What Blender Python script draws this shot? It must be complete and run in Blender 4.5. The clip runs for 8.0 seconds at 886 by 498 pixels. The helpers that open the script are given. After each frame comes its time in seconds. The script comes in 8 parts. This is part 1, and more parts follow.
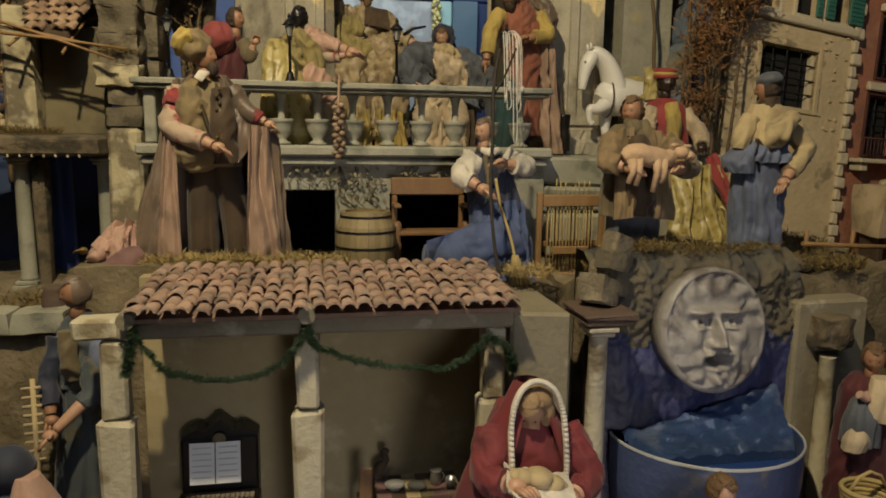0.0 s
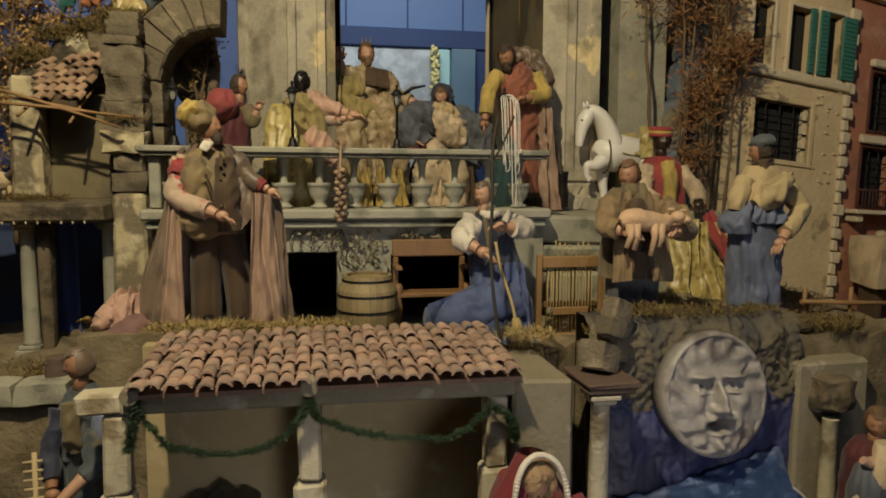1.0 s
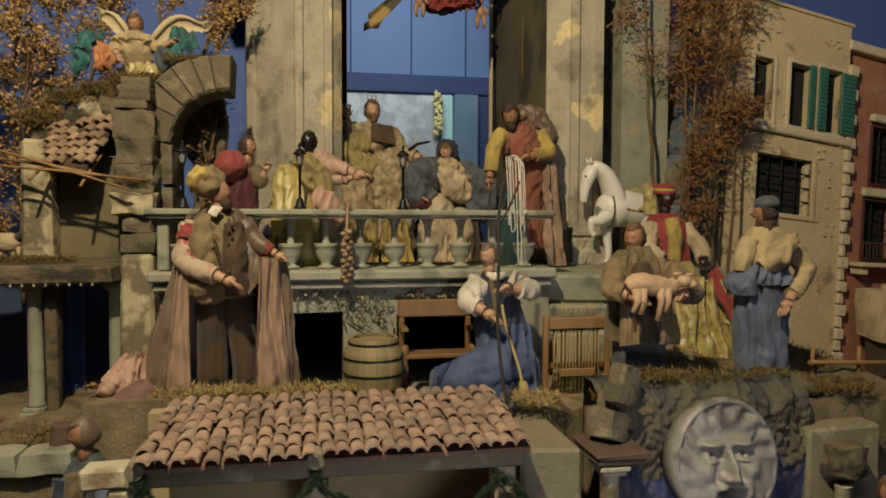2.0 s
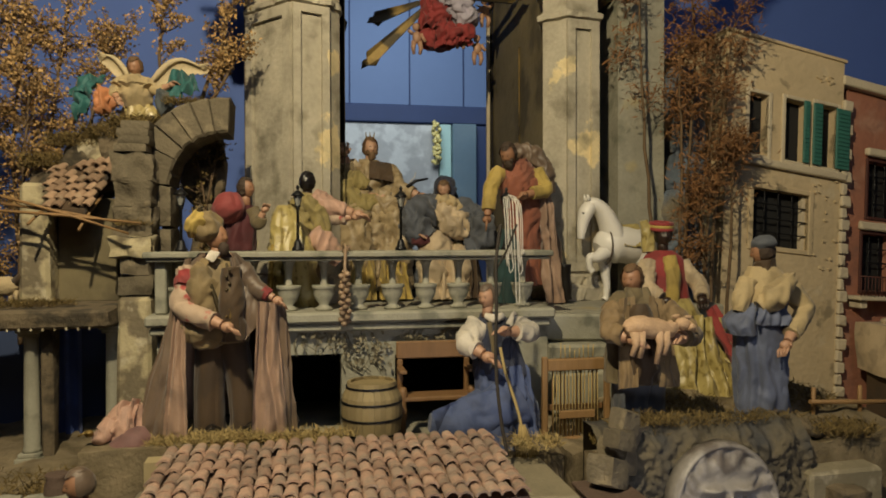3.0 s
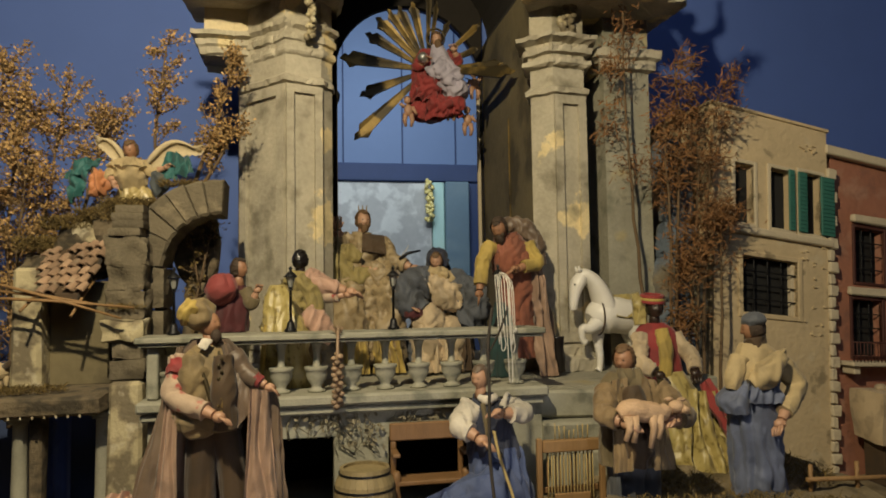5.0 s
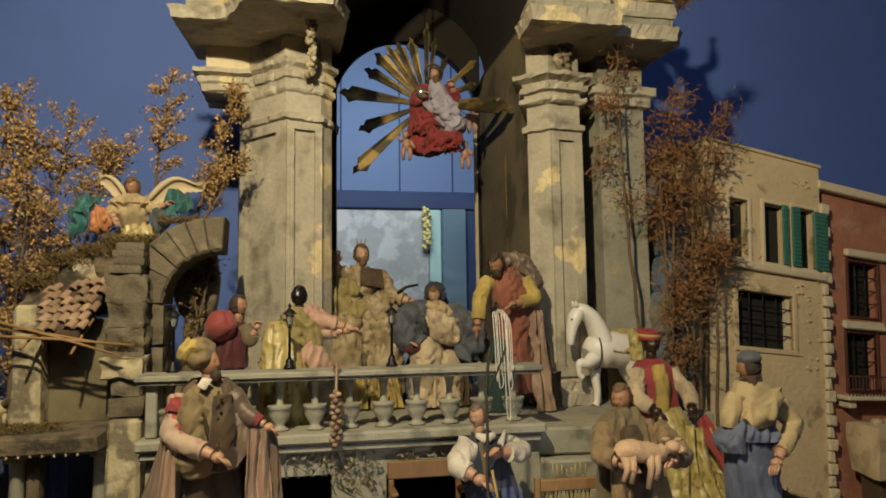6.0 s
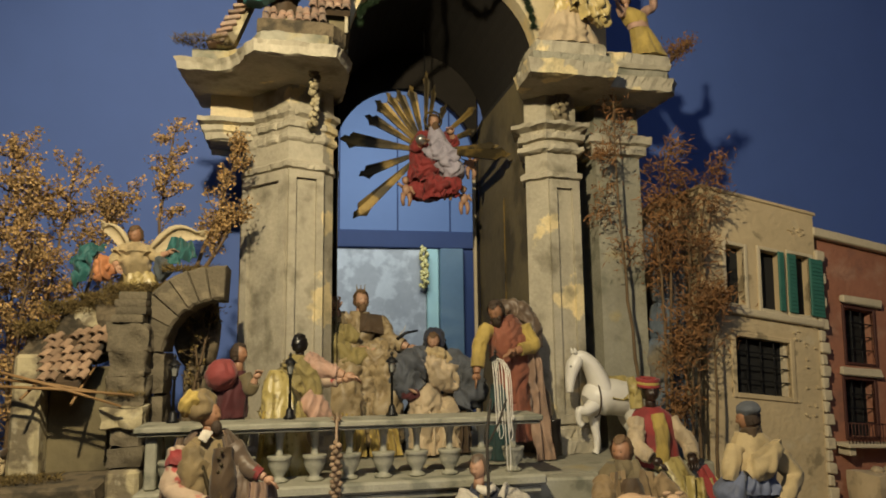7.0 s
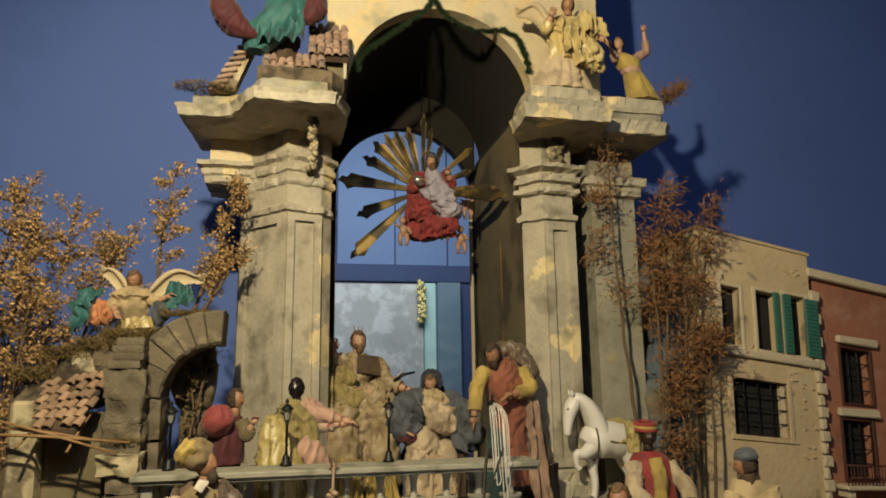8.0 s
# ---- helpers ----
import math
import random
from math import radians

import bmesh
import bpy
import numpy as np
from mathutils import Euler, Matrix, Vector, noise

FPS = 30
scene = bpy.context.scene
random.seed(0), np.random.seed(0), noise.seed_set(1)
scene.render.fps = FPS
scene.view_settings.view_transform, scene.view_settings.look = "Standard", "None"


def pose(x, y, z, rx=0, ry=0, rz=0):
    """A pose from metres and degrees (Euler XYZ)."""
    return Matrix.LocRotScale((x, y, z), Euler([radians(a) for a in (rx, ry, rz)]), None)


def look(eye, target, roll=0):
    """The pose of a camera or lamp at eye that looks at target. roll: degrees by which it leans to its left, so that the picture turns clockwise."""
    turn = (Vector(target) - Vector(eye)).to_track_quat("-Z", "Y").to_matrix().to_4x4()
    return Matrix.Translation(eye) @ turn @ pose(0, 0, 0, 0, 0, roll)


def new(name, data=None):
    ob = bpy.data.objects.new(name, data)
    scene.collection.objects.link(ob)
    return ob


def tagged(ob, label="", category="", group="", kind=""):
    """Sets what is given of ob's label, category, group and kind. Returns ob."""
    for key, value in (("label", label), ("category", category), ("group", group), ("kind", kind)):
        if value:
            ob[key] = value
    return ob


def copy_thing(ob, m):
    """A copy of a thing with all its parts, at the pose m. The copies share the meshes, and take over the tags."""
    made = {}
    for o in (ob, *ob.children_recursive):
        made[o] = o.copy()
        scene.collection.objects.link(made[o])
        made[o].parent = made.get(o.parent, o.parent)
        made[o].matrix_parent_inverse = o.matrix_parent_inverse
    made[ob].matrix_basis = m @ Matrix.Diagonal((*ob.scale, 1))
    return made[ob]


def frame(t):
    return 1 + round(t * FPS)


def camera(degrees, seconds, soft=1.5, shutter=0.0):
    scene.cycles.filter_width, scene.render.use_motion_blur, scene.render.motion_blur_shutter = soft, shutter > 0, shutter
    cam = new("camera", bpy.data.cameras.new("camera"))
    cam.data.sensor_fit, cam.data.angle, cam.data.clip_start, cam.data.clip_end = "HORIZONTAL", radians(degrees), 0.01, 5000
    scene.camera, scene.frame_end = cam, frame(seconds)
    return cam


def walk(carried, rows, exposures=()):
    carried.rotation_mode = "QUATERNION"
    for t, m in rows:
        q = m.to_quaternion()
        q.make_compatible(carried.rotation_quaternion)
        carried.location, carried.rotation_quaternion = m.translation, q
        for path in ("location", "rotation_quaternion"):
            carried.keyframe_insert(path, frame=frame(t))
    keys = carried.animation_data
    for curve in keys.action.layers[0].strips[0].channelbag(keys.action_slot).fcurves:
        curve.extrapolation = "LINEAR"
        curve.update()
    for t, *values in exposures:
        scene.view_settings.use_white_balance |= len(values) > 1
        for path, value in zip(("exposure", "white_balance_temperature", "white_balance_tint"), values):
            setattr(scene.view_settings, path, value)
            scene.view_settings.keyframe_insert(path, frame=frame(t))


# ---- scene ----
cam = camera(65.0, 8.0, soft=1.8)
PATH = [
    (0, (0.0, -0.165, 1.225), (0.377, 1.774, 0.916), 0.8),
    (0.5, (-0.001, -0.169, 1.252), (0.375, 1.778, 0.994), 0.6),
    (1, (-0.003, -0.171, 1.279), (0.375, 1.782, 1.077), 0.3),
    (1.5, (-0.006, -0.172, 1.305), (0.376, 1.786, 1.16), 0.2),
    (2, (-0.011, -0.17, 1.332), (0.361, 1.792, 1.236), 0.2),
    (3.5, (-0.006, -0.17, 1.386), (0.37, 1.794, 1.392), -0.3),
    (4, (-0.009, -0.17, 1.405), (0.373, 1.793, 1.447), -0.4),
    (4.5, (-0.002, -0.176, 1.422), (0.384, 1.785, 1.5), -0.8),
    (6, (-0.011, -0.202, 1.471), (0.389, 1.749, 1.653), -0.8),
    (6.5, (-0.016, -0.214, 1.485), (0.386, 1.733, 1.704), -0.8),
    (7, (-0.024, -0.221, 1.503), (0.385, 1.717, 1.786), -0.7),
    (7.5, (-0.025, -0.231, 1.52), (0.384, 1.699, 1.848), -0.7),
    (8, (-0.026, -0.24, 1.537), (0.388, 1.682, 1.905), -0.8),
]
walk(cam, [(t, look(eye, target, roll)) for t, eye, target, roll in PATH], [(0.0, -0.23), (2.0, -0.19), (4.5, -0.14), (8.0, 0.03)])
KEY, FILL, ROOMFILL, BACK = 186, 46, 14, 48

# ---- world and lamps ----
world = bpy.data.worlds.new("room_dusk")
scene.world = world
world.use_nodes = True
world.node_tree.nodes["Background"].inputs[0].default_value = (0.35, 0.42, 0.6, 1)
world.node_tree.nodes["Background"].inputs[1].default_value = 0.014


def lamp(name, kind, at, target, watts, colour, size, cone=0):
    data = bpy.data.lights.new(name, kind)
    data.energy, data.color = watts, colour
    if kind == "AREA":
        data.size = size
    else:
        data.shadow_soft_size = size
    if cone:
        data.spot_size, data.spot_blend = radians(cone), 0.6
    ob = new(name, data)
    ob.matrix_world = look(at, target)
    return ob


lamp("case_spot_key", "SPOT", (-0.32, 0.08, 2.62), (0.35, 1.8, 1.75), KEY, (1.0, 0.84, 0.54), 0.03, 135)
# Unseen front fill, added to brighten the shed and the lower figures.
lamp("added_front_fill", "SPOT", (0.40, -1.25, 0.74), (0.36, 1.1, 0.68), FILL, (0.98, 0.94, 0.98), 0.25, 38)
# Unseen soft fill behind the camera, added to lift the dark parts.
lamp("added_room_fill", "AREA", (0.3, -1.7, 3.6), (0.3, 1.2, 1.0), ROOMFILL, (0.72, 0.82, 1.0), 1.6)
lamp("back_room_lamp", "AREA", (0.6, 4.2, 3.4), (0.5, 6.0, 1.9), BACK, (0.80, 0.90, 1.0), 1.2)

# ---- materials ----


def mat(name, base, rough=0.8, vary=0.25, scale=30.0, bump=0.4, metal=0.0, stain=None, amount=0.5, patch=9.0, rand=0.0, island=0.0, coat=0.0, sheen=0.0, stretch=None, grime=None, edge=0.05):
    """A procedural material: two scales of mottling, fine relief, and a stain with an uneven outline."""
    m = bpy.data.materials.new(name)
    m.use_nodes = True
    nt = m.node_tree
    bsdf = nt.nodes["Principled BSDF"]
    link, add = nt.links.new, nt.nodes.new
    geo = add("ShaderNodeNewGeometry")
    at = geo.outputs["Position"]
    if stretch:
        mp = add("ShaderNodeMapping")
        mp.inputs["Scale"].default_value = stretch
        link(at, mp.inputs["Vector"])
        at = mp.outputs["Vector"]

    def grain(s, detail):
        n = add("ShaderNodeTexNoise")
        n.inputs["Scale"].default_value, n.inputs["Detail"].default_value = s, detail
        link(at, n.inputs["Vector"])
        return n.outputs["Fac"]

    fine, coarse = grain(scale * 4, 6.0), grain(scale * 0.6, 4.0)

    def maths(op, a, b):
        n = add("ShaderNodeMath")
        n.operation = op
        for i, v in enumerate((a, b)):
            if isinstance(v, (int, float)):
                n.inputs[i].default_value = v
            else:
                link(v, n.inputs[i])
        return n.outputs[0]

    tone = maths("ADD", maths("MULTIPLY", fine, vary), maths("MULTIPLY", coarse, vary * 1.8))
    tone = maths("ADD", tone, 1.0 - 1.4 * vary)
    if rand:
        info = add("ShaderNodeObjectInfo")
        tone = maths("MULTIPLY", tone, maths("ADD", maths("MULTIPLY", info.outputs["Random"], rand), 1 - rand / 2))
    if island:
        tone = maths("MULTIPLY", tone, maths("ADD", maths("MULTIPLY", geo.outputs["Random Per Island"], island), 1 - island / 2))
    colour = None
    if stain:
        ramp = add("ShaderNodeValToRGB")
        ramp.color_ramp.elements[0].position, ramp.color_ramp.elements[1].position = 1 - amount - edge, 1 - amount + edge
        link(grain(patch, 7.0), ramp.inputs["Fac"])
        mix = add("ShaderNodeMix")
        mix.data_type = "RGBA"
        link(ramp.outputs["Color"], mix.inputs["Factor"])
        mix.inputs["A"].default_value, mix.inputs["B"].default_value = (*base, 1), (*stain, 1)
        colour = mix.outputs["Result"]
    if grime:
        tint, much, size = grime
        ramp = add("ShaderNodeValToRGB")
        ramp.color_ramp.elements[0].position, ramp.color_ramp.elements[1].position = 1 - much - 0.05, 1 - much + 0.10
        link(grain(size, 9.0), ramp.inputs["Fac"])
        mix = add("ShaderNodeMix")
        mix.data_type = "RGBA"
        link(ramp.outputs["Color"], mix.inputs["Factor"])
        link(colour, mix.inputs["A"])
        mix.inputs["B"].default_value = (*tint, 1)
        colour = mix.outputs["Result"]
    scaled = add("ShaderNodeVectorMath")
    scaled.operation = "SCALE"
    if colour:
        link(colour, scaled.inputs[0])
    else:
        scaled.inputs[0].default_value = base
    link(tone, scaled.inputs["Scale"])
    link(scaled.outputs[0], bsdf.inputs["Base Color"])
    bsdf.inputs["Roughness"].default_value, bsdf.inputs["Metallic"].default_value = rough, metal
    bsdf.inputs["Coat Weight"].default_value, bsdf.inputs["Sheen Weight"].default_value = coat, sheen
    if bump:
        b = add("ShaderNodeBump")
        b.inputs["Strength"].default_value, b.inputs["Distance"].default_value = bump, 0.003
        link(maths("ADD", maths("MULTIPLY", fine, 1.2), coarse), b.inputs["Height"])
        link(b.outputs[0], bsdf.inputs["Normal"])
    return m


def glass(name, tint=(0.8, 0.85, 0.85), rough=0.05):
    m = bpy.data.materials.new(name)
    m.use_nodes = True
    b = m.node_tree.nodes["Principled BSDF"]
    b.inputs["Base Color"].default_value = (*tint, 1)
    b.inputs["Roughness"].default_value, b.inputs["Transmission Weight"].default_value = rough, 1.0
    return m


SKY = mat("blue_painted_wall", (0.100, 0.178, 0.52), 0.75, 0.10, 2.0, 0.05)
STONE = mat("grey_cast_stone", (0.30, 0.285, 0.22), 0.85, 0.35, 22, 0.7, stain=(0.40, 0.33, 0.17), amount=0.36, patch=7, grime=((0.17, 0.17, 0.125), 0.40, 12))
STONE2 = mat("weathered_pilaster_stone", (0.415, 0.375, 0.285), 0.85, 0.40, 20, 0.6, stain=(0.70, 0.58, 0.33), amount=0.395, patch=6.5, grime=((0.21, 0.19, 0.135), 0.42, 11), edge=0.012)
RAIL = mat("grey_painted_stone", (0.295, 0.285, 0.220), 0.8, 0.25, 40, 0.4, stain=(0.17, 0.17, 0.13), amount=0.40, patch=14)
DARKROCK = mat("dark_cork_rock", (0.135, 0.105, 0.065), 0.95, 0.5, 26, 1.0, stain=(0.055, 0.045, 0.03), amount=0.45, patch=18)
PIERSTONE = mat("olive_grey_ashlar", (0.135, 0.112, 0.074), 0.95, 0.45, 34, 1.0, stain=(0.225, 0.185, 0.120), amount=0.36, patch=20, rand=0.4)
PLASTER = mat("peeling_cream_plaster", (0.42, 0.36, 0.22), 0.9, 0.25, 22, 0.8, stain=(0.17, 0.14, 0.09), amount=0.50, patch=16, grime=((0.52, 0.47, 0.34), 0.38, 24))
CREAM = mat("cream_wall_plaster", (0.60, 0.51, 0.33), 0.9, 0.20, 14, 0.7, stain=(0.66, 0.52, 0.27), amount=0.42, patch=9, grime=((0.40, 0.36, 0.25), 0.40, 11))
SHEDWALL = mat("ochre_shed_plaster", (0.36, 0.29, 0.155), 0.9, 0.2, 9, 0.4, stain=(0.25, 0.20, 0.10), amount=0.42, patch=5, grime=((0.45, 0.38, 0.24), 0.36, 18))
POST = mat("limewashed_post", (0.46, 0.41, 0.29), 0.85, 0.28, 25, 0.7, stain=(0.25, 0.20, 0.12), amount=0.42, patch=14)
BEAM = mat("dusty_grey_beam", (0.22, 0.19, 0.125), 0.85, 0.3, 25, 0.6, stain=(0.36, 0.32, 0.23), amount=0.36, patch=22)
HOUSE = mat("beige_house_plaster", (0.55, 0.435, 0.265), 0.9, 0.22, 14, 0.9, stain=(0.30, 0.24, 0.145), amount=0.40, patch=9, grime=((0.58, 0.49, 0.33), 0.34, 13), edge=0.02)
REDHOUSE = mat("brick_red_house_plaster", (0.34, 0.145, 0.090), 0.9, 0.25, 18, 0.8, stain=(0.40, 0.21, 0.14), amount=0.42, patch=10, grime=((0.25, 0.12, 0.085), 0.38, 14))
TRIM = mat("pale_stone_trim", (0.56, 0.48, 0.34), 0.85, 0.2, 30, 0.6)
SHUTTER = mat("green_shutter_paint", (0.035, 0.145, 0.115), 0.6, 0.25, 40, 0.3)
# Near-black colour that stands for the unlit insides behind openings.
DARKINSIDE = mat("painted_dark_inside", (0.012, 0.012, 0.012), 0.9, 0.2, 20, 0.0)
IRON = mat("black_iron", (0.018, 0.018, 0.019), 0.45, 0.3, 50, 0.3, metal=0.6)
RUST = mat("dark_red_iron", (0.07, 0.022, 0.015), 0.7, 0.4, 50, 0.3)
WEATHERED = mat("weathered_grey_tile", (0.31, 0.205, 0.13), 0.9, 0.4, 50, 0.8, stain=(0.33, 0.25, 0.17), amount=0.40, patch=40, rand=0.6)
TILE = mat("terracotta_roof_tile", (0.37, 0.245, 0.180), 0.9, 0.35, 50, 0.7, stain=(0.30, 0.225, 0.175), amount=0.48, patch=40, rand=0.5)
WOOD = mat("honey_brown_wood", (0.185, 0.100, 0.040), 0.6, 0.35, 40, 0.35, stretch=(1, 1, 0.25))
PALEWOOD = mat("worn_pine_wood", (0.25, 0.145, 0.058), 0.65, 0.35, 40, 0.35, stretch=(1, 1, 0.25))
BARRELWOOD = mat("olive_barrel_wood", (0.225, 0.175, 0.085), 0.7, 0.3, 40, 0.4, stretch=(1, 1, 0.3), rand=0.3)
STRAW = mat("dry_straw", (0.36, 0.27, 0.11), 0.9, 0.3, 40, 0.2, island=0.7)
MOSS = mat("dry_moss", (0.15, 0.105, 0.035), 0.95, 0.3, 40, 0.2, island=0.9)
SOIL = mat("brown_sandy_soil", (0.24, 0.19, 0.115), 0.95, 0.4, 30, 1.0, stain=(0.11, 0.085, 0.045), amount=0.5, patch=16, edge=0.16)
GREEN = mat("green_tinsel", (0.022, 0.046, 0.018), 0.6, 0.4, 60, 0.0, island=0.8)
LEAFGOLD = mat("golden_autumn_leaf", (0.37, 0.235, 0.095), 0.75, 0.3, 30, 0.0, island=1.2)
LEAFRUST = mat("rust_dry_leaf", (0.215, 0.105, 0.038), 0.8, 0.3, 30, 0.0, island=0.9)
BARK = mat("thin_brown_bark", (0.13, 0.085, 0.045), 0.9, 0.4, 40, 0.6)
FACE = mat("mask_pale_stone", (0.27, 0.25, 0.23), 0.42, 0.35, 24, 0.5, stain=(0.15, 0.13, 0.115), amount=0.42, patch=18)
BASIN = mat("blue_grey_basin", (0.055, 0.075, 0.16), 0.5, 0.35, 20, 0.5, stain=(0.20, 0.16, 0.11), amount=0.34, patch=9)
WATER = mat("dark_blue_crumpled_film", (0.030, 0.055, 0.13), 0.22, 0.45, 26, 0.25, stain=(0.075, 0.10, 0.17), amount=0.42, patch=16, coat=0.5)
BASININ = mat("deep_blue_basin_lining", (0.02, 0.05, 0.19), 0.35, 0.3, 20, 0.4)
RIMMETAL = mat("pale_basin_rim", (0.34, 0.35, 0.36), 0.4, 0.3, 30, 0.3)
FOUNTAINWALL = mat("slate_fountain_wall", (0.055, 0.055, 0.085), 0.55, 0.4, 18, 0.9, stain=(0.030, 0.036, 0.105), amount=0.52, patch=5)
BLACK = mat("black_lacquer", (0.012, 0.010, 0.009), 0.3, 0.3, 30, 0.1)
PAPER = mat("white_paper", (0.72, 0.72, 0.70), 0.8, 0.06, 20, 0.05)
INK = mat("grey_ink", (0.52, 0.52, 0.53), 0.8, 0.1, 20, 0.0)
IVORY = mat("yellowed_dusty_keys", (0.22, 0.19, 0.14), 0.4, 0.1, 20, 0.0)
SILVER = mat("tin_dish", (0.5, 0.5, 0.48), 0.3, 0.2, 30, 0.1, metal=0.8)
BRICK = mat("brown_brick_ledge", (0.095, 0.062, 0.045), 0.85, 0.4, 30, 0.7)
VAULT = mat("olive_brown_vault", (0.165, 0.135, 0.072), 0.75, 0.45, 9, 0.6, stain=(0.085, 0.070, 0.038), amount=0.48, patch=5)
# Near-black base for the barrel vault and the end wall.
NEARBLACK = mat("near_black_vault_plaster", (0.016, 0.013, 0.010), 0.95, 0.4, 12, 0.5)
PALEBLUE = mat("pale_blue_wall", (0.135, 0.20, 0.335), 0.7, 0.08, 3, 0.05)
JAMBBLUE = mat("grey_teal_jamb_paint", (0.13, 0.20, 0.24), 0.6, 0.15, 6, 0.05)
NAVY = mat("navy_lintel", (0.03, 0.05, 0.12), 0.7, 0.15, 6, 0.05)
SPECKLE = mat("mottled_silver_panel", (0.43, 0.425, 0.385), 0.6, 0.25, 5, 0.1, stain=(0.60, 0.60, 0.54), amount=0.46, patch=7)
PALEGREEN = mat("pale_green_strip", (0.45, 0.66, 0.58), 0.6, 0.1, 6, 0.05)
ROOMDARK = mat("dark_museum_wall", (0.10, 0.085, 0.07), 0.9, 0.1, 4, 0.1)
GOLD = mat("aged_gold", (0.23, 0.155, 0.045), 0.5, 0.35, 24, 0.3, metal=0.5, stain=(0.055, 0.042, 0.020), amount=0.52, patch=9)
BLUEROCK = mat("blue_grey_rock", (0.12, 0.15, 0.19), 0.95, 0.5, 20, 1.0, stain=(0.20, 0.17, 0.12), amount=0.42, patch=7)

SKIN = mat("painted_terracotta_skin", (0.42, 0.245, 0.155), 0.5, 0.18, 60, 0.1)
SKINTAN = mat("tanned_terracotta_skin", (0.30, 0.155, 0.085), 0.5, 0.2, 60, 0.1)
SKINDARK = mat("dark_brown_painted_skin", (0.035, 0.021, 0.015), 0.4, 0.25, 60, 0.1)
HAIR = mat("dark_brown_hair", (0.05, 0.032, 0.020), 0.7, 0.4, 90, 0.8)
HAIRLIGHT = mat("chestnut_hair", (0.13, 0.075, 0.035), 0.7, 0.4, 90, 0.8)


def cloth(name, colour, stain=None, amount=0.35, patch=40.0, rough=0.75, vary=0.22):
    grey = sum(colour) / 3
    worn = tuple(c * 0.82 + grey * 0.10 for c in colour)
    if stain is None:
        stain, amount, patch = tuple(c * 0.70 + 0.003 for c in worn), 0.46, 18.0
    return mat(name, worn, rough, vary * 0.8, 60, 0.16, stain=stain, amount=amount, patch=patch, sheen=0.15)


OLIVE = cloth("olive_wool", (0.155, 0.115, 0.050))
BROWN = cloth("dark_brown_wool", (0.070, 0.039, 0.014))
TAUPE = cloth("taupe_silk_cloak", (0.165, 0.110, 0.068), rough=0.5)
ROSE = cloth("dusty_rose_silk", (0.36, 0.225, 0.145), rough=0.65)
YELLOW = cloth("mustard_yellow_cloth", (0.47, 0.33, 0.055))
BROCADE = cloth("gold_brocade", (0.42, 0.33, 0.095), stain=(0.20, 0.15, 0.04), amount=0.42, patch=60, rough=0.4)
RED = cloth("crimson_cloth", (0.30, 0.022, 0.020))
DARKRED = cloth("dark_red_velvet", (0.075, 0.006, 0.009))
BLUE = cloth("denim_blue_cloth", (0.055, 0.085, 0.20))
STEEL = cloth("steel_blue_silk", (0.12, 0.145, 0.235), rough=0.65)
SLATE = cloth("slate_grey_cloth", (0.085, 0.095, 0.115))
NAVYCLOTH = cloth("dark_navy_cloth", (0.022, 0.028, 0.055))
WHITE = cloth("off_white_linen", (0.62, 0.56, 0.45))
SAND = cloth("sand_yellow_linen", (0.48, 0.36, 0.17))
CREAMCLOTH = cloth("cream_silk", (0.55, 0.42, 0.25), rough=0.65)
PINK = cloth("salmon_pink_silk", (0.50, 0.29, 0.20), rough=0.65)
MAUVE = cloth("faded_mauve_cloth", (0.20, 0.095, 0.085))
RUSTCLOTH = cloth("rust_orange_vest", (0.29, 0.085, 0.038))
TEAL = cloth("teal_silk", (0.012, 0.125, 0.120), rough=0.65)
ORANGE = cloth("orange_silk", (0.55, 0.20, 0.06), rough=0.65)
LILAC = cloth("pale_lilac_silk", (0.42, 0.38, 0.46), rough=0.65)
FLORAL = cloth("cream_sleeve_with_red_flowers", (0.46, 0.33, 0.22), stain=(0.36, 0.06, 0.05), amount=0.36, patch=45)
PALEGOLD = cloth("pale_gold_satin", (0.60, 0.46, 0.16), rough=0.35)
HORSEWHITE = mat("white_glazed_plaster", (0.72, 0.69, 0.62), 0.4, 0.08, 20, 0.1)
GREYTEAL = cloth("worn_blue_grey_gown", (0.055, 0.068, 0.075), stain=(0.10, 0.088, 0.055), amount=0.4, patch=30)
FLEECE = mat("cream_fleece", (0.46, 0.36, 0.21), 0.9, 0.3, 80, 1.0)
WING = mat("cream_feather", (0.50, 0.41, 0.25), 0.7, 0.25, 40, 0.5)
CORD = mat("white_cord", (0.66, 0.63, 0.56), 0.8, 0.15, 60, 0.3)

# ---- mesh building ----
TAU = 2 * math.pi


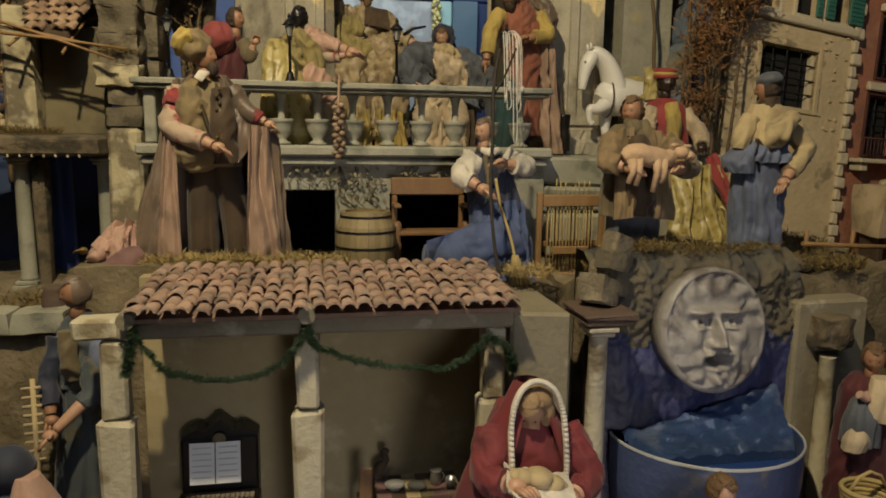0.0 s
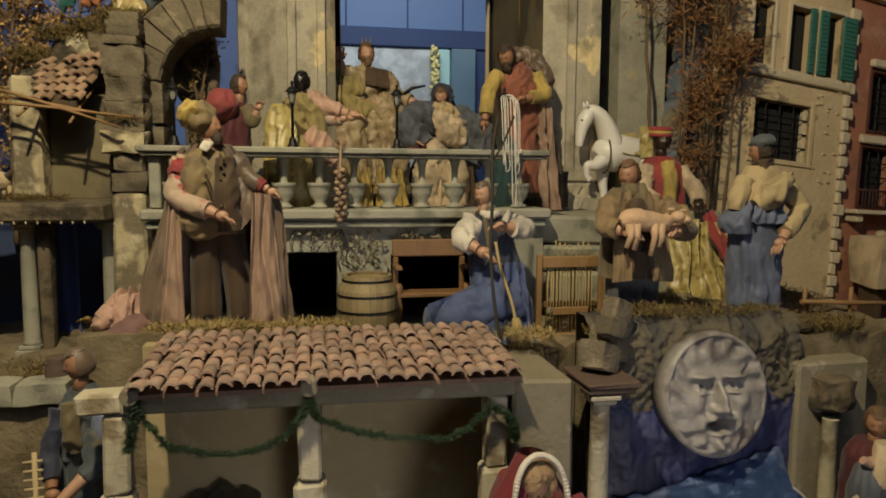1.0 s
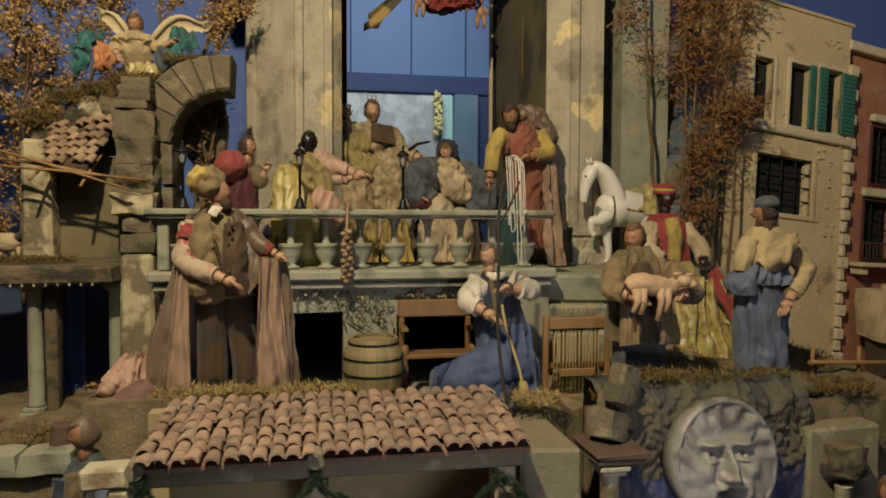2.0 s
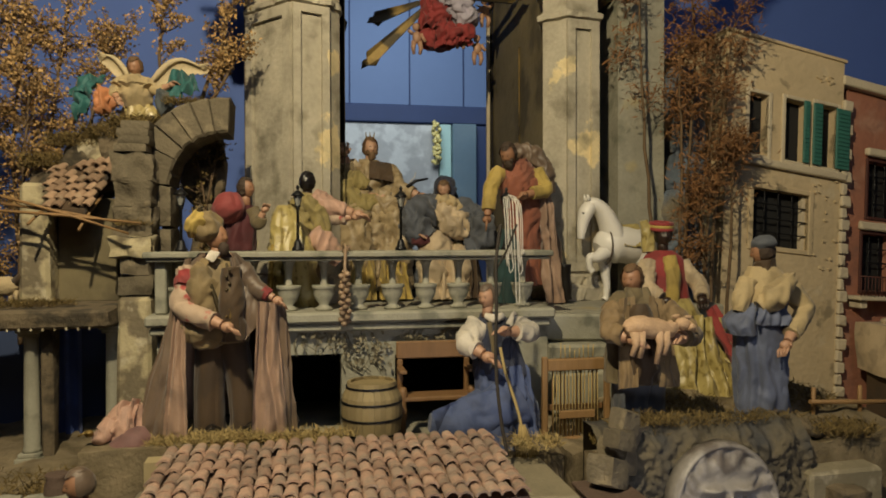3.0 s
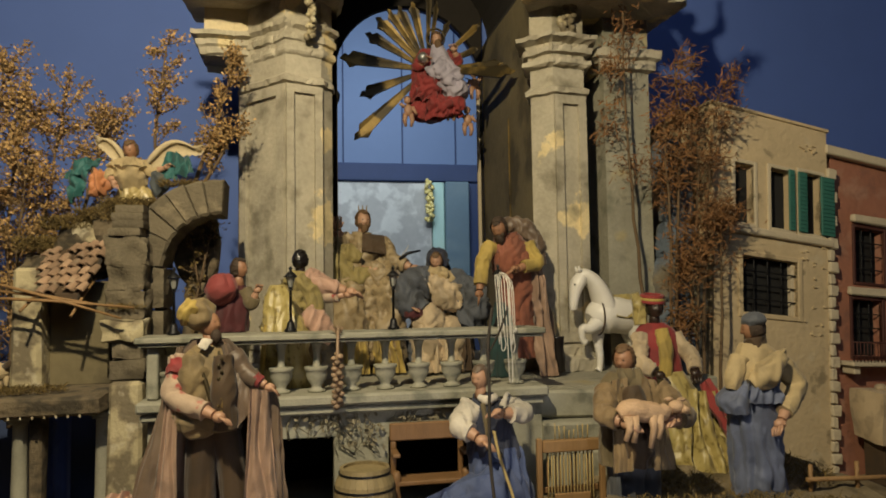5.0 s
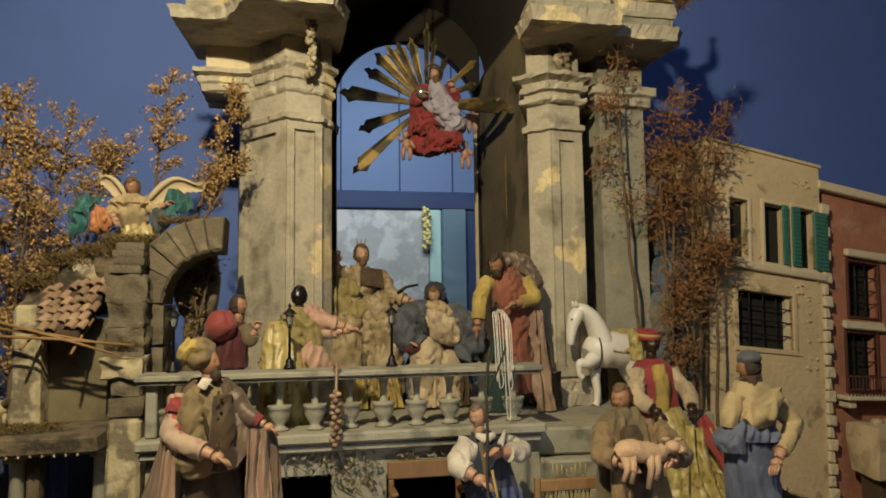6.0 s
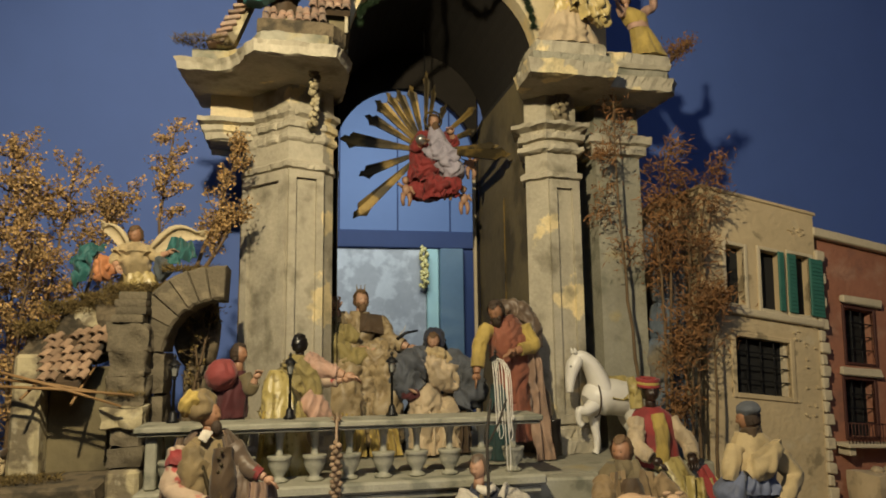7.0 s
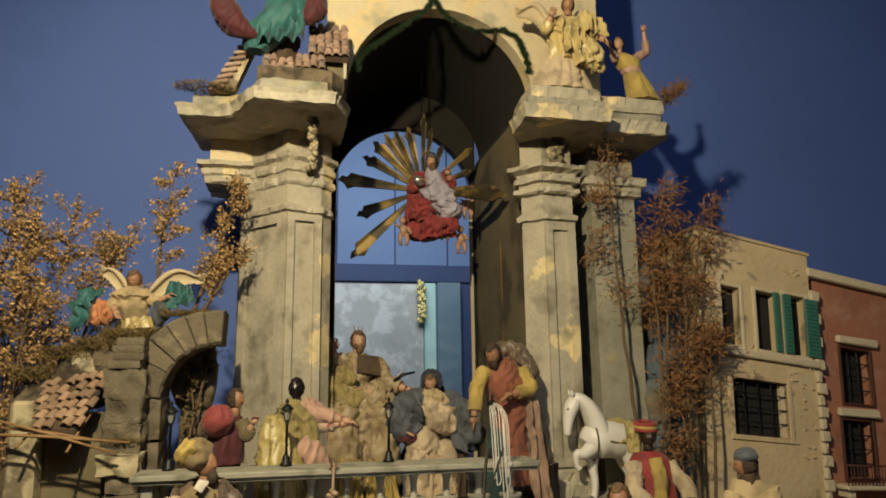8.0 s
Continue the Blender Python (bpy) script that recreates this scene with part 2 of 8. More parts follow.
class Shell:
    """Collects faces in metres, to become one mesh."""

    def __init__(self):
        self.v, self.f, self.m, self.mats, self.smooth = [], [], [], [], []

    def slot(self, m):
        if m not in self.mats:
            self.mats.append(m)
        return self.mats.index(m)

    def face(self, idx, k=0, smooth=False):
        self.f.append(tuple(idx)), self.m.append(k), self.smooth.append(smooth)

    def quad(self, a, b, c, d, k=0):
        n = len(self.v)
        self.v += [a, b, c, d]
        self.face((n, n + 1, n + 2, n + 3), k)

    def box(self, x0, x1, y0, y1, z0, z1, k=0, bevel=0.0, warp=0.0):
        """A block with chamfered edges; warp moves its corners a little."""
        c = Vector(((x0 + x1) / 2, (y0 + y1) / 2, (z0 + z1) / 2))
        h = [abs(x1 - x0) / 2, abs(y1 - y0) / 2, abs(z1 - z0) / 2]
        b = min(bevel, *[q * 0.45 for q in h])
        jog = {}
        for s in ((i, j, l) for i in (-1, 1) for j in (-1, 1) for l in (-1, 1)):
            jog[s] = Vector([random.uniform(-warp, warp) for _ in range(3)])
        n = len(self.v)
        if b <= 0:
            for s in jog:
                self.v.append(tuple(c + Vector([s[i] * h[i] for i in range(3)]) + jog[s]))
            for q in ((0, 1, 3, 2), (4, 6, 7, 5), (0, 4, 5, 1), (2, 3, 7, 6), (0, 2, 6, 4), (1, 5, 7, 3)):
                self.face([n + i for i in q], k)
            return
        index = {}
        for s in jog:
            for axis in range(3):
                p = [s[i] * (h[i] - (b if i != axis else 0)) for i in range(3)]
                index[s, axis] = len(self.v)
                self.v.append(tuple(c + Vector(p) + jog[s]))

        def put(ids, way):
            p = [Vector(self.v[i]) for i in ids]
            if (p[1] - p[0]).cross(p[2] - p[0]).dot(way) < 0:
                ids = ids[::-1]
            self.face(ids, k)

        for axis in range(3):
            o = [i for i in range(3) if i != axis]
            for side in (-1, 1):
                ids = []
                for u, w in ((-1, -1), (1, -1), (1, 1), (-1, 1)):
                    s = [0, 0, 0]
                    s[axis], s[o[0]], s[o[1]] = side, u, w
                    ids.append(index[tuple(s), axis])
                way = Vector((0, 0, 0))
                way[axis] = side
                put(ids, way)
            for u in (-1, 1):
                for w in (-1, 1):
                    s0, s1 = [0, 0, 0], [0, 0, 0]
                    s0[o[0]], s0[o[1]], s1[o[0]], s1[o[1]] = u, w, u, w
                    s0[axis], s1[axis] = -1, 1
                    s0, s1 = tuple(s0), tuple(s1)
                    way = Vector((0, 0, 0))
                    way[o[0]], way[o[1]] = u, w
                    put([index[s0, o[0]], index[s1, o[0]], index[s1, o[1]], index[s0, o[1]]], way)
        for s in jog:
            put([index[s, 0], index[s, 1], index[s, 2]], Vector(s))

    def rings(self, rows, k=0, closed=True, caps=(True, True), smooth=True):
        """Skins rows of points, one after the other."""
        n, w = len(self.v), len(rows[0])
        for r in rows:
            self.v += [tuple(p) for p in r]
        for i in range(len(rows) - 1):
            for j in range(w if closed else w - 1):
                a, b = n + i * w + j, n + i * w + (j + 1) % w
                self.face((a, b, b + w, a + w), k, smooth)
        if closed and caps[0]:
            self.face([n + j for j in range(w)][::-1], k)
        if closed and caps[1]:
            self.face([n + (len(rows) - 1) * w + j for j in range(w)], k)

    def lathe(self, at, profile, k=0, seg=14, smooth=True):
        x, y, z = at
        self.rings([[(x + r * math.cos(TAU * j / seg), y + r * math.sin(TAU * j / seg), z + h) for j in range(seg)] for r, h in profile], k, smooth=smooth)

    def tube(self, pts, radii, k=0, seg=8, flat=1.0):
        pts = [Vector(p) for p in pts]
        rows, side = [], None
        for i, p in enumerate(pts):
            d = (pts[min(i + 1, len(pts) - 1)] - pts[max(i - 1, 0)])
            d = d.normalized() if d.length > 1e-9 else Vector((0, 0, 1))
            if side is None:
                side = d.cross(Vector((0, 0, 1)) if abs(d.z) < 0.9 else Vector((1, 0, 0)))
            side = (side - d * side.dot(d)).normalized()
            up = d.cross(side)
            r = radii[i] if isinstance(radii, (list, tuple)) else radii
            rows.append([p + side * r * math.cos(TAU * j / seg) + up * r * flat * math.sin(TAU * j / seg) for j in range(seg)])
        self.rings(rows, k)

    def ball(self, c, r, k=0, seg=12, rows=8, rough=0.0, freq=30.0, turn=None):
        rr = r if isinstance(r, (list, tuple)) else (r, r, r)
        c, out = Vector(c), []
        for i in range(rows + 1):
            a = -math.pi / 2 + math.pi * min(max(i, 0.12), rows - 0.12) / rows
            row = []
            for j in range(seg):
                p = Vector((rr[0] * math.cos(a) * math.cos(TAU * j / seg), rr[1] * math.cos(a) * math.sin(TAU * j / seg), rr[2] * math.sin(a)))
                if turn:
                    p = turn @ p
                if rough:
                    p *= 1 + rough * noise.noise((c + p) * freq)
                row.append(c + p)
            out.append(row)
        self.rings(out, k)

    def rock(self, c, h, k=0, rough=0.22, freq=14.0, cuts=5, soft=0.28):
        """A rough boulder or block with a broken surface, all of one skin."""
        c, known = Vector(c), {}
        for axis in range(3):
            o = [i for i in range(3) if i != axis]
            for side in (-1, 1):
                grid = []
                for i in range(cuts + 1):
                    row = []
                    for j in range(cuts + 1):
                        p = Vector((0, 0, 0))
                        p[axis], p[o[0]], p[o[1]] = side, 2 * i / cuts - 1, 2 * j / cuts - 1
                        key = tuple(round(q * 100) for q in p)
                        if key not in known:
                            p = p * (1 - soft * (p.length - 1) / 0.73)
                            p = Vector([p[q] * h[q] for q in range(3)])
                            p += p.normalized() * min(h) * rough * 2 * noise.noise((c + p) * freq)
                            known[key] = len(self.v)
                            self.v.append(tuple(c + p))
                        row.append(known[key])
                    grid.append(row)
                for i in range(cuts):
                    for j in range(cuts):
                        q = (grid[i][j], grid[i + 1][j], grid[i + 1][j + 1], grid[i][j + 1])
                        self.face(q if (side > 0) == (axis != 1) else q[::-1], k)

    def mesh(self, name, origin=(0, 0, 0)):
        me = bpy.data.meshes.new(name)
        o = Vector(origin)
        me.from_pydata([tuple(Vector(p) - o) for p in self.v], [], self.f)
        for m in self.mats:
            me.materials.append(m)
        me.polygons.foreach_set("material_index", self.m)
        me.polygons.foreach_set("use_smooth", self.smooth)
        me.update()
        return me


def thing(name, at, label, category, group="", kind=""):
    ob = new(name)
    ob.empty_display_size = 0.02
    ob.location = at
    return tagged(ob, label, category, group, kind)


def base_of(ob):
    at = Vector((0, 0, 0))
    while ob:
        at, ob = at + ob.location, ob.parent
    return at


def part(name, shell, material, parent, label=""):
    """Links a shell, given in world metres, as one mesh under its thing."""
    if not shell.mats:
        shell.mats = [material]
    ob = new(name, shell.mesh(name, base_of(parent)))
    ob.parent = parent
    return tagged(ob, label)


def solid(name, shell, material, at, label, category, group="", kind=""):
    """A thing or piece of the setting that is one mesh."""
    if not shell.mats:
        shell.mats = [material]
    ob = new(name, shell.mesh(name, at))
    ob.location = at
    return tagged(ob, label, category, group, kind)


def boxes(*rows, bevel=0.003, warp=0.0):
    s = Shell()
    for r in rows:
        s.box(*r, bevel=bevel, warp=warp)
    return s


def tufts(shell, centre, spread, count, length, k=0, width=0.0012, lean=0.6, up=1.0):
    """Blades of moss or straw on a patch."""
    for _ in range(count):
        a, q = random.uniform(0, TAU), math.sqrt(random.random())
        p = Vector(centre) + Vector((spread[0] * q * math.cos(a), spread[1] * q * math.sin(a), spread[2] * (random.random() - 0.3)))
        d = Vector((random.uniform(-lean, lean), random.uniform(-lean, lean), up * random.uniform(0.3, 1.0))).normalized() * length * random.uniform(0.5, 1.3)
        side = d.cross(Vector((random.uniform(-1, 1), random.uniform(-1, 1), random.uniform(-1, 1)))).normalized() * width
        bend = Vector((random.uniform(-1, 1), random.uniform(-1, 1), -0.4)) * length * 0.25
        n = len(shell.v)
        shell.v += [tuple(p - side), tuple(p + side), tuple(p + d * 0.6 + side * 0.8), tuple(p + d + bend), tuple(p + d * 0.6 - side * 0.8)]
        shell.face((n, n + 1, n + 2, n + 3, n + 4), k)

# ---- the setting ----


def panel_wall(xs, zs, y0, y1, holes, shape=lambda x, y, z: (x, y, z)):
    """An upright wall with thickness and rectangular openings that go through it."""
    gx = sorted({*xs, *[h[0] for h in holes], *[h[1] for h in holes]})
    gz = sorted({*zs, *[h[2] for h in holes], *[h[3] for h in holes]})

    def filled(i, j):
        if not (0 <= i < len(gx) - 1 and 0 <= j < len(gz) - 1):
            return False
        cx, cz = (gx[i] + gx[i + 1]) / 2, (gz[j] + gz[j + 1]) / 2
        return not any(h[0] < cx < h[1] and h[2] < cz < h[3] for h in holes)

    s = Shell()
    for i in range(len(gx) - 1):
        for j in range(len(gz) - 1):
            if not filled(i, j):
                continue
            a, b, c, d = gx[i], gx[i + 1], gz[j], gz[j + 1]
            q = lambda x, y, z: tuple(shape(x, y, z))
            s.quad(q(a, y0, c), q(b, y0, c), q(b, y0, d), q(a, y0, d))
            s.quad(q(b, y1, c), q(a, y1, c), q(a, y1, d), q(b, y1, d))
            if not filled(i - 1, j):
                s.quad(q(a, y1, c), q(a, y0, c), q(a, y0, d), q(a, y1, d))
            if not filled(i + 1, j):
                s.quad(q(b, y0, c), q(b, y1, c), q(b, y1, d), q(b, y0, d))
            if not filled(i, j - 1):
                s.quad(q(a, y1, c), q(b, y1, c), q(b, y0, c), q(a, y0, c))
            if not filled(i, j + 1):
                s.quad(q(a, y0, d), q(b, y0, d), q(b, y1, d), q(a, y1, d))
    return s


def arch_wall(x0, x1, z0, z1, y0, y1, cx, spring, r, n=24, top=None):
    """A wall with a round-headed opening that reaches down to its foot. top: height of the upper edge by x."""
    top = top or (lambda x: z1)
    s = Shell()
    pts = [(cx - r, z0)] + [(cx - r * math.cos(math.pi * i / n), spring + r * math.sin(math.pi * i / n)) for i in range(n + 1)] + [(cx + r, z0)]
    for y, flip in ((y0, False), (y1, True)):
        def put(*p):
            q = [(a, y, b) for a, b in p]
            s.quad(*(q[::-1] if flip else q))
        put((x0, z0), (cx - r, z0), (cx - r, top(cx - r)), (x0, top(x0)))
        put((cx + r, z0), (x1, z0), (x1, top(x1)), (cx + r, top(cx + r)))
        for (a, b), (c, d) in zip(pts[1:-2], pts[2:-1]):
            put((a, b), (c, d), (c, top(c)), (a, top(a)))
    for (a, b), (c, d) in zip(pts, pts[1:]):
        s.quad((a, y0, b), (a, y1, b), (c, y1, d), (c, y0, d))
    s.quad((x0, y1, z0), (x0, y0, z0), (x0, y0, top(x0)), (x0, y1, top(x0)))
    s.quad((x1, y0, z0), (x1, y1, z0), (x1, y1, top(x1)), (x1, y0, top(x1)))
    s.quad((x0, y0, top(x0)), (x1, y0, top(x1)), (x1, y1, top(x1)), (x0, y1, top(x0)))
    return s


SET = "structure"
# the painted wall behind the crib, open where the passage goes through
solid("wall_north", arch_wall(-3.0, 3.6, 0.0, 4.2, 2.60, 2.66, 0.410, 2.30, 0.315), SKY, (0.3, 2.63, 0), "matt blue painted wall behind the crib", "wall", kind=SET)
solid("floor", boxes((-3.0, 3.6, -2.6, 6.4, -0.05, 0.0), bevel=0), ROOMDARK, (0, 0, 0), "dark museum floor", "floor", kind=SET)
solid("ceiling", boxes((-3.1, 3.7, -2.7, 6.5, 4.2, 4.25), bevel=0), ROOMDARK, (0, 0, 4.2), "dark museum ceiling", "ceiling", kind=SET)
solid("wall_south", boxes((-3.0, 3.6, -2.65, -2.6, 0.0, 4.2), bevel=0), ROOMDARK, (0, -2.6, 0), "dark museum wall", "wall", kind=SET)
solid("wall_west", boxes((-3.05, -3.0, -2.6, 6.4, 0.0, 4.2), bevel=0), SKY, (-3, 0, 0), "blue painted side wall", "wall", kind=SET)
solid("wall_east", boxes((3.6, 3.65, -2.6, 6.4, 0.0, 4.2), bevel=0), SKY, (3.6, 0, 0), "dark blue painted side wall", "wall", kind=SET)

# the room seen through the passage
far = thing("wall_far", (0.6, 6.0, 0), "pale blue panelled wall of a bright back room", "wall", kind=SET)
part("wall_face", boxes((-3.0, 3.6, 6.0, 6.1, 0.0, 4.2), bevel=0), PALEBLUE, far)
for px in (-0.55, 0.02, 0.33, 0.86, 1.35):
    part("panel_joint", boxes((px, px + 0.012, 5.985, 5.998, 2.5, 4.2), bevel=0.002), NAVY, far)
part("lintel", boxes((-0.6, 1.6, 5.90, 5.998, 2.40, 2.56), bevel=0.01), NAVY, far, "dark navy lintel")
part("mottled_panel", boxes((-0.4, 1.12, 5.93, 5.998, 0.6, 2.398), bevel=0.01), SPECKLE, far, "mottled silver grey panel")
part("green_strip", boxes((1.123, 1.23, 5.91, 5.998, 0.6, 2.398), bevel=0.01), PALEGREEN, far, "pale green lit door edge")
part("blue_jamb", boxes((1.233, 1.45, 5.86, 5.998, 0.6, 2.398), bevel=0.01), JAMBBLUE, far, "grey-teal door jamb")
part("blue_jamb", boxes((1.453, 1.62, 5.92, 5.998, 0.6, 2.398), bevel=0.01), NAVY, far, "navy door jamb")

# table and terraces that carry the crib
solid("crib_table", boxes((-1.6, 2.3, 0.30, 2.595, 0.0, 0.50), bevel=0.01), ROOMDARK, (0.3, 1.4, 0), "dark platform under the crib", "platform", kind=SET)


def bumpy_top(x0, x1, y0, y1, z0, height, nx=60, ny=40):
    s = Shell()
    rows = [[(x0 + (x1 - x0) * i / nx, y0 + (y1 - y0) * j / ny, height(x0 + (x1 - x0) * i / nx, y0 + (y1 - y0) * j / ny)) for i in range(nx + 1)] for j in range(ny + 1)]
    s.rings(rows, 0, closed=False)
    for edge in (rows[0], rows[-1][::-1], [r[0] for r in rows][::-1], [r[-1] for r in rows]):
        s.rings([[(p[0], p[1], z0) for p in edge], edge], 0, closed=False)
    return s


def lumps(x, y, size=0.02, freq=9.0):
    return size * noise.noise(Vector((x * freq, y * freq, 3.3))) + size * 0.5 * noise.noise(Vector((x * freq * 3, y * freq * 3, 7.7)))


solid("ground_terrace", bumpy_top(-0.42, 0.50, 1.175, 1.43, 0.5, lambda x, y: 0.990 - 0.088 * max(0.0, x + 0.2) - 0.075 * min(1, max(0, (y - 1.30) / 0.03)) * min(1, max(0, (x + 0.082) / 0.02)) + lumps(x, y, 0.008)), SOIL, (0.1, 1.3, 0.5), "sandy brown middle terrace of the crib", "ground", kind=SET)
solid("ground_right", bumpy_top(0.502, 1.24, 1.02, 1.78, 0.5, lambda x, y: 0.975 + 0.02 * min(1, max(0, (y - 1.1) / 0.4)) - 0.04 * min(1, max(0, (0.66 - x) / 0.1)) * min(1, max(0, (y - 1.08) / 0.06)) + lumps(x, y, 0.02)), SOIL, (0.9, 1.3, 0.5), "mossy brown ground beside the fountain", "ground", kind=SET)
solid("ground_far_right", bumpy_top(1.242, 2.2, 0.98, 1.78, 0.5, lambda x, y: 0.82 + lumps(x, y, 0.015)), SOIL, (1.7, 1.4, 0.5), "dark ground before the houses", "ground", kind=SET)
solid("ground_left", bumpy_top(-1.4, -0.422, 1.12, 1.9, 0.5, lambda x, y: 0.895 + lumps(x, y, 0.02)), SOIL, (-0.8, 1.4, 0.5), "mossy brown ground by the ruined portico", "ground", kind=SET)
solid("upper_terrace", boxes((-0.335, 0.95, 1.50, 2.59, 1.13, 1.188), (-0.335, -0.20, 1.50, 2.59, 0.5, 1.129), (0.50, 0.95, 1.50, 2.59, 0.5, 1.129), (-0.199, 0.499, 1.90, 2.59, 0.5, 1.129), (-0.199, 0.499, 1.50, 1.899, 0.5, 0.90), bevel=0), STONE, (0.3, 2.0, 0.5), "grey stone upper terrace over a dark cellar", "terrace", kind=SET)

# retaining wall below the balustrade
solid("wall_retaining", panel_wall((-0.335, 0.55), (0.88, 1.165), 1.42, 1.498, [(-0.075, 0.060, 0.88, 1.112), (0.182, 0.40, 0.88, 1.105)]), RAIL, (0.1, 1.45, 0.96), "grey stone wall with dark cellar openings", "wall", kind=SET)
# This sheet paints in the darkness at the back of the cellar.
solid("cellar_back", boxes((-0.198, 0.498, 1.885, 1.898, 0.901, 1.128), bevel=0), DARKINSIDE, (0.1, 1.89, 0.9), "near-black sheet standing in for cellar shade", "wall", kind=SET)

# ---- the triumphal arch ----
arch = thing("triumphal_arch", (0.35, 1.85, 1.19), "ruined grey stone arch with panelled pilasters", "arch")
LEFT = [(-0.185, 1.95), (-0.055, 1.800), (0.045, 1.835), (0.078, 1.88), (0.060, 1.98), (-0.185, 2.06)]
RIGHT = [(0.690, 1.86), (0.742, 1.800), (0.848, 1.815), (0.872, 1.93), (0.720, 1.93)]
WING_LEFT = [(-0.293, 1.93), (-0.10, 1.93), (-0.10, 2.10), (-0.293, 2.10)]
LEFT_SLAB = [(-0.335, 2.06), (-0.362, 1.74), (-0.245, 1.735), (-0.215, 1.718), (-0.190, 1.675), (-0.172, 1.620), (-0.148, 1.585), (0.070, 1.585), (0.112, 1.70), (0.108, 1.93), (0.04, 2.06)]
RIGHT_SLAB = [(0.720, 1.925), (0.642, 1.78), (0.634, 1.625), (0.905, 1.625), (0.920, 1.705), (1.135, 1.705), (1.160, 1.735), (1.150, 2.06), (0.90, 2.06)]
WING_RIGHT = [(0.935, 1.86), (1.090, 1.86), (1.090, 2.12), (0.935, 2.12)]


def grown(poly, d):
    """The outline set out by d metres."""
    out, n = [], len(poly)
    for i in range(n):
        p, a, b = Vector(poly[i]), Vector(poly[i - 1]), Vector(poly[(i + 1) % n])
        e, f = (p - a).normalized(), (b - p).normalized()
        m = Vector((e.y, -e.x)) + Vector((f.y, -f.x))
        out.append(p + m * (d * 2 / max(m.length_squared, 0.6)))
    return [(q.x, q.y) for q in out]


def prism(rows, rough=0.0):
    """Skins outlines given as (outline, height)."""
    s = Shell()
    s.rings([[(x + rough * noise.noise(Vector((x, y, z)) * 40), y + rough * noise.noise(Vector((y, z, x)) * 40), z) for x, y in o] for o, z in rows], 0, smooth=False)
    return s


def moulding(poly, steps, chip=0.9):
    """Stepped bands round an outline, with chipped and worn edges."""
    count = [max(2, int((Vector(b) - Vector(a)).length / 0.009)) for a, b in zip(poly, poly[1:] + poly[:1])]
    rows = []
    for d, z in steps:
        p, out = grown(poly, d), []
        for k, n in enumerate(count):
            a, b, c, e = (Vector(q) for q in (p[k], p[(k + 1) % len(p)], poly[k], poly[(k + 1) % len(p)]))
            for i in range(n):
                far, near = a.lerp(b, i / n), c.lerp(e, i / n)
                w = noise.noise(Vector((far.x * 17, far.y * 17, z * 24))) + 0.6 * noise.noise(Vector((far.x * 60, far.y * 60, z * 70)))
                loss = min(0.016, max(0.0, w - 0.12) * 0.022 * chip)
                if (far - near).length > 0.001:
                    far = far.lerp(near, min(0.8, loss / (far - near).length))
                out.append((far.x, far.y))
        rows.append((out, z))
    s = prism(rows, 0.003)
    s.v = [(x, y, z + 0.004 * noise.noise(Vector((x * 30, y * 30, z * 9))) + 0.002 * noise.noise(Vector((x * 90, y * 90, z * 60)))) for x, y, z in s.v]
    return s


def face_panel(a, b, z0, z1, inset, rim):
    """A raised frame on the face from a to b, round a sunk panel."""
    a, b = Vector((*a, 0)), Vector((*b, 0))
    d = (b - a).normalized()
    out = Vector((d.y, -d.x, 0))
    l, s = (b - a).length, Shell()

    def bar(u0, u1, h0, h1):
        p = [a + d * u0 + out * 0.001, a + d * u1 + out * 0.001, a + d * u1 + out * rim, a + d * u0 + out * rim]
        s.rings([[(q.x, q.y, h0) for q in p], [(q.x, q.y, h1) for q in p]], 0, smooth=False)
    bar(0, inset, z0, z1), bar(l - inset, l, z0, z1)
    bar(inset, l - inset, z0, z0 + inset), bar(inset, l - inset, z1 - inset, z1)
    return s


for poly, panels, k in ((LEFT, ((0, 0.030), (1, 0.022)), 0.45), (RIGHT, ((1, 0.026),), 1.0)):
    pier = part("pier", prism([(poly, 1.188), (poly, 2.33)]), STONE2, arch, "panelled stone pilaster with peeling paint")
    part("base_moulding", moulding(poly, [(0.0, 1.189), (0.035, 1.19), (0.035, 1.225), (0.022, 1.235), (0.018, 1.26), (0.0, 1.27)]), STONE2, pier)
    for i, inset in panels:
        part("panel_frame", face_panel(poly[i], poly[i + 1], 1.275, 2.025, inset, 0.011), STONE2, pier)
    part("necking", moulding(poly, [(0.0, 2.028), (0.014, 2.032), (0.016, 2.046), (0.004, 2.055), (0.0, 2.056)]), STONE2, pier)
    part("capital", moulding(poly, [(d * k, z) for d, z in ((0.0, 2.112), (0.016, 2.117), (0.024, 2.123), (0.022, 2.137), (0.007, 2.140), (0.007, 2.152), (0.024, 2.156), (0.028, 2.173), (0.013, 2.177), (0.015, 2.187), (0.042, 2.197), (0.045, 2.209), (0.0, 2.212))]), STONE2, pier, "broken stepped capital")

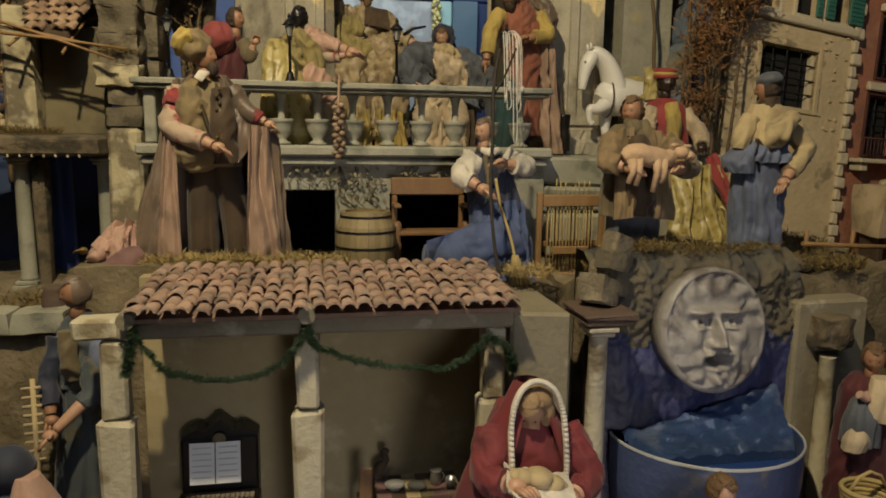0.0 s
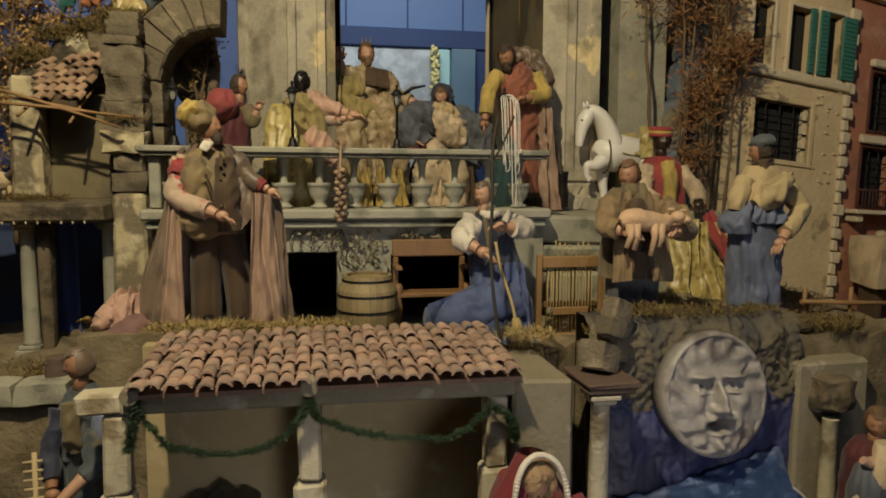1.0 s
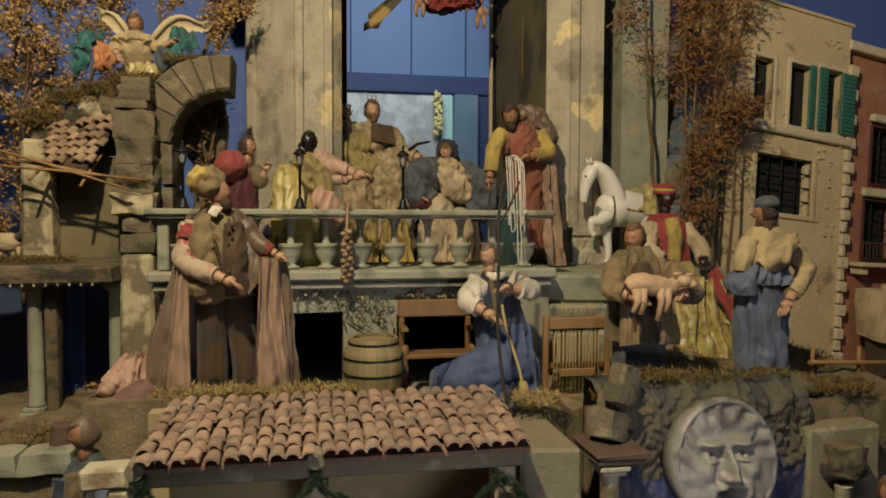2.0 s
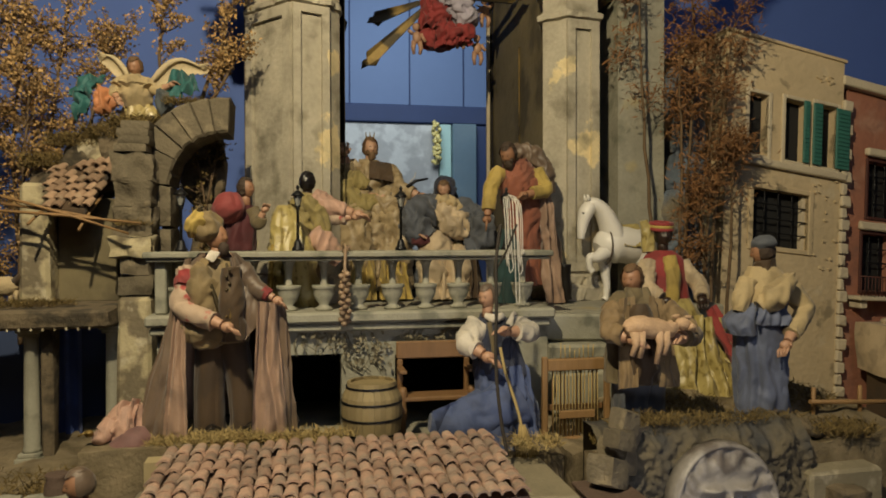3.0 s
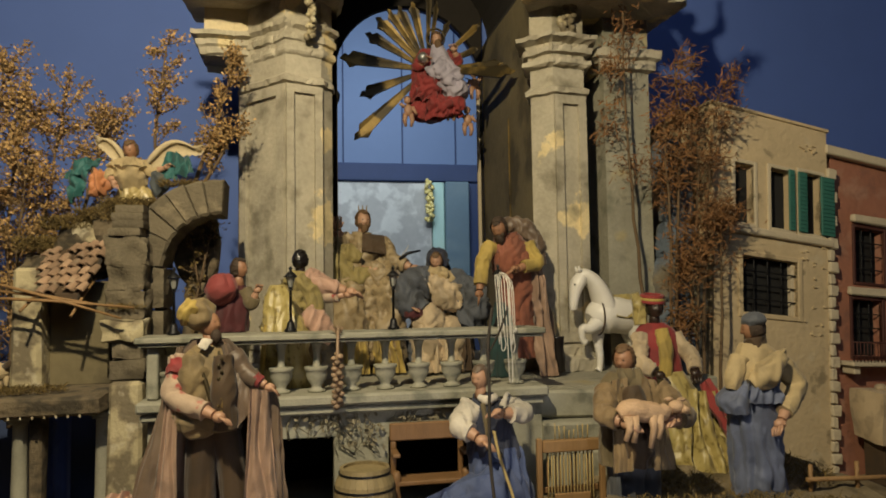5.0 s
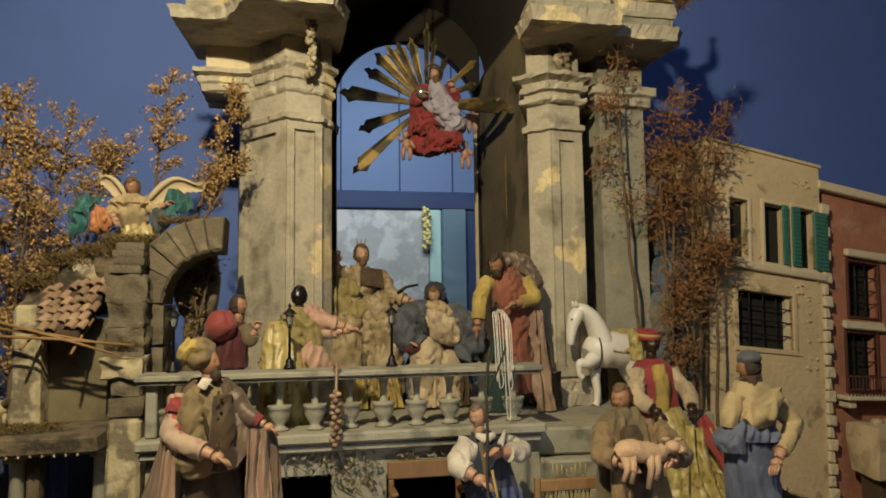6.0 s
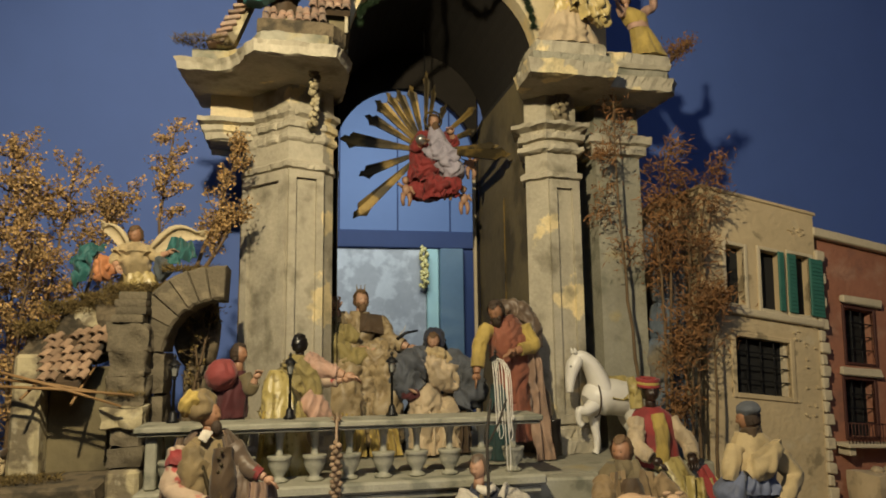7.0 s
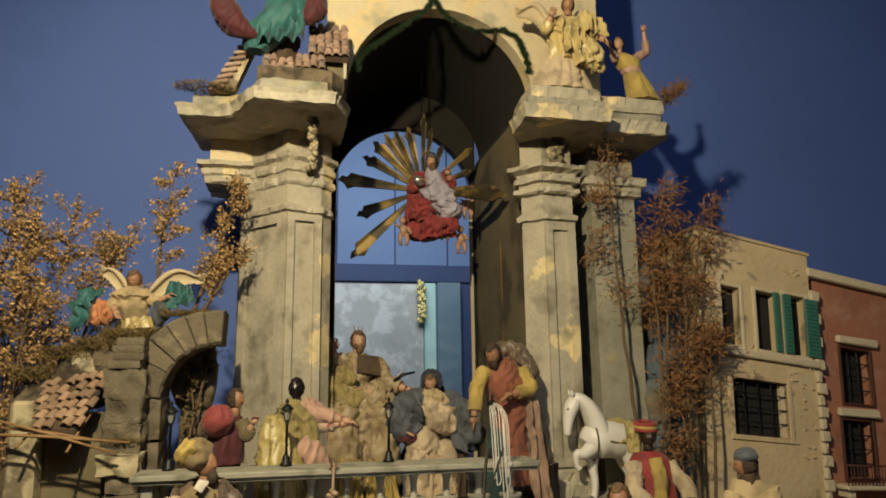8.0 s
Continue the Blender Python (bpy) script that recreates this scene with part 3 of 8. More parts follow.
for slab, low, lip, top, back in ((LEFT_SLAB, 2.286, 2.320, 2.364, 0.034), (RIGHT_SLAB, 2.304, 2.346, 2.380, 0.016)):
    part("cornice", moulding(slab, [(-0.012, low - 0.002), (0.0, low), (0.003, low + 0.020), (0.010, lip - 0.002), (0.004, lip), (-0.02, lip + 0.001)], 0.8), STONE2, arch, "deep projecting cornice with a chipped lip")
    part("ledge", moulding([(x, y) for x, y in grown(slab, -back)], [(0.0, lip - 0.004), (0.004, lip + 0.012), (0.004, top - 0.006), (-0.008, top)], 0.9), STONE, arch, "broken ledge course above the cornice")
part("blocking_course", moulding([(-0.140, 1.650), (0.062, 1.650), (0.098, 1.70), (0.098, 1.93), (-0.140, 1.93)], [(0.0, 2.360), (0.004, 2.372), (0.004, 2.404), (0.0, 2.412)], 1.6), DARKROCK, arch, "dark rough course under the tiles")
part("blocking_course", moulding([(0.690, 1.90), (0.672, 1.80), (0.668, 1.668), (0.890, 1.668), (0.895, 1.712), (1.135, 1.712), (1.135, 2.04), (0.90, 2.04)], [(0.0, 2.376), (0.004, 2.388), (0.004, 2.418), (0.0, 2.425)], 1.6), STONE2, arch, "broken stone course under the figures")

# Dark rock colour stands in for the shadow on this side pier.
wing = part("pier", prism([([(-0.20, 1.99), (-0.165, 1.96), (-0.165, 2.08), (-0.20, 2.08)], 1.188), ([(-0.20, 1.99), (-0.165, 1.96), (-0.165, 2.08), (-0.20, 2.08)], 2.145)]), DARKROCK, arch, "narrow side pier, coloured dark as if in shadow")
part("capital", moulding(WING_LEFT, [(0.0, 2.139), (0.012, 2.142), (0.014, 2.160), (0.022, 2.166), (0.024, 2.180), (0.012, 2.186), (0.034, 2.192), (0.034, 2.206), (0.0, 2.212)]), STONE2, wing)
part("frieze", prism([(WING_LEFT, 2.210), (WING_LEFT, 2.288)], 0.0), CREAM, wing, "cream plaster frieze block")
wing = part("pier", prism([(WING_RIGHT, 1.188), (WING_RIGHT, 2.31)]), STONE, arch, "grey green side pilaster")
part("capital", moulding(WING_RIGHT, [(0.0, 2.128), (0.018, 2.132), (0.020, 2.160), (0.034, 2.166), (0.034, 2.192), (0.0, 2.196)]), STONE2, wing)
part("front_wall", arch_wall(0.055, 0.985, 2.417, 3.25, 1.845, 1.905, 0.43, 2.44, 0.312), CREAM, arch, "cream plaster gable round the arch")
arcs = [(0.43 - 0.318 * math.cos(math.pi * i / 24), 2.44 + 0.318 * math.sin(math.pi * i / 24)) for i in range(25)]
inner = [(0.095, 1.19)] + [(0.095, 2.438)] + arcs[1:-1] + [(0.722, 2.438), (0.722, 1.19)]
tunnel, side_left, side_right = Shell(), Shell(), Shell()
for n, ((a, b), (c, d)) in enumerate(zip(inner, inner[1:])):
    (side_left if n == 0 else side_right if n == len(inner) - 2 else tunnel).quad((a, 1.906, b), (a, 2.568, b), (c, 2.568, d), (c, 1.906, d))
outer = [(0.065, 1.19), (0.065, 2.80), (0.752, 2.80), (0.752, 1.19)]
for n, ((a, b), (c, d)) in enumerate(zip(outer, outer[1:])):
    (side_left, tunnel, side_right)[n].quad((a, 2.568, b), (a, 1.906, b), (c, 1.906, d), (c, 2.568, d))
part("vault", tunnel, NEARBLACK, arch, "near-black barrel vault")
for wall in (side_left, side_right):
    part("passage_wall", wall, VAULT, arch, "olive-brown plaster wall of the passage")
part("back_screen", arch_wall(0.096, 0.7205, 1.19, 2.79, 2.570, 2.597, 0.415, 2.298, 0.298), NEARBLACK, arch, "dark end wall with a round opening")
part("batten", boxes((0.717, 0.7215, 2.20, 2.205, 1.19, 2.05), bevel=0.001), GOLD, arch, "thin brass upright on the passage wall")
part("batten", boxes((0.700, 0.7215, 2.585, 2.597, 1.19, 2.26), bevel=0.002), TRIM, arch, "pale edge of the back opening")

# ---- balustrade ----
bal = thing("balustrade", (0.1, 1.44, 1.19), "grey painted balustrade with urn balusters", "balustrade")
part("plinth", boxes((-0.345, 0.548, 1.390, 1.52, 1.166, 1.184), (-0.352, 0.556, 1.376, 1.51, 1.186, 1.210), bevel=0.005), RAIL, bal, "grey ledge under the balusters")
part("handrail", boxes((-0.350, 0.546, 1.388, 1.492, 1.324, 1.330), (-0.356, 0.552, 1.380, 1.500, 1.331, 1.345), bevel=0.003), RAIL, bal, "flat grey handrail")
first = None
for k in range(11):
    x = -0.292 + 0.0785 * k
    if first is None:
        s = Shell()
        s.lathe((x, 1.44, 1.211), [(0.020, 0), (0.021, 0.004), (0.012, 0.008), (0.011, 0.013), (0.020, 0.025), (0.0245, 0.037), (0.0245, 0.047), (0.0265, 0.0485), (0.027, 0.049), (0.0275, 0.0555), (0.0272, 0.0562), (0.0265, 0.0564), (0.0095, 0.0566), (0.0085, 0.0572), (0.0075, 0.066), (0.0075, 0.080), (0.0090, 0.095), (0.012, 0.106), (0.017, 0.113)], 0, 16)
        first = part("baluster", s, RAIL, bal)
    else:
        b = new("baluster", first.data)
        b.parent, b.location = bal, (0.0785 * k, 0, 0)
part("end_post", boxes((-0.336, -0.312, 1.405, 1.475, 1.211, 1.3235), bevel=0.003), RAIL, bal)

braid = Shell()
for i in range(26):
    z = 1.300 - 0.118 * i / 26
    braid.ball((0.066 + 0.008 * math.sin(i * 2.4), 1.366 + 0.006 * math.cos(i * 2.4), z), (0.0075, 0.007, 0.006), 0, 8, 5)
braid.tube([(0.064, 1.366, 1.185), (0.066, 1.366, 1.30), (0.068, 1.374, 1.352), (0.068, 1.40, 1.3475)], 0.0035)
tufts(braid, (0.068, 1.378, 1.345), (0.008, 0.006, 0.006), 40, 0.02)
solid("garlic_braid", braid, mat("garlic_skin", (0.27, 0.185, 0.115), 0.6, 0.35, 60, 0.3, island=0.7), (0.068, 1.38, 1.20), "braid of dry garlic bulbs hung on the handrail", "garlic braid")


LAMPGLASS = mat("dusty_lantern_glass", (0.30, 0.30, 0.27), 0.25, 0.2, 40, 0.1)


def street_lamp(at, height):
    x, y, z = at
    t = thing("street_lamp", at, "miniature black iron street lamp standing on the handrail", "lamp", "lamps on the handrail")
    s = Shell()
    s.lathe(at, [(0.014, 0), (0.014, 0.005), (0.010, 0.009), (0.008, 0.020), (0.005, 0.026)], 0, 10)
    part("foot", s, IRON, t)
    s = Shell()
    s.lathe(at, [(0.0034, 0.024), (0.0030, height * 0.62), (0.0058, height * 0.63), (0.0030, height * 0.66)], 0, 8)
    part("post", s, IRON, t)
    h = height * 0.66
    s = Shell()
    for i in range(4):
        a = TAU * (i + 0.5) / 4
        c, d = math.cos(a), math.sin(a)
        s.tube([(x + 0.006 * c, y + 0.006 * d, z + h), (x + 0.0125 * c, y + 0.0125 * d, z + h + 0.026)], 0.0011, 0, 5)
    s.lathe((x, y, z + h), [(0.007, 0), (0.007, 0.002), (0.002, 0.003)], 0, 4)
    s.lathe((x, y, z + h + 0.026), [(0.0155, 0), (0.015, 0.002), (0.007, 0.011), (0.003, 0.013), (0.003, 0.017), (0.0045, 0.020), (0.001, 0.026)], 0, 8)
    lantern = part("lantern", s, IRON, t)
    s = Shell()
    s.lathe((x, y, z + h + 0.003), [(0.0050, 0), (0.0105, 0.0225)], 0, 4, False)
    part("lamp_glass", s, LAMPGLASS, lantern, "dusty pale lantern glass")
    return t



lamp_one = street_lamp((-0.036, 1.468, 1.3455), 0.152)
for x in (-0.292, 0.203, 0.462):
    copy_thing(lamp_one, Matrix.Translation((x, 1.468, 1.3455)))

# ---- roof tiles ----


def tile_mesh(name, width, length, sag=0.0):
    """One barrel tile, running down along -y, its upper end at the origin."""
    s, n, rows = Shell(), 7, []
    for y, r, lift in ((0, 0.40, 0.0), (-length * 0.5, 0.46, 0.0), (-length, 0.52, 0.0)):
        row = [(width * r * math.cos(math.pi * i / n), y, width * r * 0.78 * math.sin(math.pi * i / n)) for i in range(n + 1)]
        q = r - 0.15
        row += [(width * q * math.cos(math.pi * i / n), y, width * q * 0.70 * math.sin(math.pi * i / n)) for i in range(n, -1, -1)]
        rows.append(row)
    s.rings(rows, 0, smooth=False)
    s.mats = [TILE]
    return s.mesh(name)


def tiled(parent, x0, x1, front, back, columns, lines, name="tile", jitter=0.003, clay=None):
    """Rows of barrel tiles from the eave (y, z) to the top (y, z)."""
    w = (x1 - x0) / columns
    run = math.hypot(back[0] - front[0], back[1] - front[1])
    slope = math.atan2(back[1] - front[1], back[0] - front[0])
    data = tile_mesh("barrel_tile", w * 1.02, run / lines * 1.25)
    if clay:
        data.materials[0] = clay
    o = base_of(parent)
    for j in range(lines):
        for i in range(columns):
            f = (j + 1.12) / lines
            p = Vector((x0 + (i + 0.5) * w + random.uniform(-jitter, jitter) * 0.6, front[0] + (back[0] - front[0]) * f, front[1] + (back[1] - front[1]) * f + random.uniform(0, jitter)))
            ob = new(name, data)
            ob.parent = parent
            ob.matrix_local = Matrix.Translation(p - o) @ Matrix.Rotation(slope + radians(-5 + random.uniform(-2, 2)), 4, "X") @ Matrix.Rotation(radians(random.uniform(-4, 4)), 4, "Z")


# ---- the shed with the tiled roof ----
shed = thing("shed", (0.03, 1.0, 0.5), "ochre plaster shed with posts and a terracotta roof", "shed")
part("back_wall", boxes((-0.300, 0.345, 1.135, 1.172, 0.5, 0.975), bevel=0), SHEDWALL, shed, "plain ochre back wall")
part("side_wall", boxes((0.338, 0.448, 0.945, 1.172, 0.5, 0.934), bevel=0.006, warp=0.003), BEAM, shed, "dull brown plaster side wall")
for x0, x1, z1 in ((-0.322, -0.272, 0.918), (-0.030, 0.019, 0.918), (0.280, 0.328, 0.918)):
    post = part("post", boxes((x0, x1, 0.922, 0.968, 0.5, 0.79), bevel=0.006, warp=0.004), POST, shed)
    part("upper_post", boxes((x0 + 0.005, x1 - 0.006, 0.926, 0.964, 0.790, z1), bevel=0.005, warp=0.003), POST, post, "narrower upper post section")
part("beam", boxes((-0.288, 0.334, 0.918, 0.952, 0.919, 0.949), bevel=0.004, warp=0.002), BEAM, shed, "long dusty beam")
part("beam_end", boxes((-0.352, -0.276, 0.925, 0.975, 0.921, 0.950), bevel=0.004, warp=0.002), POST, shed, "pale beam stub")
for x in (-0.268, -0.006):
    s = Shell()
    s.tube([(x, 0.895, 0.955), (x, 0.99, 0.962)], 0.0135, 0, 10)
    part("rafter_end", s, BEAM, shed, "round rafter end")
part("ceiling_boards", prism([([(-0.27, 0.905), (0.338, 0.905), (0.338, 1.17), (-0.27, 1.17)], 0.950), ([(-0.27, 0.905), (0.338, 0.905), (0.338, 1.17), (-0.27, 1.17)], 0.956)]), BROWN, shed, "dark boards under the roof")
deck = Shell()
deck.rings([[(x, 0.898, 0.957), (x, 1.160, 0.982), (x, 1.160, 0.966), (x, 0.898, 0.950)] for x in (-0.268, 0.338)], 0, smooth=False)
roof = part("roof", deck, mat("dark_channel_tile", (0.23, 0.14, 0.095), 0.9, 0.4, 40, 0.6), shed, "roof deck with channel tiles")
tiled(roof, -0.268, 0.338, (0.888, 0.962), (1.160, 0.986), 25, 7, jitter=0.0045)

upright_piano = thing("upright_piano", (-0.165, 1.08, 0.5), "small black lacquered upright piano with open sheet music", "piano")
s = Shell()
s.box(-0.232, -0.098, 1.075, 1.13, 0.5, 0.690, bevel=0.004)
s.rings([[(-0.232, 1.08, 0.690), (-0.205, 1.08, 0.705), (-0.19, 1.08, 0.700), (-0.165, 1.08, 0.722), (-0.14, 1.08, 0.700), (-0.125, 1.08, 0.705), (-0.098, 1.08, 0.690)], [(-0.232, 1.12, 0.690), (-0.205, 1.12, 0.705), (-0.19, 1.12, 0.700), (-0.165, 1.12, 0.722), (-0.14, 1.12, 0.700), (-0.125, 1.12, 0.705), (-0.098, 1.12, 0.690)]], 0, smooth=False)
part("case", s, BLACK, upright_piano)
part("key_bed", boxes((-0.236, -0.094, 1.025, 1.074, 0.572, 0.590), bevel=0.003), BLACK, upright_piano)
for i in range(14):
    part("key", boxes((-0.222 + i * 0.0085, -0.2145 + i * 0.0085, 1.028, 1.052, 0.5905, 0.5935), bevel=0.0008), IVORY, upright_piano)
s = Shell()
s.ball((-0.165, 1.073, 0.688), (0.012, 0.004, 0.012), 0, 12, 6)
part("medallion", s, OLIVE, upright_piano, "round carved medallion")
music = thing("sheet_music", (-0.172, 1.062, 0.592), "open white double sheet of music", "sheet music")
for a, b in ((-0.216, -0.173), (-0.171, -0.128)):
    s = Shell()
    s.rings([[(a, 1.056, 0.611), (b, 1.056, 0.611), (b, 1.0572, 0.611), (a, 1.0572, 0.611)], [(a, 1.068, 0.684), (b, 1.068, 0.684), (b, 1.0692, 0.684), (a, 1.0692, 0.684)]], 0, smooth=False)
    leaf = part("page", s, PAPER, music)
    for j in range(6):
        z = 0.622 + j * 0.0105
        y = 1.0545 + (z - 0.611) * 0.164
        part("printed_line", boxes((a + 0.005, b - 0.005, y, y + 0.0006, z, z + 0.0022), bevel=0), INK, leaf)

side_table = thing("side_table", (0.19, 1.06, 0.5), "low table with a striped cloth", "table")
part("tabletop", boxes((0.115, 0.275, 1.02, 1.11, 0.563, 0.572), bevel=0.002), WOOD, side_table)
for x in (0.122, 0.262):
    for y in (1.028, 1.098):
        part("leg", boxes((x, x + 0.007, y, y + 0.007, 0.5, 0.5625), bevel=0.001), WOOD, side_table)
for i, m in enumerate((MAUVE, BROWN, SAND, OLIVE, MAUVE, TAUPE)):
    part("cloth_stripe", boxes((0.116 + i * 0.0265, 0.142 + i * 0.0265, 1.016, 1.108, 0.5725, 0.575), (0.116 + i * 0.0265, 0.142 + i * 0.0265, 1.0155, 1.018, 0.535, 0.5725), bevel=0.0008), m, side_table)


def dish(name, at, r, label, category, m, deep=0.010):
    s = Shell()
    s.lathe(at, [(r * 0.5, 0), (r, deep), (r * 1.02, deep + 0.001), (r * 0.55, 0.003)], 0, 18)
    solid(name, s, m, at, label, category)


dish("plate", (0.150, 1.05, 0.5755), 0.019, "shallow grey earthenware plate", "plate", mat("grey_glazed_ware", (0.30, 0.30, 0.29), 0.35, 0.2, 40, 0.1))
dish("tin_plate", (0.192, 1.05, 0.5755), 0.018, "shiny tin plate on the table", "plate", SILVER, 0.005)
s = Shell()
s.lathe((0.230, 1.06, 0.5755), [(0.009, 0), (0.011, 0.012), (0.010, 0.026), (0.012, 0.029), (0.010, 0.028)], 0, 14)
s.tube([(0.241, 1.06, 0.580), (0.247, 1.06, 0.590), (0.240, 1.06, 0.600)], 0.0015)
solid("jug", s, SILVER, (0.230, 1.06, 0.5755), "small pewter jug on the table", "jug")
s = Shell()
s.lathe((0.256, 1.045, 0.5755), [(0.009, 0), (0.010, 0.018), (0.0085, 0.018), (0.008, 0.002)], 0, 12)
solid("cup", s, SILVER, (0.256, 1.045, 0.5755), "small tin cup on the table", "cup")
stool = thing("wooden_chair", (0.095, 1.05, 0.5), "simple honey-brown wooden chair by the table", "chair")
part("backrest", boxes((0.083, 0.107, 1.035, 1.041, 0.565, 0.628), bevel=0.002), WOOD, stool)
part("seat", boxes((0.080, 0.110, 1.030, 1.075, 0.556, 0.5645), bevel=0.002), WOOD, stool)
for x in (0.082, 0.103):
    for y in (1.032, 1.068):
        part("leg", boxes((x, x + 0.005, y, y + 0.005, 0.5, 0.5555), bevel=0.001), WOOD, stool)
s = Shell()
s.tube([(0.128, 1.10, 0.5755), (0.128, 1.10, 0.600), (0.140, 1.10, 0.612), (0.134, 1.10, 0.626)], [0.010, 0.012, 0.007, 0.008], 0, 8)
s.ball((0.137, 1.098, 0.630), (0.009, 0.007, 0.007), 0, 8, 6)
solid("cat_figurine", s, BROWN, (0.13, 1.10, 0.5755), "small dark brown cat figurine on the table", "figurine")


def garland(points, name="green_garland", label="green tinsel garland hung in loops", bristle=0.009, per=70, m=None):
    s = Shell()
    pts = [Vector(p) for p in points]
    fine = []
    for i in range(len(pts) - 1):
        p0, p1, p2, p3 = pts[max(i - 1, 0)], pts[i], pts[i + 1], pts[min(i + 2, len(pts) - 1)]
        for j in range(10):
            t = j / 10
            fine.append(0.5 * ((2 * p1) + (p2 - p0) * t + (2 * p0 - 5 * p1 + 4 * p2 - p3) * t * t + (3 * p1 - p0 - 3 * p2 + p3) * t ** 3))
    fine.append(pts[-1])
    s.tube(fine, 0.0022, 0, 5)
    for p in fine:
        tufts(s, p, (0.005, 0.005, 0.005), per // 10 * 9, bristle, lean=1.0, up=random.uniform(-1, 1), width=0.0004)
    return solid(name, s, m or GREEN, points[0], label, "garland")


garland([(-0.258, 0.902, 0.945), (-0.265, 0.902, 0.905), (-0.272, 0.902, 0.872)], label="green tinsel garland tail on a post", per=110)
garland([(-0.254, 0.902, 0.925), (-0.218, 0.902, 0.876), (-0.195, 0.902, 0.868), (-0.150, 0.902, 0.856), (-0.095, 0.902, 0.858), (-0.050, 0.902, 0.876), (-0.018, 0.902, 0.910), (-0.004, 0.902, 0.930)])
garland([(-0.004, 0.900, 0.932), (0.004, 0.900, 0.908), (0.030, 0.902, 0.895), (0.070, 0.902, 0.878), (0.120, 0.902, 0.868), (0.200, 0.902, 0.858), (0.245, 0.902, 0.872), (0.285, 0.902, 0.902)])
garland([(0.285, 0.905, 0.905), (0.312, 0.905, 0.895), (0.326, 0.905, 0.870), (0.330, 0.905, 0.845)], label="green tinsel garland tail on a post", per=110)

# ---- fountain with the stone mask ----
s, rows = Shell(), []
for j in [v / 3 for v in range(121)]:
    rows.append([(0.500 + 0.425 * i / 40, 0.986 + 0.014 * noise.noise(Vector((i * 0.22, j * 0.2, 0))) + 0.003 * noise.noise(Vector((i * 0.9, j * 0.8, 5))) + (0.010 * noise.noise(Vector((i * 0.8, j * 1.1, 8))) + 0.005 * noise.noise(Vector((i * 2.1, j * 2.4, 3))) if j > 26 else 0) + (0.05 * ((j - 36) / 4) ** 2 if j > 36 else 0), 0.5 + 0.525 * j / 40 + (0.012 * noise.noise(Vector((i * 0.3, 9, 0))) if j > 30 else 0)) for i in [v / 3 for v in range(121)]])
rows.append([(p[0], 1.075, p[2]) for p in rows[-1]])
rows.append([(p[0], 1.075, 0.5) for p in rows[-1]])
s.rings(rows, 0, closed=False)
low, high = s.slot(FOUNTAINWALL), s.slot(mat("dark_mossy_rock", (0.105, 0.088, 0.058), 0.95, 0.5, 26, 1.0, stain=(0.045, 0.045, 0.045), amount=0.48, patch=14, edge=0.12))
for n, f in enumerate(s.f):
    p = Vector(s.v[f[0]])
    s.m[n] = high if p.z > 0.865 + 0.05 * noise.noise(p * 16) + 0.02 * noise.noise(p * 70) else low
solid("fountain_wall", s, FOUNTAINWALL, (0.71, 1.0, 0.5), "slate-blue fountain wall with a brown rocky top", "wall", kind=SET)


def mask_height(u, w):
    """Relief of the carved face over a unit disc, u to the side and w up."""
    g = lambda x, z, sx, sz: math.exp(-((u - x) / sx) ** 2 - ((w - z) / sz) ** 2)
    pair = lambda x, z, sx, sz: g(-x - 0.02, z, sx, sz) + g(x - 0.02, z, sx, sz)
    r = math.hypot(u, w * 0.97)
    h = 0.34 * math.sqrt(max(0.0, 1 - r * r))
    h += 0.13 * math.exp(-((r - 0.93) / 0.05) ** 2) * (0.35 + 0.65 * max(0, w + 0.3))
    h += 0.52 * g(-0.02, 0.02, 0.085, 0.22) + 0.34 * g(-0.02, -0.17, 0.10, 0.08) + 0.24 * pair(0.13, -0.19, 0.07, 0.06)
    h += 0.34 * pair(0.29, 0.32, 0.20, 0.055) - 0.34 * pair(0.28, 0.16, 0.18, 0.11)
    h += 0.42 * pair(0.29, 0.15, 0.095, 0.080) - 0.46 * pair(0.29, 0.15, 0.036, 0.036)
    h += 0.12 * pair(0.29, 0.245, 0.14, 0.022) + 0.12 * pair(0.29, 0.055, 0.14, 0.022)
    h += 0.22 * pair(0.42, -0.08, 0.15, 0.17) - 0.16 * pair(0.24, -0.20, 0.05, 0.14)
    h += 0.30 * pair(0.17, -0.335, 0.14, 0.065) + 0.20 * pair(0.34, -0.45, 0.09, 0.12)
    h -= 1.05 * g(-0.02, -0.46, 0.135, 0.080)
    h += 0.24 * g(-0.02, -0.58, 0.15, 0.045) + 0.24 * g(-0.02, -0.76, 0.20, 0.12)
    h += 0.09 * math.sin(26 * u + 4 * math.sin(7 * w)) * math.exp(-((w + 0.74) / 0.16) ** 2) * max(0, 1 - abs(u) * 1.6)
    h += 0.09 * math.sin(11 * w + 5 * u * u) * math.exp(-((w - 0.56) / 0.17) ** 2) * max(0, 1 - abs(u))
    h += 0.08 * math.sin(15 * math.atan2(w, u) + 9 * r) * max(0, min(1, (r - 0.58) * 5)) * (1 if r < 0.88 else 0) * (1 if w > 0.0 or w < -0.5 else 0.35)
    h -= 0.22 * math.exp(-((w - 0.34 - 0.55 * (u - 0.45)) / 0.02) ** 2) * (1 if u > 0.40 else 0)
    return h + 0.03 * noise.noise(Vector((u * 7, w * 7, 2)))


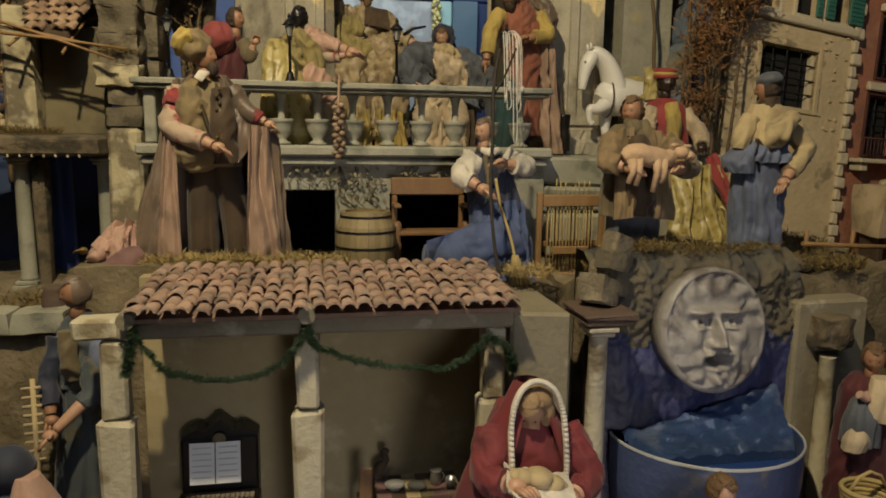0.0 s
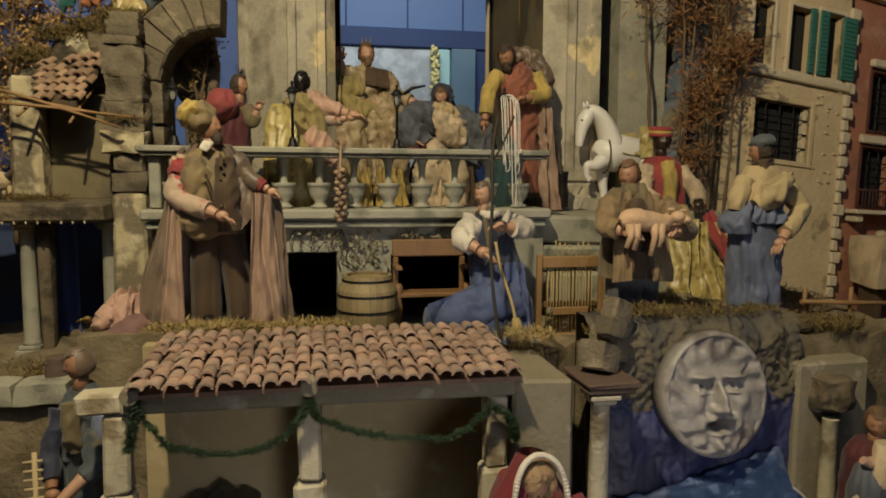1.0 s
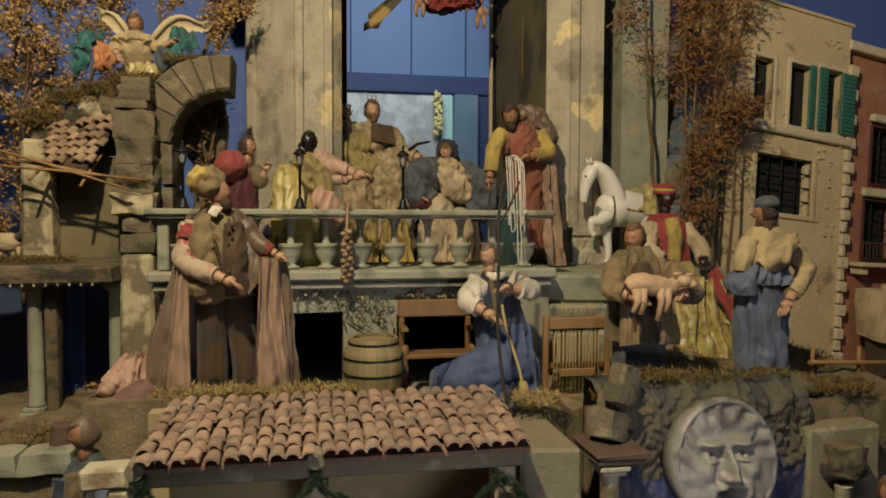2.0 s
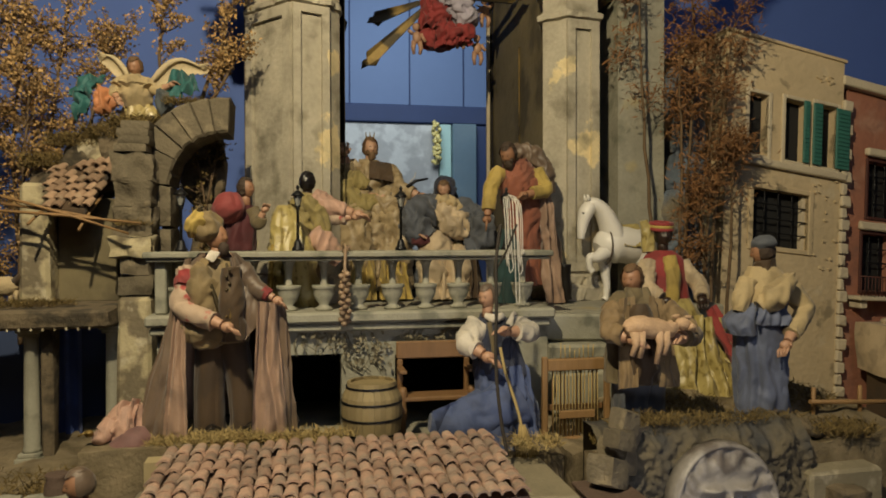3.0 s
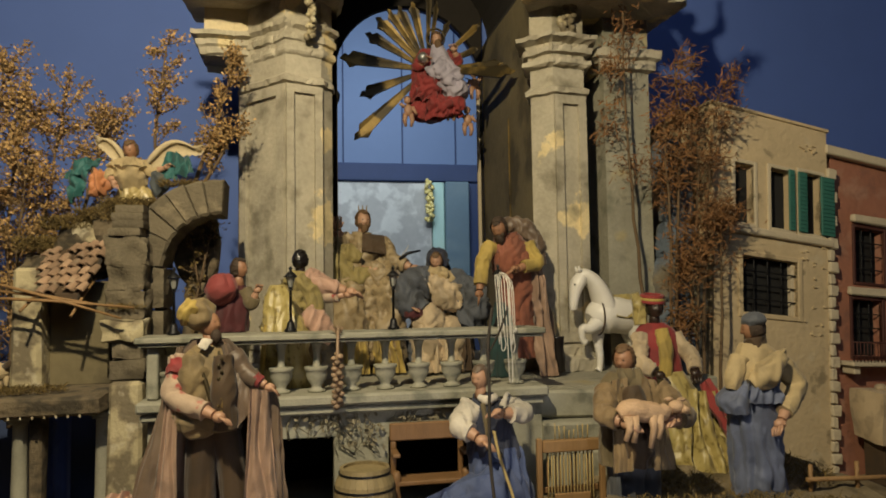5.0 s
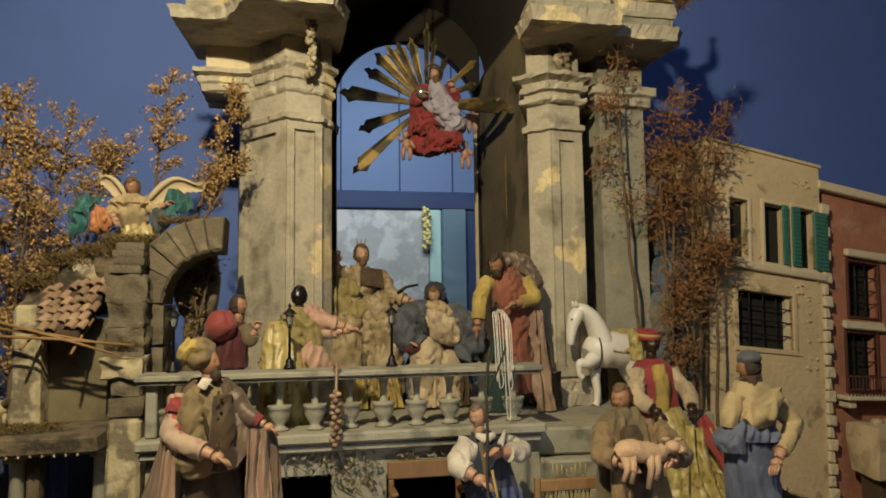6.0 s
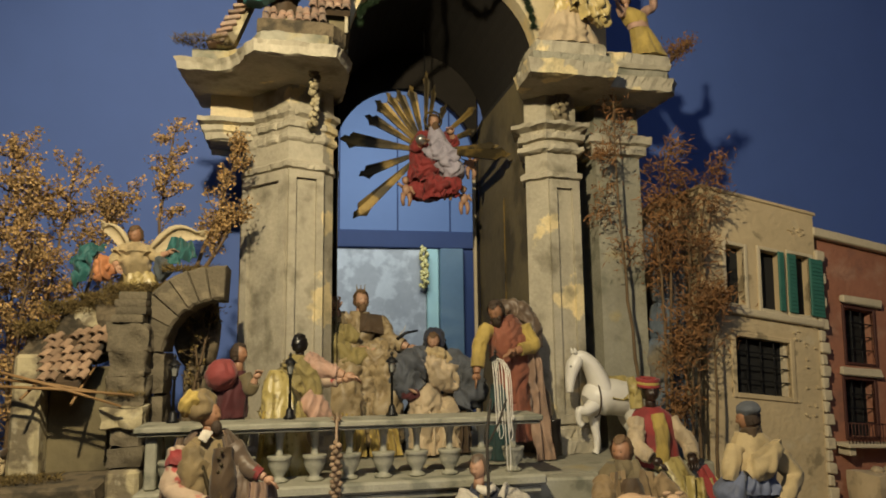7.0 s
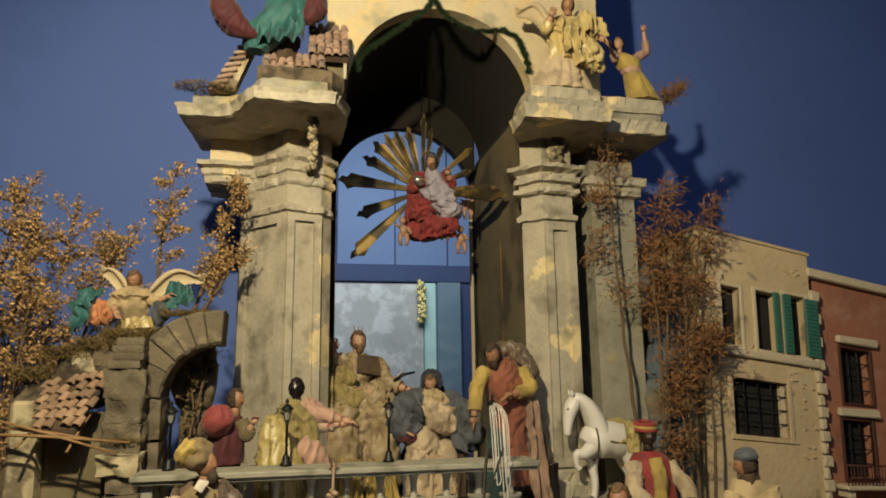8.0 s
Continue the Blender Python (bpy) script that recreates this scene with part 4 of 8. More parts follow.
s, rows = Shell(), []
for i in range(57):
    r = i / 56
    rows.append([Vector((0.722 + 0.106 * r * math.cos(TAU * j / 120), 0.952 + 0.018 * r * math.sin(TAU * j / 120) - 0.052 * mask_height(r * math.cos(TAU * j / 120), r * math.sin(TAU * j / 120)), 0.890 + 0.113 * r * math.sin(TAU * j / 120))) for j in range(120)])
rows.append([Vector((p.x, 0.985, p.z)) for p in rows[-1]])
s.rings(rows[::-1], 0, caps=(True, True))
solid("stone_mask", s, FACE, (0.722, 0.97, 0.78), "round pale stone mask with an open mouth, cracked at one edge", "stone mask")

basin = thing("fountain_basin", (0.72, 0.90, 0.5), "large blue-grey oval basin with a pale rim", "basin")


def oval(rx, ry, z, n=48):
    return [(0.722 + rx * math.cos(TAU * j / n), min(0.978, 0.965 + ry * math.sin(TAU * j / n)), z) for j in range(n)]


s = Shell()
s.rings([oval(0.150, 0.135, 0.501), oval(0.172, 0.158, 0.56), oval(0.180, 0.169, 0.62), oval(0.1805, 0.169, 0.692)], 0, caps=(True, False))
s.rings([oval(0.1775, 0.166, 0.692), oval(0.170, 0.158, 0.62), oval(0.160, 0.150, 0.600)], s.slot(BASIN) or 0, caps=(False, True))
part("bowl", s, BASIN, basin)
s = Shell()
s.rings([oval(0.176, 0.164, 0.650), oval(0.177, 0.165, 0.690), oval(0.1775, 0.1655, 0.6905), oval(0.175, 0.163, 0.640)], 0, caps=(True, True))
part("lining", s, BASININ, basin, "deep blue lining")
s = Shell()
s.rings([oval(0.1775, 0.166, 0.690), oval(0.1775, 0.166, 0.694), oval(0.1795, 0.168, 0.6955), oval(0.1815, 0.170, 0.6945), oval(0.1815, 0.170, 0.690)], 0, caps=(False, False))
part("rim", s, RIMMETAL, basin, "pale metallic rim")
s, rows = Shell(), []
for i in range(41):
    u = i / 40
    row = []
    for j in range(25):
        w = j / 24
        x, y = 0.562 + 0.318 * u, 0.905 + 0.072 * w
        z = 0.664 + (0.030 + 0.075 * max(0.0, u - 0.22) / 0.78) * w + 0.018 * abs(noise.noise(Vector((u * 6 + w * 3, w * 3 - u * 2, 1)))) + 0.005 * noise.noise(Vector((u * 18, w * 9, 4)))
        row.append((x, y, z))
    rows.append(row)
s.rings(rows, 0, closed=False)
s.rings([[(p[0], p[1] + 0.004, 0.651) for p in r] for r in rows], 0, closed=False)
edge = [r[0] for r in rows]
s.rings([[(p[0], p[1], 0.6505) for p in edge], edge], 0, closed=False)
solid("crumpled_water", s, WATER, (0.75, 0.955, 0.651), "crumpled blue sheet modelled as falling water", "model water")


def column(at, height, r, m, label, capital=True):
    t = thing("column", at, label, "column", "small columns")
    x, y, z = at
    part("base", boxes((x - r * 1.7, x + r * 1.7, y - r * 1.7, y + r * 1.7, z, z + r * 0.7), (x - r * 1.4, x + r * 1.4, y - r * 1.4, y + r * 1.4, z + r * 0.71, z + r * 1.3), bevel=0.002), m, t)
    s = Shell()
    s.lathe((x, y, z), [(r * 1.25, r * 1.3), (r * 1.1, r * 1.7), (r, r * 2), (r * 0.97, height * 0.5), (r * 0.9, height - r * 1.2), (r * 1.05, height - r)], 0, 16)
    part("shaft", s, m, t)
    if capital:
        part("capital", boxes((x - r * 1.2, x + r * 1.2, y - r * 1.2, y + r * 1.2, z + height - r, z + height - r * 0.5), (x - r * 1.5, x + r * 1.5, y - r * 1.5, y + r * 1.5, z + height - r * 0.49, z + height), bevel=0.002), m, t)
    return t


column((0.474, 0.895, 0.5), 0.424, 0.0175, POST, "cream limewashed column beside the fountain")
column((0.972, 0.955, 0.5), 0.345, 0.0165, POST, "cream limewashed column beside the fountain", False)
solid("brick_shelf", boxes((0.444, 0.528, 0.868, 0.980, 0.9255, 0.936), (0.440, 0.532, 0.862, 0.980, 0.9365, 0.947), bevel=0.003, warp=0.002), BRICK, (0.486, 0.92, 0.9255), "dark brown brick ledge on a column", "shelf")
s = Shell()
s.rock((0.972, 0.958, 0.876), (0.034, 0.030, 0.030), 0, 0.2, 30, 6, 0.10)
solid("dark_capital", s, DARKROCK, (0.972, 0.958, 0.846), "dark crumbling capital stone", "stone")
solid("fountain_pier", boxes((0.912, 1.072, 0.975, 1.06, 0.5, 0.932), bevel=0.006, warp=0.003), BEAM, (0.99, 1.01, 0.5), "dusty brown plaster pier beside the fountain", "pier")
for at, h in (((0.487, 0.935, 0.976), (0.026, 0.028, 0.026)), ((0.520, 0.962, 1.020), (0.021, 0.022, 0.018)), ((0.541, 0.985, 1.046), (0.022, 0.020, 0.021)), ((0.575, 1.03, 1.000), (0.032, 0.030, 0.030)), ((0.528, 0.985, 0.985), (0.026, 0.03, 0.030))):
    s = Shell()
    s.rock((0, 0, 0), h, 0, 0.16, 26, 6, 0.13)
    ob = solid("stone_block", s, PIERSTONE, (0, 0, 0), "broken grey-brown stone block stacked by the fountain", "stone", "stacked stones")
    ob.matrix_world = pose(*at, random.uniform(-8, 8), random.uniform(-20, 20), random.uniform(0, 40))

# ---- ruined portico ----
ruin = thing("ruined_portico", (-0.42, 1.6, 0.9), "ruined stone portico with a broken arch", "ruin")
for x0, x1, y0, z0, z1, m in ((-0.437, -0.362, 1.50, 0.88, 1.245, PLASTER),):
    part("plaster_pier", boxes((x0, x1, y0, y0 + 0.10, z0, z1), bevel=0.008, warp=0.005), m, ruin, "cream plaster pier, peeling")


def hewn(x0, x1, y0, y1, z0, z1, rough=0.30):
    """A roughly hewn stone of the pier."""
    s = Shell()
    s.rock(((x0 + x1) / 2, (y0 + y1) / 2, (z0 + z1) / 2), ((x1 - x0) / 2, (y1 - y0) / 2, (z1 - z0) / 2), 0, rough, 26, 11, 0.05)
    part("stone", s, PIERSTONE, ruin)


z = 1.2455
for h, g in ((0.044, 0.002), (0.047, -0.003)):
    hewn(-0.440 - g, -0.366 + g, 1.51, 1.60, z, z + h)
    z += h + 0.0012
s = Shell()
s.rock((-0.406, 1.540, 1.356), (0.046, 0.046, 0.024), 0, 0.28, 30, 10, 0.10)
part("corbel", s, PLASTER, ruin, "pale broken ledge")
z = 1.380
for h, g in ((0.066, 0.002), (0.058, -0.002), (0.064, 0.003)):
    hewn(-0.447 - g, -0.364 + g, 1.515, 1.61, z, z + h)
    z += h + 0.0012
for i, (x0, x1) in enumerate(((-0.443, -0.372), (-0.436, -0.366), (-0.441, -0.369), (-0.432, -0.368))):
    hewn(x0, x1, 1.508 + 0.004 * i, 1.60, 1.5715 + i * 0.0182, 1.5895 + i * 0.0182, 0.25)
for z0, z1 in ((1.189, 1.29), (1.291, 1.40), (1.401, 1.500)):
    hewn(-0.366, -0.334, 1.575, 1.71, z0, z1)
cx, cz, ri = -0.207, 1.502, 0.128
for i, (b0, b1) in enumerate(((180, 153), (152.9, 139), (138.9, 126), (125.9, 113), (112.9, 101), (100.9, 87))):
    ro, y0 = 0.214 + random.uniform(-0.006, 0.006), 1.572 + random.uniform(-0.006, 0.006)
    rows = []
    for y, cut in ((y0, 0.006), (y0 + 0.006, 0.0), (1.70, 0.0)):
        ring = []
        for r, b in [(ri + cut, b0 + (b1 - b0) * q / 6) for q in range(7)] + [(ro - cut, b1 + (b0 - b1) * q / 6) for q in range(7)]:
            a = radians(b + (0.9 if b == b1 else -0.9 if b == b0 else 0) * (cut > 0))
            w = 0.004 * noise.noise(Vector((r * 40, b * 0.2, y * 30)))
            ring.append((cx + (r + w) * math.cos(a), y, cz + (r + w) * math.sin(a)))
        rows.append(ring)
    s = Shell()
    s.rings(rows, 0, smooth=False)
    part("voussoir", s, PIERSTONE, ruin)
for at, h in (((-0.44, 1.69, 1.590), (0.075, 0.06, 0.075)), ((-0.54, 1.70, 1.545), (0.070, 0.05, 0.065)), ((-0.635, 1.71, 1.490), (0.060, 0.05, 0.062)), ((-0.285, 1.76, 1.56), (0.055, 0.03, 0.10)), ((-0.275, 1.77, 1.32), (0.045, 0.03, 0.16))):
    s = Shell()
    s.rock(at, h, 0, 0.3, 18, 9)
    part("rubble", s, DARKROCK, ruin, "broken dark cork masonry")
s = Shell()
s.rock((-0.515, 1.652, 1.592), (0.050, 0.010, 0.024), 0, 0.5, 30, 10, 0.2)
part("plaster_flake", s, PLASTER, ruin, "pale plaster flake on the mound")
part("side_wall", boxes((-0.648, -0.592, 1.545, 1.62, 1.225, 1.50), bevel=0.008, warp=0.006), PLASTER, ruin, "peeling cream wall strip")
# The small room's shade is put into this wall's dark olive colour.
part("recess", boxes((-0.591, -0.454, 1.60, 1.64, 1.225, 1.47), bevel=0.004), VAULT, ruin, "wall of a small room, coloured dark as if in shade")
part("deck", boxes((-0.95, -0.438, 1.43, 1.64, 1.178, 1.224), bevel=0.006, warp=0.006), DARKROCK, ruin, "dark rough deck")
def hut_roof(u, f):
    """The small roof's plane: u across, f from the eave up."""
    return Vector((-0.605 + 0.034 * (1 - f) + 0.142 * u, 1.487 + 0.125 * f, 1.440 + (0.098 + 0.026 * u) * f))


s = Shell()
s.rings([[hut_roof(u0, f) for u0 in (0, 0.25 + 0.18 * f, 0.52 + 0.48 * f)] + [hut_roof(u0, f) - Vector((0, 0, 0.014)) for u0 in (0.52 + 0.48 * f, 0.25 + 0.18 * f, 0)] for f in (0, 0.5, 1)], 0, smooth=False)
small_roof = part("small_roof", s, BROWN, ruin, "small sloping roof with worn tiles")
data = tile_mesh("barrel_tile", 0.0215, 0.034)
data.materials[0] = WEATHERED
for j in range(6):
    for i in range(7):
        f, u = (j + 1.15) / 6, (i + 0.5) / 7
        if u > 0.56 + 0.48 * f or random.random() < 0.05:
            continue
        ob = new("tile", data)
        ob.parent = small_roof
        ob.matrix_local = Matrix.Translation(hut_roof(u, f) + Vector((random.uniform(-0.003, 0.003), 0, random.uniform(0, 0.003))) - base_of(small_roof)) @ Matrix.Rotation(radians(33 + random.uniform(-4, 4)), 4, "X") @ Matrix.Rotation(radians(-13 + random.uniform(-6, 6)), 4, "Z")
curtain = Shell()
for j in (0, 0.004):
    curtain.rings([[(-0.655 + 0.0055 * i, 1.70 + j + 0.010 * math.sin(i * 1.1) + 0.004 * math.sin(i * 2.7), z) for i in range(17)] for z in (0.885, 0.96, 1.04, 1.176)], 0, closed=False)
part("curtain", curtain, cloth("bright_blue_cotton", (0.03, 0.075, 0.30)), ruin, "bright blue cotton curtain")
part("back_wall", boxes((-0.95, -0.45, 1.80, 1.83, 0.88, 1.177), bevel=0.003), NAVY, ruin, "dark blue back wall")
s = Shell()
for i in range(9):
    x = -0.66 + i * 0.023
    s.box(x, x + 0.004, 1.432, 1.436, 1.178, 1.206, bevel=0.001)
s.box(-0.67, -0.44, 1.430, 1.434, 1.206, 1.211, bevel=0.001)
part("low_rail", s, POST, ruin, "low pale broken railing")
for x, y, m in ((-0.612, 1.50, RAIL), (-0.452, 1.53, RAIL)):
    t = column((x, y, 0.885), 0.292, 0.0165, m, "grey stone column under the deck")
part("pier_dark", boxes((-0.590, -0.566, 1.49, 1.53, 0.88, 1.177), bevel=0.005, warp=0.003), DARKROCK, ruin, "dark rough pier")
for a, b in (((-0.70, 1.47, 1.478), (-0.40, 1.46, 1.385)), ((-0.70, 1.462, 1.437), (-0.375, 1.466, 1.408)), ((-0.66, 1.475, 1.450), (-0.43, 1.472, 1.412)), ((-0.60, 1.452, 1.405), (-0.565, 1.56, 1.478)), ((-0.50, 1.452, 1.392), (-0.48, 1.56, 1.475))):
    s = Shell()
    s.tube([a, tuple((Vector(a) + Vector(b)) / 2 + Vector((0, 0, 0.003))), b], [0.0032, 0.0036, 0.0026], 0, 7)
    part("stick", s, PALEWOOD, ruin, "thin wooden pole")

# ---- steps beside the balustrade ----
steps = thing("stone_steps", (0.70, 1.5, 0.98), "low grey stone steps up to the terrace", "steps")
for i, (x0, x1, y0, z0, z1) in enumerate(((0.552, 0.735, 1.44, 1.120, 1.186), (0.552, 0.705, 1.40, 1.060, 1.119), (0.735, 0.90, 1.46, 1.075, 1.184), (0.552, 0.76, 1.375, 0.96, 1.059))):
    part("step_block", boxes((x0, x1, y0, 1.499, z0, z1), bevel=0.006, warp=0.004), RAIL, steps)
solid("grey_block", boxes((0.995, 1.070, 1.50, 1.56, 0.95, 1.196), bevel=0.004, warp=0.002), RAIL, (1.03, 1.53, 0.95), "plain grey upright stone block", "block")

# ---- houses ----


def slant(x0, z0, k0, z1, k1):
    """Facades that sag towards one end: lower by k per metre, more so higher up."""
    return lambda x, y, z: (x + 0.03 * (z - 1.35), y, z - max(0.0, k0 + (k1 - k0) * (z - z0) / (z1 - z0)) * (x - x0))


def bent(shell, shape):
    shell.v = [tuple(shape(*p)) for p in shell.v]
    return shell


def window(house, x0, x1, z0, z1, y, shape, bars, frame=TRIM, rim=0.012, deep=0.035):
    w = part("window", bent(boxes((x0 - rim, x0, y - 0.006, y + 0.012, z0 - rim, z1 + rim), (x1, x1 + rim, y - 0.006, y + 0.012, z0 - rim, z1 + rim), (x0, x1, y - 0.006, y + 0.012, z1, z1 + rim), (x0, x1, y - 0.006, y + 0.012, z0 - rim, z0), bevel=0.002), shape), frame, house)
    # Dark sheet in place of the unlit room behind the window.
    part("pane", bent(boxes((x0, x1, y + deep, y + deep + 0.004, z0, z1), bevel=0), shape), DARKINSIDE, w, "near-black sheet standing in for window shade")
    nx, nz = bars
    for i in range(1, nx):
        x = x0 + (x1 - x0) * i / nx
        part("bar", bent(boxes((x - 0.002, x + 0.002, y + 0.010, y + 0.014, z0, z1), bevel=0.0008), shape), IRON, w)
    for j in range(1, nz):
        z = z0 + (z1 - z0) * j / nz
        part("bar", bent(boxes((x0, x1, y + 0.0055, y + 0.0095, z - 0.002, z + 0.002), bevel=0.0008), shape), IRON, w)
    return w


A = slant(1.25, 1.35, 0.11, 2.0, 0.20)
house = thing("beige_house", (1.45, 1.9, 0.82), "beige plaster house with green shutters and barred window", "house")
upper = [(1.322, 1.388, 1.650, 1.842), (1.448, 1.522, 1.650, 1.848), (1.556, 1.632, 1.650, 1.856)]
lower = [(1.345, 1.540, 1.365, 1.545)]
part("wall", panel_wall((1.245, 1.655), (0.80, 2.012), 1.783, 1.86, upper + lower, A), HOUSE, house)
part("side_wall", bent(boxes((1.245, 1.275, 1.861, 2.30, 0.80, 2.005), (1.62, 1.655, 1.861, 2.30, 0.80, 2.005), bevel=0.002), A), HOUSE, house)
part("roof", bent(boxes((1.24, 1.662, 1.776, 2.32, 2.013, 2.024), bevel=0.002), A), HOUSE, house, "flat plaster roof edge")
for w in upper:
    window(house, *w, 1.783, A, (1, 1))
win = window(house, *lower[0], 1.783, A, (4, 4), HOUSE, 0.016)
part("jamb", bent(boxes((1.528, 1.5395, 1.796, 1.815, 1.366, 1.544), bevel=0.001), A), TRIM, win, "pale inner window jamb")
for x0, x1 in ((1.506, 1.528), (1.540, 1.572), (1.622, 1.672)):
    sh = part("shutter", bent(boxes((x0, x1, 1.768, 1.775, 1.650, 1.852), bevel=0.002), A), SHUTTER, house, "green wooden shutter")
    s = Shell()
    for j in range(14):
        z = 1.662 + j * 0.0132
        s.box(x0 + 0.004, x1 - 0.004, 1.7655, 1.768, z, z + 0.007, bevel=0.001)
    part("louvre", bent(s, A), SHUTTER, sh)
part("sill", bent(boxes((1.300, 1.665, 1.765, 1.7825, 1.615, 1.638), bevel=0.004, warp=0.002), A), TRIM, house, "long pale sill moulding")
for i in range(26):
    z = 0.84 + i * 0.0405
    part("quoin", bent(boxes((1.652, 1.674 + 0.012 * (i % 2), 1.772, 1.80, z, z + 0.037), bevel=0.004, warp=0.002), A), TRIM, house)
s = Shell()
for _ in range(18):
    s.rock((random.uniform(1.56, 1.64), 1.781, random.uniform(1.30, 1.62)), (random.uniform(0.003, 0.009), 0.004, random.uniform(0.002, 0.006)), 0, 0.3, 60, 2)
for _ in range(10):
    s.rock((random.uniform(1.55, 1.62), 1.781, random.uniform(1.93, 1.96)), (random.uniform(0.003, 0.008), 0.004, random.uniform(0.002, 0.006)), 0, 0.3, 60, 2)
tagged(part("flaking_plaster", bent(s, A), HOUSE, house), kind="stuff")

R = slant(1.655, 1.35, 0.08, 1.9, 0.20)
red = thing("red_house", (1.9, 1.95, 0.82), "brick-red plaster house with barred windows and balcony", "house")
wins = [(1.775, 1.885, 1.455, 1.640), (1.760, 1.872, 1.205, 1.395), (2.02, 2.13, 1.455, 1.640), (2.02, 2.13, 1.205, 1.395)]
part("wall", panel_wall((1.690, 2.35), (0.80, 1.862), 1.805, 1.87, wins, R), REDHOUSE, red)
part("roof", bent(boxes((1.655, 2.37, 1.775, 2.3, 1.863, 1.893), bevel=0.004, warp=0.002), R), TRIM, red, "pale flat coping")
for w in wins:
    wd = window(red, *w, 1.805, R, (3, 4), RUST, 0.010)
    part("lintel", bent(boxes((w[0] - 0.02, w[1] + 0.025, 1.785, 1.8045, w[3] + 0.014, w[3] + 0.042), bevel=0.005, warp=0.003), R), TRIM, wd, "rough pale lintel")
bc = part("balcony", bent(boxes((1.70, 1.93, 1.735, 1.8045, 1.176, 1.190), bevel=0.003), R), TRIM, red, "small balcony slab")
s = Shell()
for i in range(18):
    x = 1.705 + i * 0.0128
    s.tube([R(x, 1.739, 1.190), R(x, 1.739, 1.252)], 0.0016, 0, 5)
s.tube([R(1.70, 1.739, 1.254), R(1.932, 1.739, 1.254)], 0.0026, 0, 6)
part("railing", s, RUST, bc, "dark red iron railing")
part("bracket", bent(boxes((1.715, 1.74, 1.75, 1.8045, 1.150, 1.1755), bevel=0.003), R), TRIM, bc)
stall = thing("market_stall", (1.83, 1.70, 0.82), "cream covered stall counter below the balcony", "stall")
s = Shell()
s.rock((1.86, 1.70, 1.030), (0.17, 0.07, 0.080), 0, 0.14, 11, 10, 0.08)
part("cover", s, CREAMCLOTH, stall, "cream draped cover")
for i in range(5):
    s = Shell()
    s.ball((1.75 + i * 0.045, 1.69, 1.112), (0.020, 0.018, 0.014), 0, 10, 6, 0.2)
    part("bread_loaf", s, CREAMCLOTH, stall)
for x in (1.72, 1.99):
    part("leg", boxes((x, x + 0.02, 1.66, 1.74, 0.82, 0.96), bevel=0.003), BROWN, stall)
bar = thing("wooden_barrier", (1.25, 1.2, 0.97), "thin wooden pole barrier on two stakes", "barrier")
s = Shell()
s.tube([(1.08, 1.19, 1.008), (1.25, 1.20, 0.998), (1.50, 1.22, 0.985)], [0.005, 0.0055, 0.005], 0, 8)
part("pole", s, PALEWOOD, bar)
for x, z in ((1.10, 0.955), (1.22, 0.955), (1.40, 0.81)):
    s = Shell()
    s.tube([(x, 1.205, z), (x + 0.003, 1.207, 1.035)], 0.005, 0, 7)
    part("stake", s, PALEWOOD, bar)

# ---- dormer and ladder on the cornice ----
dormer = thing("dormer", (0.05, 1.75, 2.42), "small broken dormer with terracotta tiles", "dormer")
# Olive-brown vault colour paints the dormer body as shaded.
part("body", boxes((0.005, 0.115, 1.73, 1.845, 2.417, 2.50), bevel=0.006, warp=0.004), VAULT, dormer, "dormer body, coloured dark as if in shade")
s = Shell()
s.rings([[(x, 1.690, 2.474), (x, 1.765, 2.600), (x, 1.785, 2.590), (x, 1.70, 2.462)] for x in (-0.002, 0.112)], 0, smooth=False)
dr = part("roof", s, BROWN, dormer, "tiled dormer roof")
tiled(dr, -0.004, 0.114, (1.684, 2.474), (1.764, 2.606), 5, 6, jitter=0.003)
for x in (0.012, 0.098):
    part("post", boxes((x, x + 0.010, 1.70, 1.71, 2.413, 2.476), bevel=0.002), POST, dormer)
s = Shell()
s.rings([[(x, 1.665, 2.418), (x, 1.690, 2.462), (x, 1.70, 2.45), (x, 1.675, 2.414)] for x in (-0.04, 0.04)], 0, smooth=False)
lr = part("lower_roof", s, BROWN, dormer)
tiled(lr, -0.042, 0.044, (1.660, 2.418), (1.690, 2.468), 4, 2, jitter=0.004)
tiles_left = thing("broken_eave", (-0.10, 1.70, 2.42), "broken eave of terracotta tiles on the cornice", "tiles")
s = Shell()
s.rings([[(x, 1.69, 2.418), (x, 1.725, 2.468), (x, 1.78, 2.418), (x, 1.70, 2.4145)] for x in (-0.135, -0.045)], 0, smooth=False)
eave = part("eave_bed", s, PLASTER, tiles_left)
tiled(eave, -0.135, -0.045, (1.685, 2.420), (1.724, 2.474), 4, 2, jitter=0.005)
ladder = thing("tiled_ridge", (-0.22, 1.74, 2.366), "steep ridge of stacked terracotta tiles", "tiles")
for i in range(9):
    f = i / 8
    x, z = -0.262 + 0.088 * f, 2.372 + 0.155 * f
    s = Shell()
    s.box(x - 0.022, x + 0.022, 1.73, 1.80, z - 0.006, z + 0.005, bevel=0.003, warp=0.002)
    part("tile", bent(s, lambda a, b, c: (a, b, c + 0.25 * (a - x))), TILE, ladder)
s = Shell()
s.rings([[(-0.275, 1.745, 2.366), (-0.215, 1.745, 2.366), (-0.215, 1.79, 2.366), (-0.275, 1.79, 2.366)], [(-0.178, 1.745, 2.535), (-0.150, 1.745, 2.535), (-0.150, 1.79, 2.535), (-0.178, 1.79, 2.535)]], 0, smooth=False)
part("spine", s, PLASTER, ladder, "mortar spine")

# ---- dressed crib figures, each one mesh ----


